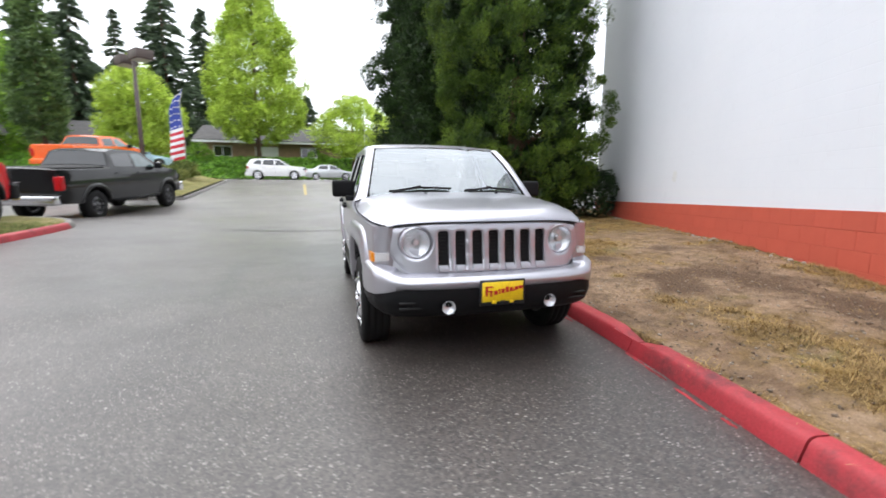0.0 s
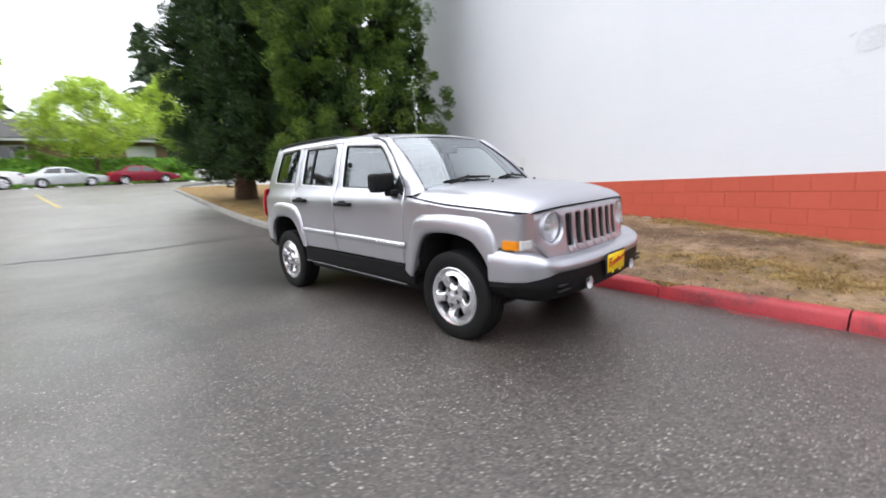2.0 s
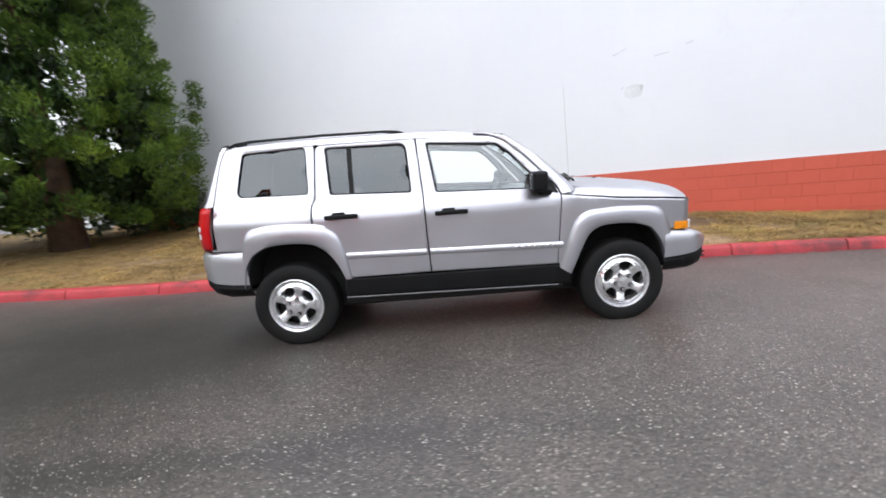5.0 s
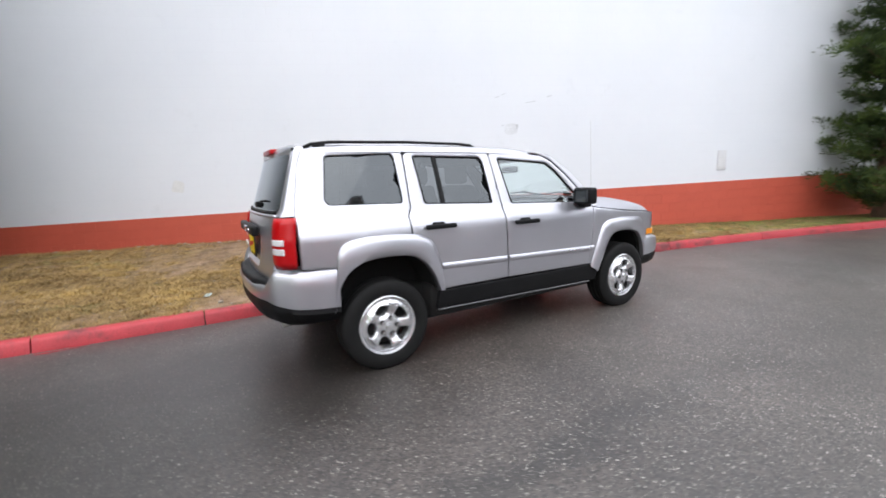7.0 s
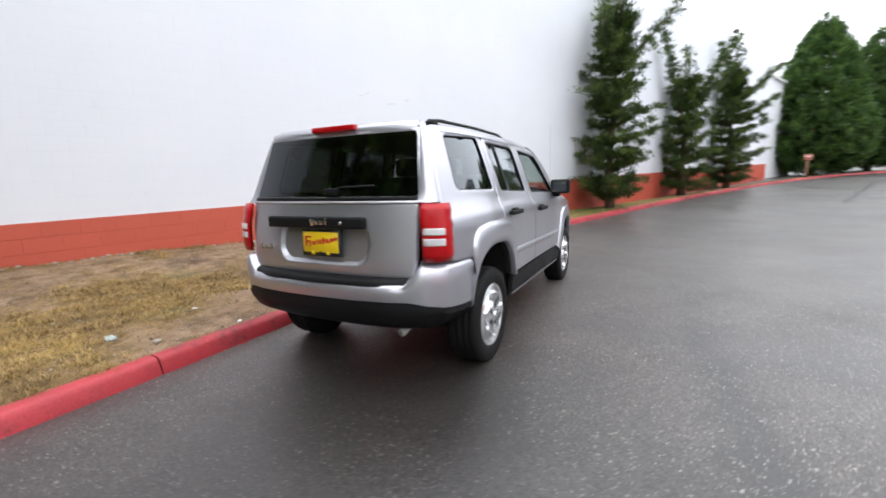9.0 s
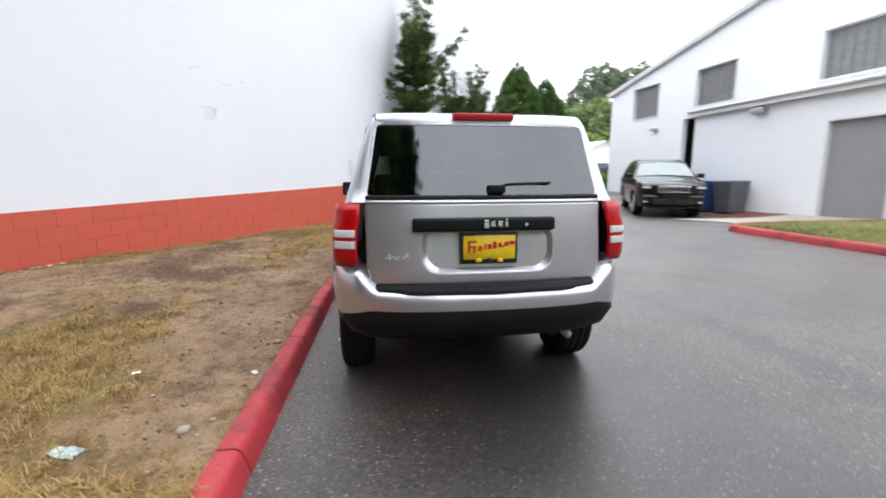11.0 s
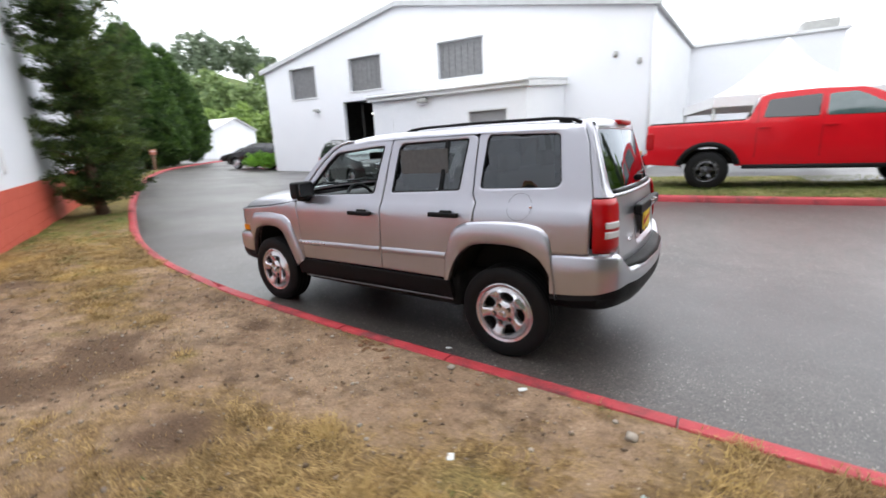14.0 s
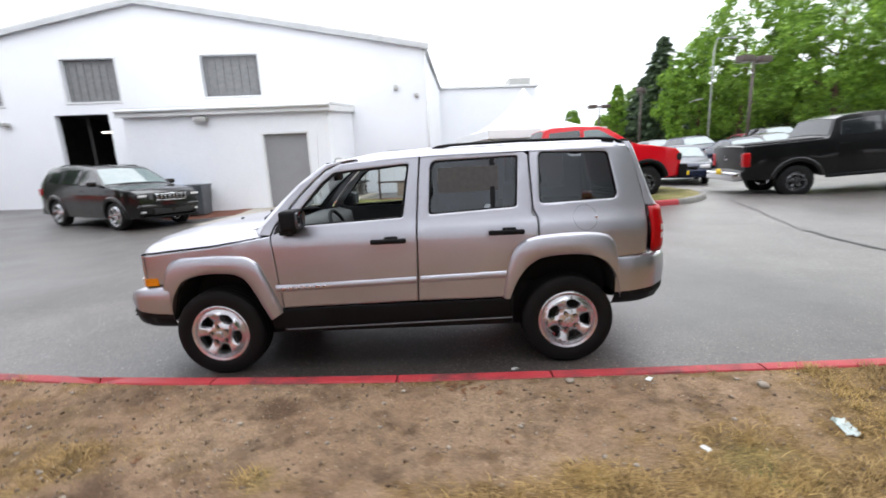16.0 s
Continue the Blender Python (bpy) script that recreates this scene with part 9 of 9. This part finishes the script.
def feather_flag(x, y, z):
    f = group_empty("feather_flag", Matrix.Translation((x, y, z)), "tall feather flag with white stars and red stripes", "flag")
    part("pole", tube([(0, 0, -0.1), (0, 0, 3.2), (0.02, -0.10, 5.4), (0.02, 0.10, 6.3)], 0.025, 8), STEEL_GREY, f)
    def edge(h):
        return float(np.interp(h, [1.9, 3.2, 5.0, 6.0, 6.3], [0.75, 0.72, 0.55, 0.30, 0.05]))
    n = 22
    for k in range(n):
        h0, h1 = 1.9 + 4.4 * k / n, 1.9 + 4.4 * (k + 1) / n
        mt = (FLAG_BLUE if k >= 10 else (FLAG_RED if k % 2 == 0 else FLAG_WHITE))
        def at(h, u):
            y0 = 0.0 - 0.10 * max(0, (h - 3.2) / 2.2) if h < 5.4 else -0.10 + 0.2 * (h - 5.4) / 0.9
            return (0.05 * math.sin(h * 2.2 + u * 3), -(y0 * -1) - edge(h) * u - 0.12 * u * u, h - 0.25 * u)
        part("flag_stripe", thick(surf([[at(h, u) for u in np.linspace(0, 1, 6)] for h in (h0, h1)]), 0.004), mt, f)
        if k >= 10 and k % 2 == 0:
            for u in (0.25, 0.6, 0.85):
                p = at((h0 + h1) / 2 + (0.06 if u == 0.6 else 0), u)
                part("flag_star", box(p[0] + 0.012, p[1], p[2], 0.012, 0.10, 0.10, 0.03, 1), FLAG_WHITE, f)


feather_flag(4.6 + 33 * math.cos(radians(-164.6)), -1.07 + 33 * math.sin(radians(-164.6)), 1.0)


def marquee():
    t = group_empty("marquee_tent", Matrix.Translation((-3.7, -14.9, 0.1)) @ Matrix.Rotation(radians(14), 4, "Z"), "white peaked event tent on thin legs", "tent")
    hw, ez, pz = 2.4, 2.5, 4.35
    rows = []
    for s in np.linspace(0, 1, 12):
        row = []
        r = hw * (1 - s)
        z = ez + (pz - ez) * (0.42 * s + 0.58 * s ** 2.4)
        for a in np.linspace(0, 2 * math.pi, 41)[:-1]:
            c, sn = math.cos(a), math.sin(a)
            k = 1 / max(abs(c), abs(sn))
            k = 1 + (k - 1) * (1 - s * 0.8)
            sag = -0.10 * math.sin(math.pi * s) * (abs(math.sin(2 * a)))
            row.append((r * c * k, r * sn * k, z + sag))
        rows.append(row)
    part("canopy", surf(rows, closed_v=True), TENT, t)
    for sx, sy in ((-1, 0), (1, 0), (0, -1), (0, 1)):
        part("valance", box(sx * hw, sy * hw, ez - 0.14, 0.012 if sx else 2 * hw, 0.012 if sy else 2 * hw, 0.30), TENT, t, smooth=False)
    for sx in (-1, 1):
        for sy in (-1, 1):
            part("leg", tube([(sx * (hw - 0.05), sy * (hw - 0.05), -0.1), (sx * (hw - 0.05), sy * (hw - 0.05), ez)], 0.04, 8), STEEL_GREY, t)


marquee()


def ranch_house(x, y0, y1, z, label):
    """Long low house facing +x."""
    h = group_empty("ranch_house", Matrix.Translation((x, 0, z)), label, "house", "ranch houses")
    L = y1 - y0
    part("wall", box(-4.0, (y0 + y1) / 2, 1.2, 8.0, L, 2.6), BRICK_FAR, h, smooth=False)
    for s in (1, -1):
        rows = [[(-4.0 + s * 4.9, y, 2.45), (-4.0, y, 4.5)] for y in (y0 - 0.5, y1 + 0.5)]
        part("roof", thick(surf(rows), 0.15), ROOFING, h, "dark shingle roof", smooth=False)
    part("fascia", box(0.92, (y0 + y1) / 2, 2.42, 0.06, L + 1.0, 0.22), TRIM_WHITE, h, smooth=False)
    n = max(2, int(L / 4.2))
    for k in range(n):
        yc = y0 + L * (k + 0.5) / n
        if k % 3 == 1:
            d = part("garage_door", box(0.03, yc, 1.0, 0.06, 2.4, 2.0), TRIM_WHITE, h, "white garage door", smooth=False)
        else:
            w = part("window", box(0.02, yc, 1.45, 0.06, 1.7, 1.0), DARK_GLASS, h, smooth=False)
            for dz in (-0.53, 0.53):
                part("window_frame", box(0.06, yc, 1.45 + dz, 0.05, 1.85, 0.08), TRIM_WHITE, w, smooth=False)
            for dy in (-0.88, 0.0, 0.88):
                part("window_frame", box(0.06, yc + dy, 1.45, 0.05, 0.07, 1.0), TRIM_WHITE, w, smooth=False)
    part("chimney", box(-4.0, y0 + L * 0.35, 4.6, 0.8, 0.9, 1.2), BRICK_FAR, h, smooth=False)


ranch_house(-47.5, -14.0, 8.5, 3.4, "low ranch house with a long dark roof above the ivy bank")
ranch_house(-46.5, -34.0, -18.0, 3.4, "low ranch house with a dark roof behind the upper lot")
ranch_house(-48.0, 11.5, 28.0, 3.4, "low ranch house with a dark roof beyond the cedars")


def fence():
    f = group_empty("wooden_fence", Matrix.Translation((-45.2, 0, 3.4)), "weathered brown board fence between the houses", "fence")
    board = box(0, 0, 0.85, 0.03, 0.15, 1.7, 0.008, 1)
    me = bpy.data.meshes.new("board")
    board.to_mesh(me)
    board.free()
    me.materials.append(WOOD)
    for k in range(16):
        ob = new("board", me)
        ob.parent = f
        ob.location = (0, 8.7 + 0.16 * k, 0)
    part("rail", box(-0.04, 9.9, 1.2, 0.05, 2.6, 0.09), WOOD, f, smooth=False)
    part("rail", box(-0.04, 9.9, 0.4, 0.05, 2.6, 0.09), WOOD, f, smooth=False)


fence()


def shed_far():
    s = group_empty("white_shed", Matrix.Translation((52, -29.5, 1.5)) @ Matrix.Rotation(radians(10), 4, "Z"), "small white gabled shed at the drive's end", "building")
    o = [(-3.2, -0.5), (3.2, -0.5), (3.2, 3.6), (0, 5.0), (-3.2, 3.6)]
    part("front_wall", flat_fill(o, (), 1.5, (0, 0, 0), (0, 1, 0), (0, 0, 1), (-1, 0, 0)), STUCCO, s, smooth=False)
    for y in (-3.2, 3.2):
        part("side_wall", surf([[(0, y, -0.5), (0, y, 3.6)], [(9, y, -0.5), (9, y, 3.6)]]), STUCCO, s, smooth=False)
    for a, b in (((-3.5, 3.5), (0, 5.05)), ((0, 5.05), (3.5, 3.5))):
        part("roof", thick(surf([[(x, a[0], a[1]), (x, b[0], b[1])] for x in (-0.3, 9.0)]), 0.1), TRIM_WHITE, s, smooth=False)


shed_far()


def cooling_units():
    louvre_grey = mat("shaded_louvre", (0.22, 0.22, 0.21), (0.16, 0.16, 0.155), 0.7)
    beige = mat("beige_casing_paint", (0.50, 0.50, 0.455), (0.42, 0.42, 0.385), 0.5, scale=4)
    pad = part("unit_pad", box(0, 0, 0.0, 3.9, 0.95, 0.16, 0.01, 1), CONCRETE)
    pad.matrix_world = Matrix.Translation((3.29, -12.66, ground_z(3.3, -12.6) + 0.03)) @ Matrix.Rotation(radians(87.2), 4, "Z")
    tagged(pad, "long concrete pad under the cooling units", "pad", kind="structure")
    for k in range(3):
        x, y = 3.42 - 0.055 * k, -11.50 - 1.12 * k
        u = group_empty("cooling_unit", Matrix.Translation((x, y, ground_z(3.3, -12.6) + 0.11)) @ Matrix.Rotation(radians(87.2), 4, "Z"), "beige outdoor cooling unit with a louvred end on a dark stand", "cooling unit", "cooling units by the workshop")
        part("casing", box(0, 0, 0.94, 1.08, 0.50, 0.62, 0.015, 1), beige, u, smooth=False)
        part("seam", box(0.12, 0.252, 0.94, 0.012, 0.006, 0.60), louvre_grey, u, smooth=False)
        part("base", box(0, 0, 0.02, 1.0, 0.55, 0.05, 0.01, 1), POLE_BROWN, u, smooth=False)
        for lx, ly in ((-0.46, -0.2), (0.46, -0.2), (-0.46, 0.2), (0.46, 0.2)):
            part("leg", box(lx, ly, 0.33, 0.06, 0.06, 0.62), POLE_BROWN, u, smooth=False)
        part("compressor", lathe([(0.0, 0.46), (0.12, 0.43), (0.15, 0.34), (0.15, 0.04)], 16, "Z", (0.22, 0.05, 0)), CAVITY, u, "dark compressor under the casing")
        part("receiver", box(-0.22, 0.02, 0.32, 0.34, 0.34, 0.50, 0.05, 2), louvre_grey, u, "grey service box under the casing")
        part("pipe", tube([(-0.05, 0.25, 0.85), (-0.05, 0.31, 0.85), (-0.05, 0.32, 0.45), (-0.12, 0.20, 0.30)], 0.018, 8), STEEL_GREY, u, "thin grey refrigerant pipe")
        part("line_set", tube([(0.5, 0.31, 0.52), (-0.56, 0.31, 0.52)], 0.035, 8), CAVITY, u, "dark insulated pipe along the stand")
        if k == 0:
            part("louvre_panel", box(0.575, -0.02, 0.62, 0.06, 0.52, 1.22, 0.01, 1), louvre_grey, u)
            for j in range(8):
                part("louvre", box(0.615, -0.23 + 0.06 * j, 0.62, 0.02, 0.024, 1.12), louvre_grey, u, smooth=False)
        if k < 2:
            part("cap_box", box(0.12 - 0.2 * k, 0.0, 1.36, 0.20, 0.2, 0.22, 0.03, 2), STEEL_GREY, u)
    bx = group_empty("junction_vault", Matrix.Translation((1.30, -14.2, ground_z(1.3, -14.2))), "low tan concrete utility box beside the rack", "utility box")
    part("body", box(0, 0, 0.26, 0.85, 0.7, 0.56, 0.03, 2), mat("tan_concrete", (0.34, 0.27, 0.21), (0.27, 0.21, 0.17), 0.85, scale=5), bx)
    part("lid", box(0, 0, 0.56, 0.93, 0.78, 0.06, 0.015, 2), CONCRETE, bx)
    r = group_empty("pipe_rack", Matrix.Translation((1.4, -11.5, 0.22)), "dark steel rack leaning beside the cooling units", "rack")
    part("rail", box(0.0, 0, 1.40, 1.32, 0.12, 0.07, 0.01, 1), POLE_BROWN, r)
    part("rail", box(0.02, -0.2, 1.30, 1.20, 0.10, 0.06, 0.01, 1), POLE_BROWN, r)
    part("rail", box(0.22, 0.1, 0.74, 1.0, 0.08, 0.06, 0.01, 1), POLE_BROWN, r)
    for x0, x1 in ((-0.62, -0.28), (0.62, 0.66)):
        part("post", tube([(x0, 0, 1.38), (x1, 0, 0.75), (x1, 0, 0.02)], 0.04, 6), POLE_BROWN, r)
    part("brace", tube([(0.55, -0.1, 1.34), (-0.5, -0.15, 1.22)], 0.025, 6), STEEL_GREY, r)


cooling_units()


def rubbish_bin(x, y, z, mt, label):
    b = group_empty("rubbish_bin", Matrix.Translation((x, y, z)) @ Matrix.Rotation(math.atan(0.11), 4, "Z"), label, "bin", "bins along the lean-to")
    rows = [[(sx * w, sy * d, h) for sx, sy in ((-1, -1), (1, -1), (1, 1), (-1, 1))] for h, w, d in ((0.0, 0.25, 0.28), (0.05, 0.27, 0.30), (0.92, 0.33, 0.37), (0.95, 0.35, 0.39))]
    part("bin_body", crease(surf(rows, closed_v=True, cap=True), 40), mt, b)
    part("lid", box(0, 0, 0.98, 0.72, 0.80, 0.06, 0.025, 2), mt, b)
    part("handle", tube([(-0.25, -0.42, 0.92), (0.25, -0.42, 0.92)], 0.018, 8), mt, b)


rubbish_bin(8.1, -10.45, 0.22, BIN_GREY, "grey wheeled bin on the mulch bed")
rubbish_bin(9.05, -10.35, 0.22, BIN_BLUE, "blue recycling bin on the mulch bed")
rubbish_bin(9.95, -10.25, 0.22, BIN_BLACK, "black bin on the mulch bed")


def small_sign():
    s = group_empty("small_sign", Matrix.Translation((30.6, -10.3, vz(30.6, 0))), "small brown post with a faded red sign by the kerb", "sign")
    part("post", box(0, 0, 0.55, 0.16, 0.16, 1.2, 0.02, 1), WOOD, s)
    part("board", box(-0.09, 0, 1.15, 0.03, 0.42, 0.36, 0.01, 1), mat("faded_red_board", (0.35, 0.10, 0.06), (0.45, 0.2, 0.15), 0.7, scale=8), s)
    part("marking_bar", box(-0.11, 0, 1.2, 0.01, 0.3, 0.05), PAPER, s, smooth=False)


small_sign()


# markings, cracks
def strip_on_ground(name, pts, width, material, label, lift=0.004):
    rows = []
    for i, (x, y) in enumerate(pts):
        a, b = Vector(pts[max(i - 1, 0)]), Vector(pts[min(i + 1, len(pts) - 1)])
        d = (b - a).normalized()
        n = Vector((-d.y, d.x))
        w = width * (0.5 + 0.12 * noise.noise((x * 2, y * 2, 0)))
        rows.append([(x + n.x * w * s, y + n.y * w * s, ground_z(x, y) + lift) for s in (-1, 1)])
    tagged(part(name, surf(rows), material), label, "marking", kind="structure")


def wobble(a, b, n, amp, seed):
    return [(a[0] + (b[0] - a[0]) * k / n + amp * noise.noise((seed, k * 0.6, 0)), a[1] + (b[1] - a[1]) * k / n + amp * noise.noise((seed, k * 0.6, 5))) for k in range(n + 1)]


strip_on_ground("centre_line", [(-17.0 - k, -2.0 - 0.05 * k) for k in range(9)], 0.12, LINE_YELLOW, "worn yellow centre line up the drive", 0.012)
strip_on_ground("stop_line", wobble((-10.9, -2.7), (-10.4, -0.9), 8, 0.02, 3), 0.05, LINE_WHITE, "faint white mark across the drive", 0.008)
strip_on_ground("tar_seam", wobble((-6.3, -3.2), (-6.3, 1.05), 18, 0.10, 4), 0.085, CRACK, "dark sealed seam across the asphalt", 0.006)
strip_on_ground("tar_seam", wobble((-7.2, -6.8), (-6.3, -3.25), 16, 0.08, 5), 0.022, CRACK, "thin dark crack running on from the seam", 0.006)
strip_on_ground("tar_seam", wobble((13.0, -7.0), (27.0, -12.5), 24, 0.15, 6), 0.07, CRACK, "dark sealed seam along the drive", 0.006)


# litter, stones, leaves
def lump(name, x, y, z, r, seed, material, label, category, group, flat=0.55):
    bm = bmesh.new()
    bmesh.ops.create_icosphere(bm, subdivisions=2, radius=r)
    for v in bm.verts:
        v.co *= 1 + 0.35 * noise.noise(v.co * (1.4 / r) + Vector((seed, 0, 0)))
        v.co.z *= flat
    ob = part(name, bm, material)
    ob.matrix_world = Matrix.Translation((x, y, z + r * flat * 0.5)) @ Matrix.Rotation(seed, 4, "Z")
    tagged(ob, label, category, group)


def verge_at(x, y):
    return verge_z(x, (y - kerb_y(x) - 0.14) / (wall_y(x) + 0.1 - kerb_y(x) - 0.14))


def scrap(name, x, y, z, w, d, seed, material, label, category="litter", group="litter"):
    """A crumpled sheet."""
    rows = [[(w * (u - 0.5), d * (v - 0.5) * (1 + 0.3 * noise.noise((seed, u * 3, 1))), 0.005 + 0.24 * w * abs(noise.noise((u * 4 + seed, v * 4, 2)))) for v in np.linspace(0, 1, 8)] for u in np.linspace(0, 1, 8)]
    ob = part(name, thick(surf(rows), 0.002), material, smooth=True)
    ob.matrix_world = Matrix.Translation((x, y, z)) @ Matrix.Rotation(seed * 1.3, 4, "Z")
    tagged(ob, label, category, group)


FOIL = mat("clear_plastic_wrap", (0.34, 0.44, 0.42), (0.58, 0.63, 0.61), 0.3, 0.0, scale=25, bump=0.4, coat=0.3)
scrap("plastic_bag", -2.41, 1.92, verge_at(-2.41, 1.92), 0.14, 0.065, 1.0, FOIL, "crumpled clear plastic wrapper on the dry grass")
scrap("paper_scrap", 3.12, 0.75, 0.002, 0.07, 0.05, 2.0, PAPER, "small white paper scrap on the asphalt by the kerb")
scrap("paper_scrap", -1.69, 1.36, verge_at(-1.69, 1.36), 0.05, 0.03, 3.0, PAPER, "small white paper scrap on the bare dirt")
scrap("paper_scrap", -1.64, 2.05, verge_at(-1.64, 2.05), 0.045, 0.03, 4.0, PAPER, "small white paper scrap on the dry grass")
scrap("paper_scrap", -0.9, 0.93, 0.002, 0.05, 0.03, 5.0, PAPER, "small white paper scrap on the asphalt by the kerb")
scrap("paper_scrap", -4.4, 0.95, 0.002, 0.06, 0.03, 6.0, PAPER, "small white paper scrap on the asphalt by the kerb")
lump("stone", -1.19, 1.345, verge_at(-1.19, 1.345), 0.028, 1.7, STONE, "pale rounded stone on the dirt by the kerb", "stone", "stones on the verge")
lump("stone", -2.30, 1.50, verge_at(-2.30, 1.50), 0.032, 2.9, STONE, "pale rounded stone on the dirt by the kerb", "stone", "stones on the verge")
rng_s = random.Random(5)
for k in range(110):
    x = rng_s.uniform(-3.5, 4.5)
    y = kerb_y(x) + 0.2 + rng_s.random() ** 1.2 * 2.0
    if y < wall_y(x) - 0.3:
        lump("stone", x, y, verge_at(x, y), rng_s.uniform(0.005, 0.015), k * 1.37, STONE, "small pale pebble on bare dirt", "stone", "stones on the verge")
for k in range(60):
    x = rng_s.uniform(-6.5, 1.5)
    y = wall_y(x) - rng_s.uniform(0.03, 0.22)
    lump("stone", x, y, verge_at(x, y), rng_s.uniform(0.012, 0.035), k * 1.9, CONCRETE, "broken pale mortar crumb along the wall's foot", "rubble", "mortar crumbs by the wall")


def soil_crumbs(n, seed):
    """Crumbs of soil and grit, six corners each, pressed into the dirt."""
    rng = np.random.default_rng(seed)
    spot, pos = verge_spot("bare", -4.8, 6.0), []
    while len(pos) < n:
        q = spot(rng)
        if q is not None:
            pos.append(q)
    r = 0.0035 + 0.011 * rng.uniform(0, 1, (n, 1, 1)) ** 3
    arms = np.array([(1, 0, 0), (0, 1, 0), (-1, 0, 0), (0, -1, 0), (0, 0, 0.75), (0, 0, -0.4)], float)
    v = np.array(pos)[:, None, :] + arms[None] * r * rng.uniform(0.6, 1.5, (n, 6, 1))
    v += rng.normal(0, 0.2, (n, 6, 3)) * r
    v[:, :, 2] += 0.006
    tri = np.array([(0, 1, 4), (1, 2, 4), (2, 3, 4), (3, 0, 4), (1, 0, 5), (2, 1, 5), (3, 2, 5), (0, 3, 5)])
    faces = (np.arange(n)[:, None, None] * 6 + tri[None]).reshape(-1, 3)
    crumb = leaf_mat("soil_crumb", (0.14, 0.096, 0.064), (0.40, 0.32, 0.25), None, 0.95)
    tagged(new("soil_crumbs", mesh_np("soil_crumbs", v.reshape(-1, 3), faces, crumb)), "crumbs of soil and grit over the bare dirt", "grit", kind="stuff")


soil_crumbs(9000, 31)
HEAP = (-0.5, 1.37)
LEAF_BROWN = mat("dead_leaf", (0.20, 0.09, 0.035), (0.12, 0.06, 0.03), 0.8, scale=30, bump=0.2)
for k in range(36):
    x = rng_s.uniform(-3.5, 3.0)
    y = kerb_y(x) + 0.25 + rng_s.random() * 1.6
    if k % 2:
        # a heap gathered by the kerb
        x, y = rng_s.gauss(HEAP[0], 0.10), rng_s.gauss(HEAP[1], 0.05)
    scrap("dead_leaf", x, y, verge_at(x, y), rng_s.uniform(0.025, 0.05), rng_s.uniform(0.012, 0.03), k * 0.9, LEAF_BROWN, "curled brown dead leaf on the dirt", "leaf", "dead leaves")
for k in range(22):
    # red paint slopped on the asphalt at the kerb's foot
    x = rng_s.uniform(1.6, 5.4) if k % 3 else rng_s.uniform(-4.0, 1.5)
    ln, wd = rng_s.uniform(0.04, 0.15), rng_s.uniform(0.004, 0.014)
    y = kerb_y(x) - rng_s.uniform(0.01, 0.06)
    slope = (kerb_y(x + 0.1) - kerb_y(x - 0.1)) / 0.2
    rows = []
    for u in np.linspace(-1, 1, 9):
        w = wd * math.sqrt(max(0.02, 1 - u * u)) * (1 + 0.6 * noise.noise((k * 3.1, u * 3, 0)))
        c = 0.012 * noise.noise((k * 1.7, u * 2, 4))
        rows.append([(x + u * ln, y + slope * u * ln + c + s * w, ground_z(x) + 0.003) for s in (-1, -0.3, 0.4, 1)])
    tagged(part("paint_smear", thick(surf(rows), 0.0015), KERB_RED), "smear of red paint on the asphalt at the kerb's foot", "paint smear", "paint smears")

build_wall_blocks(wall_north)
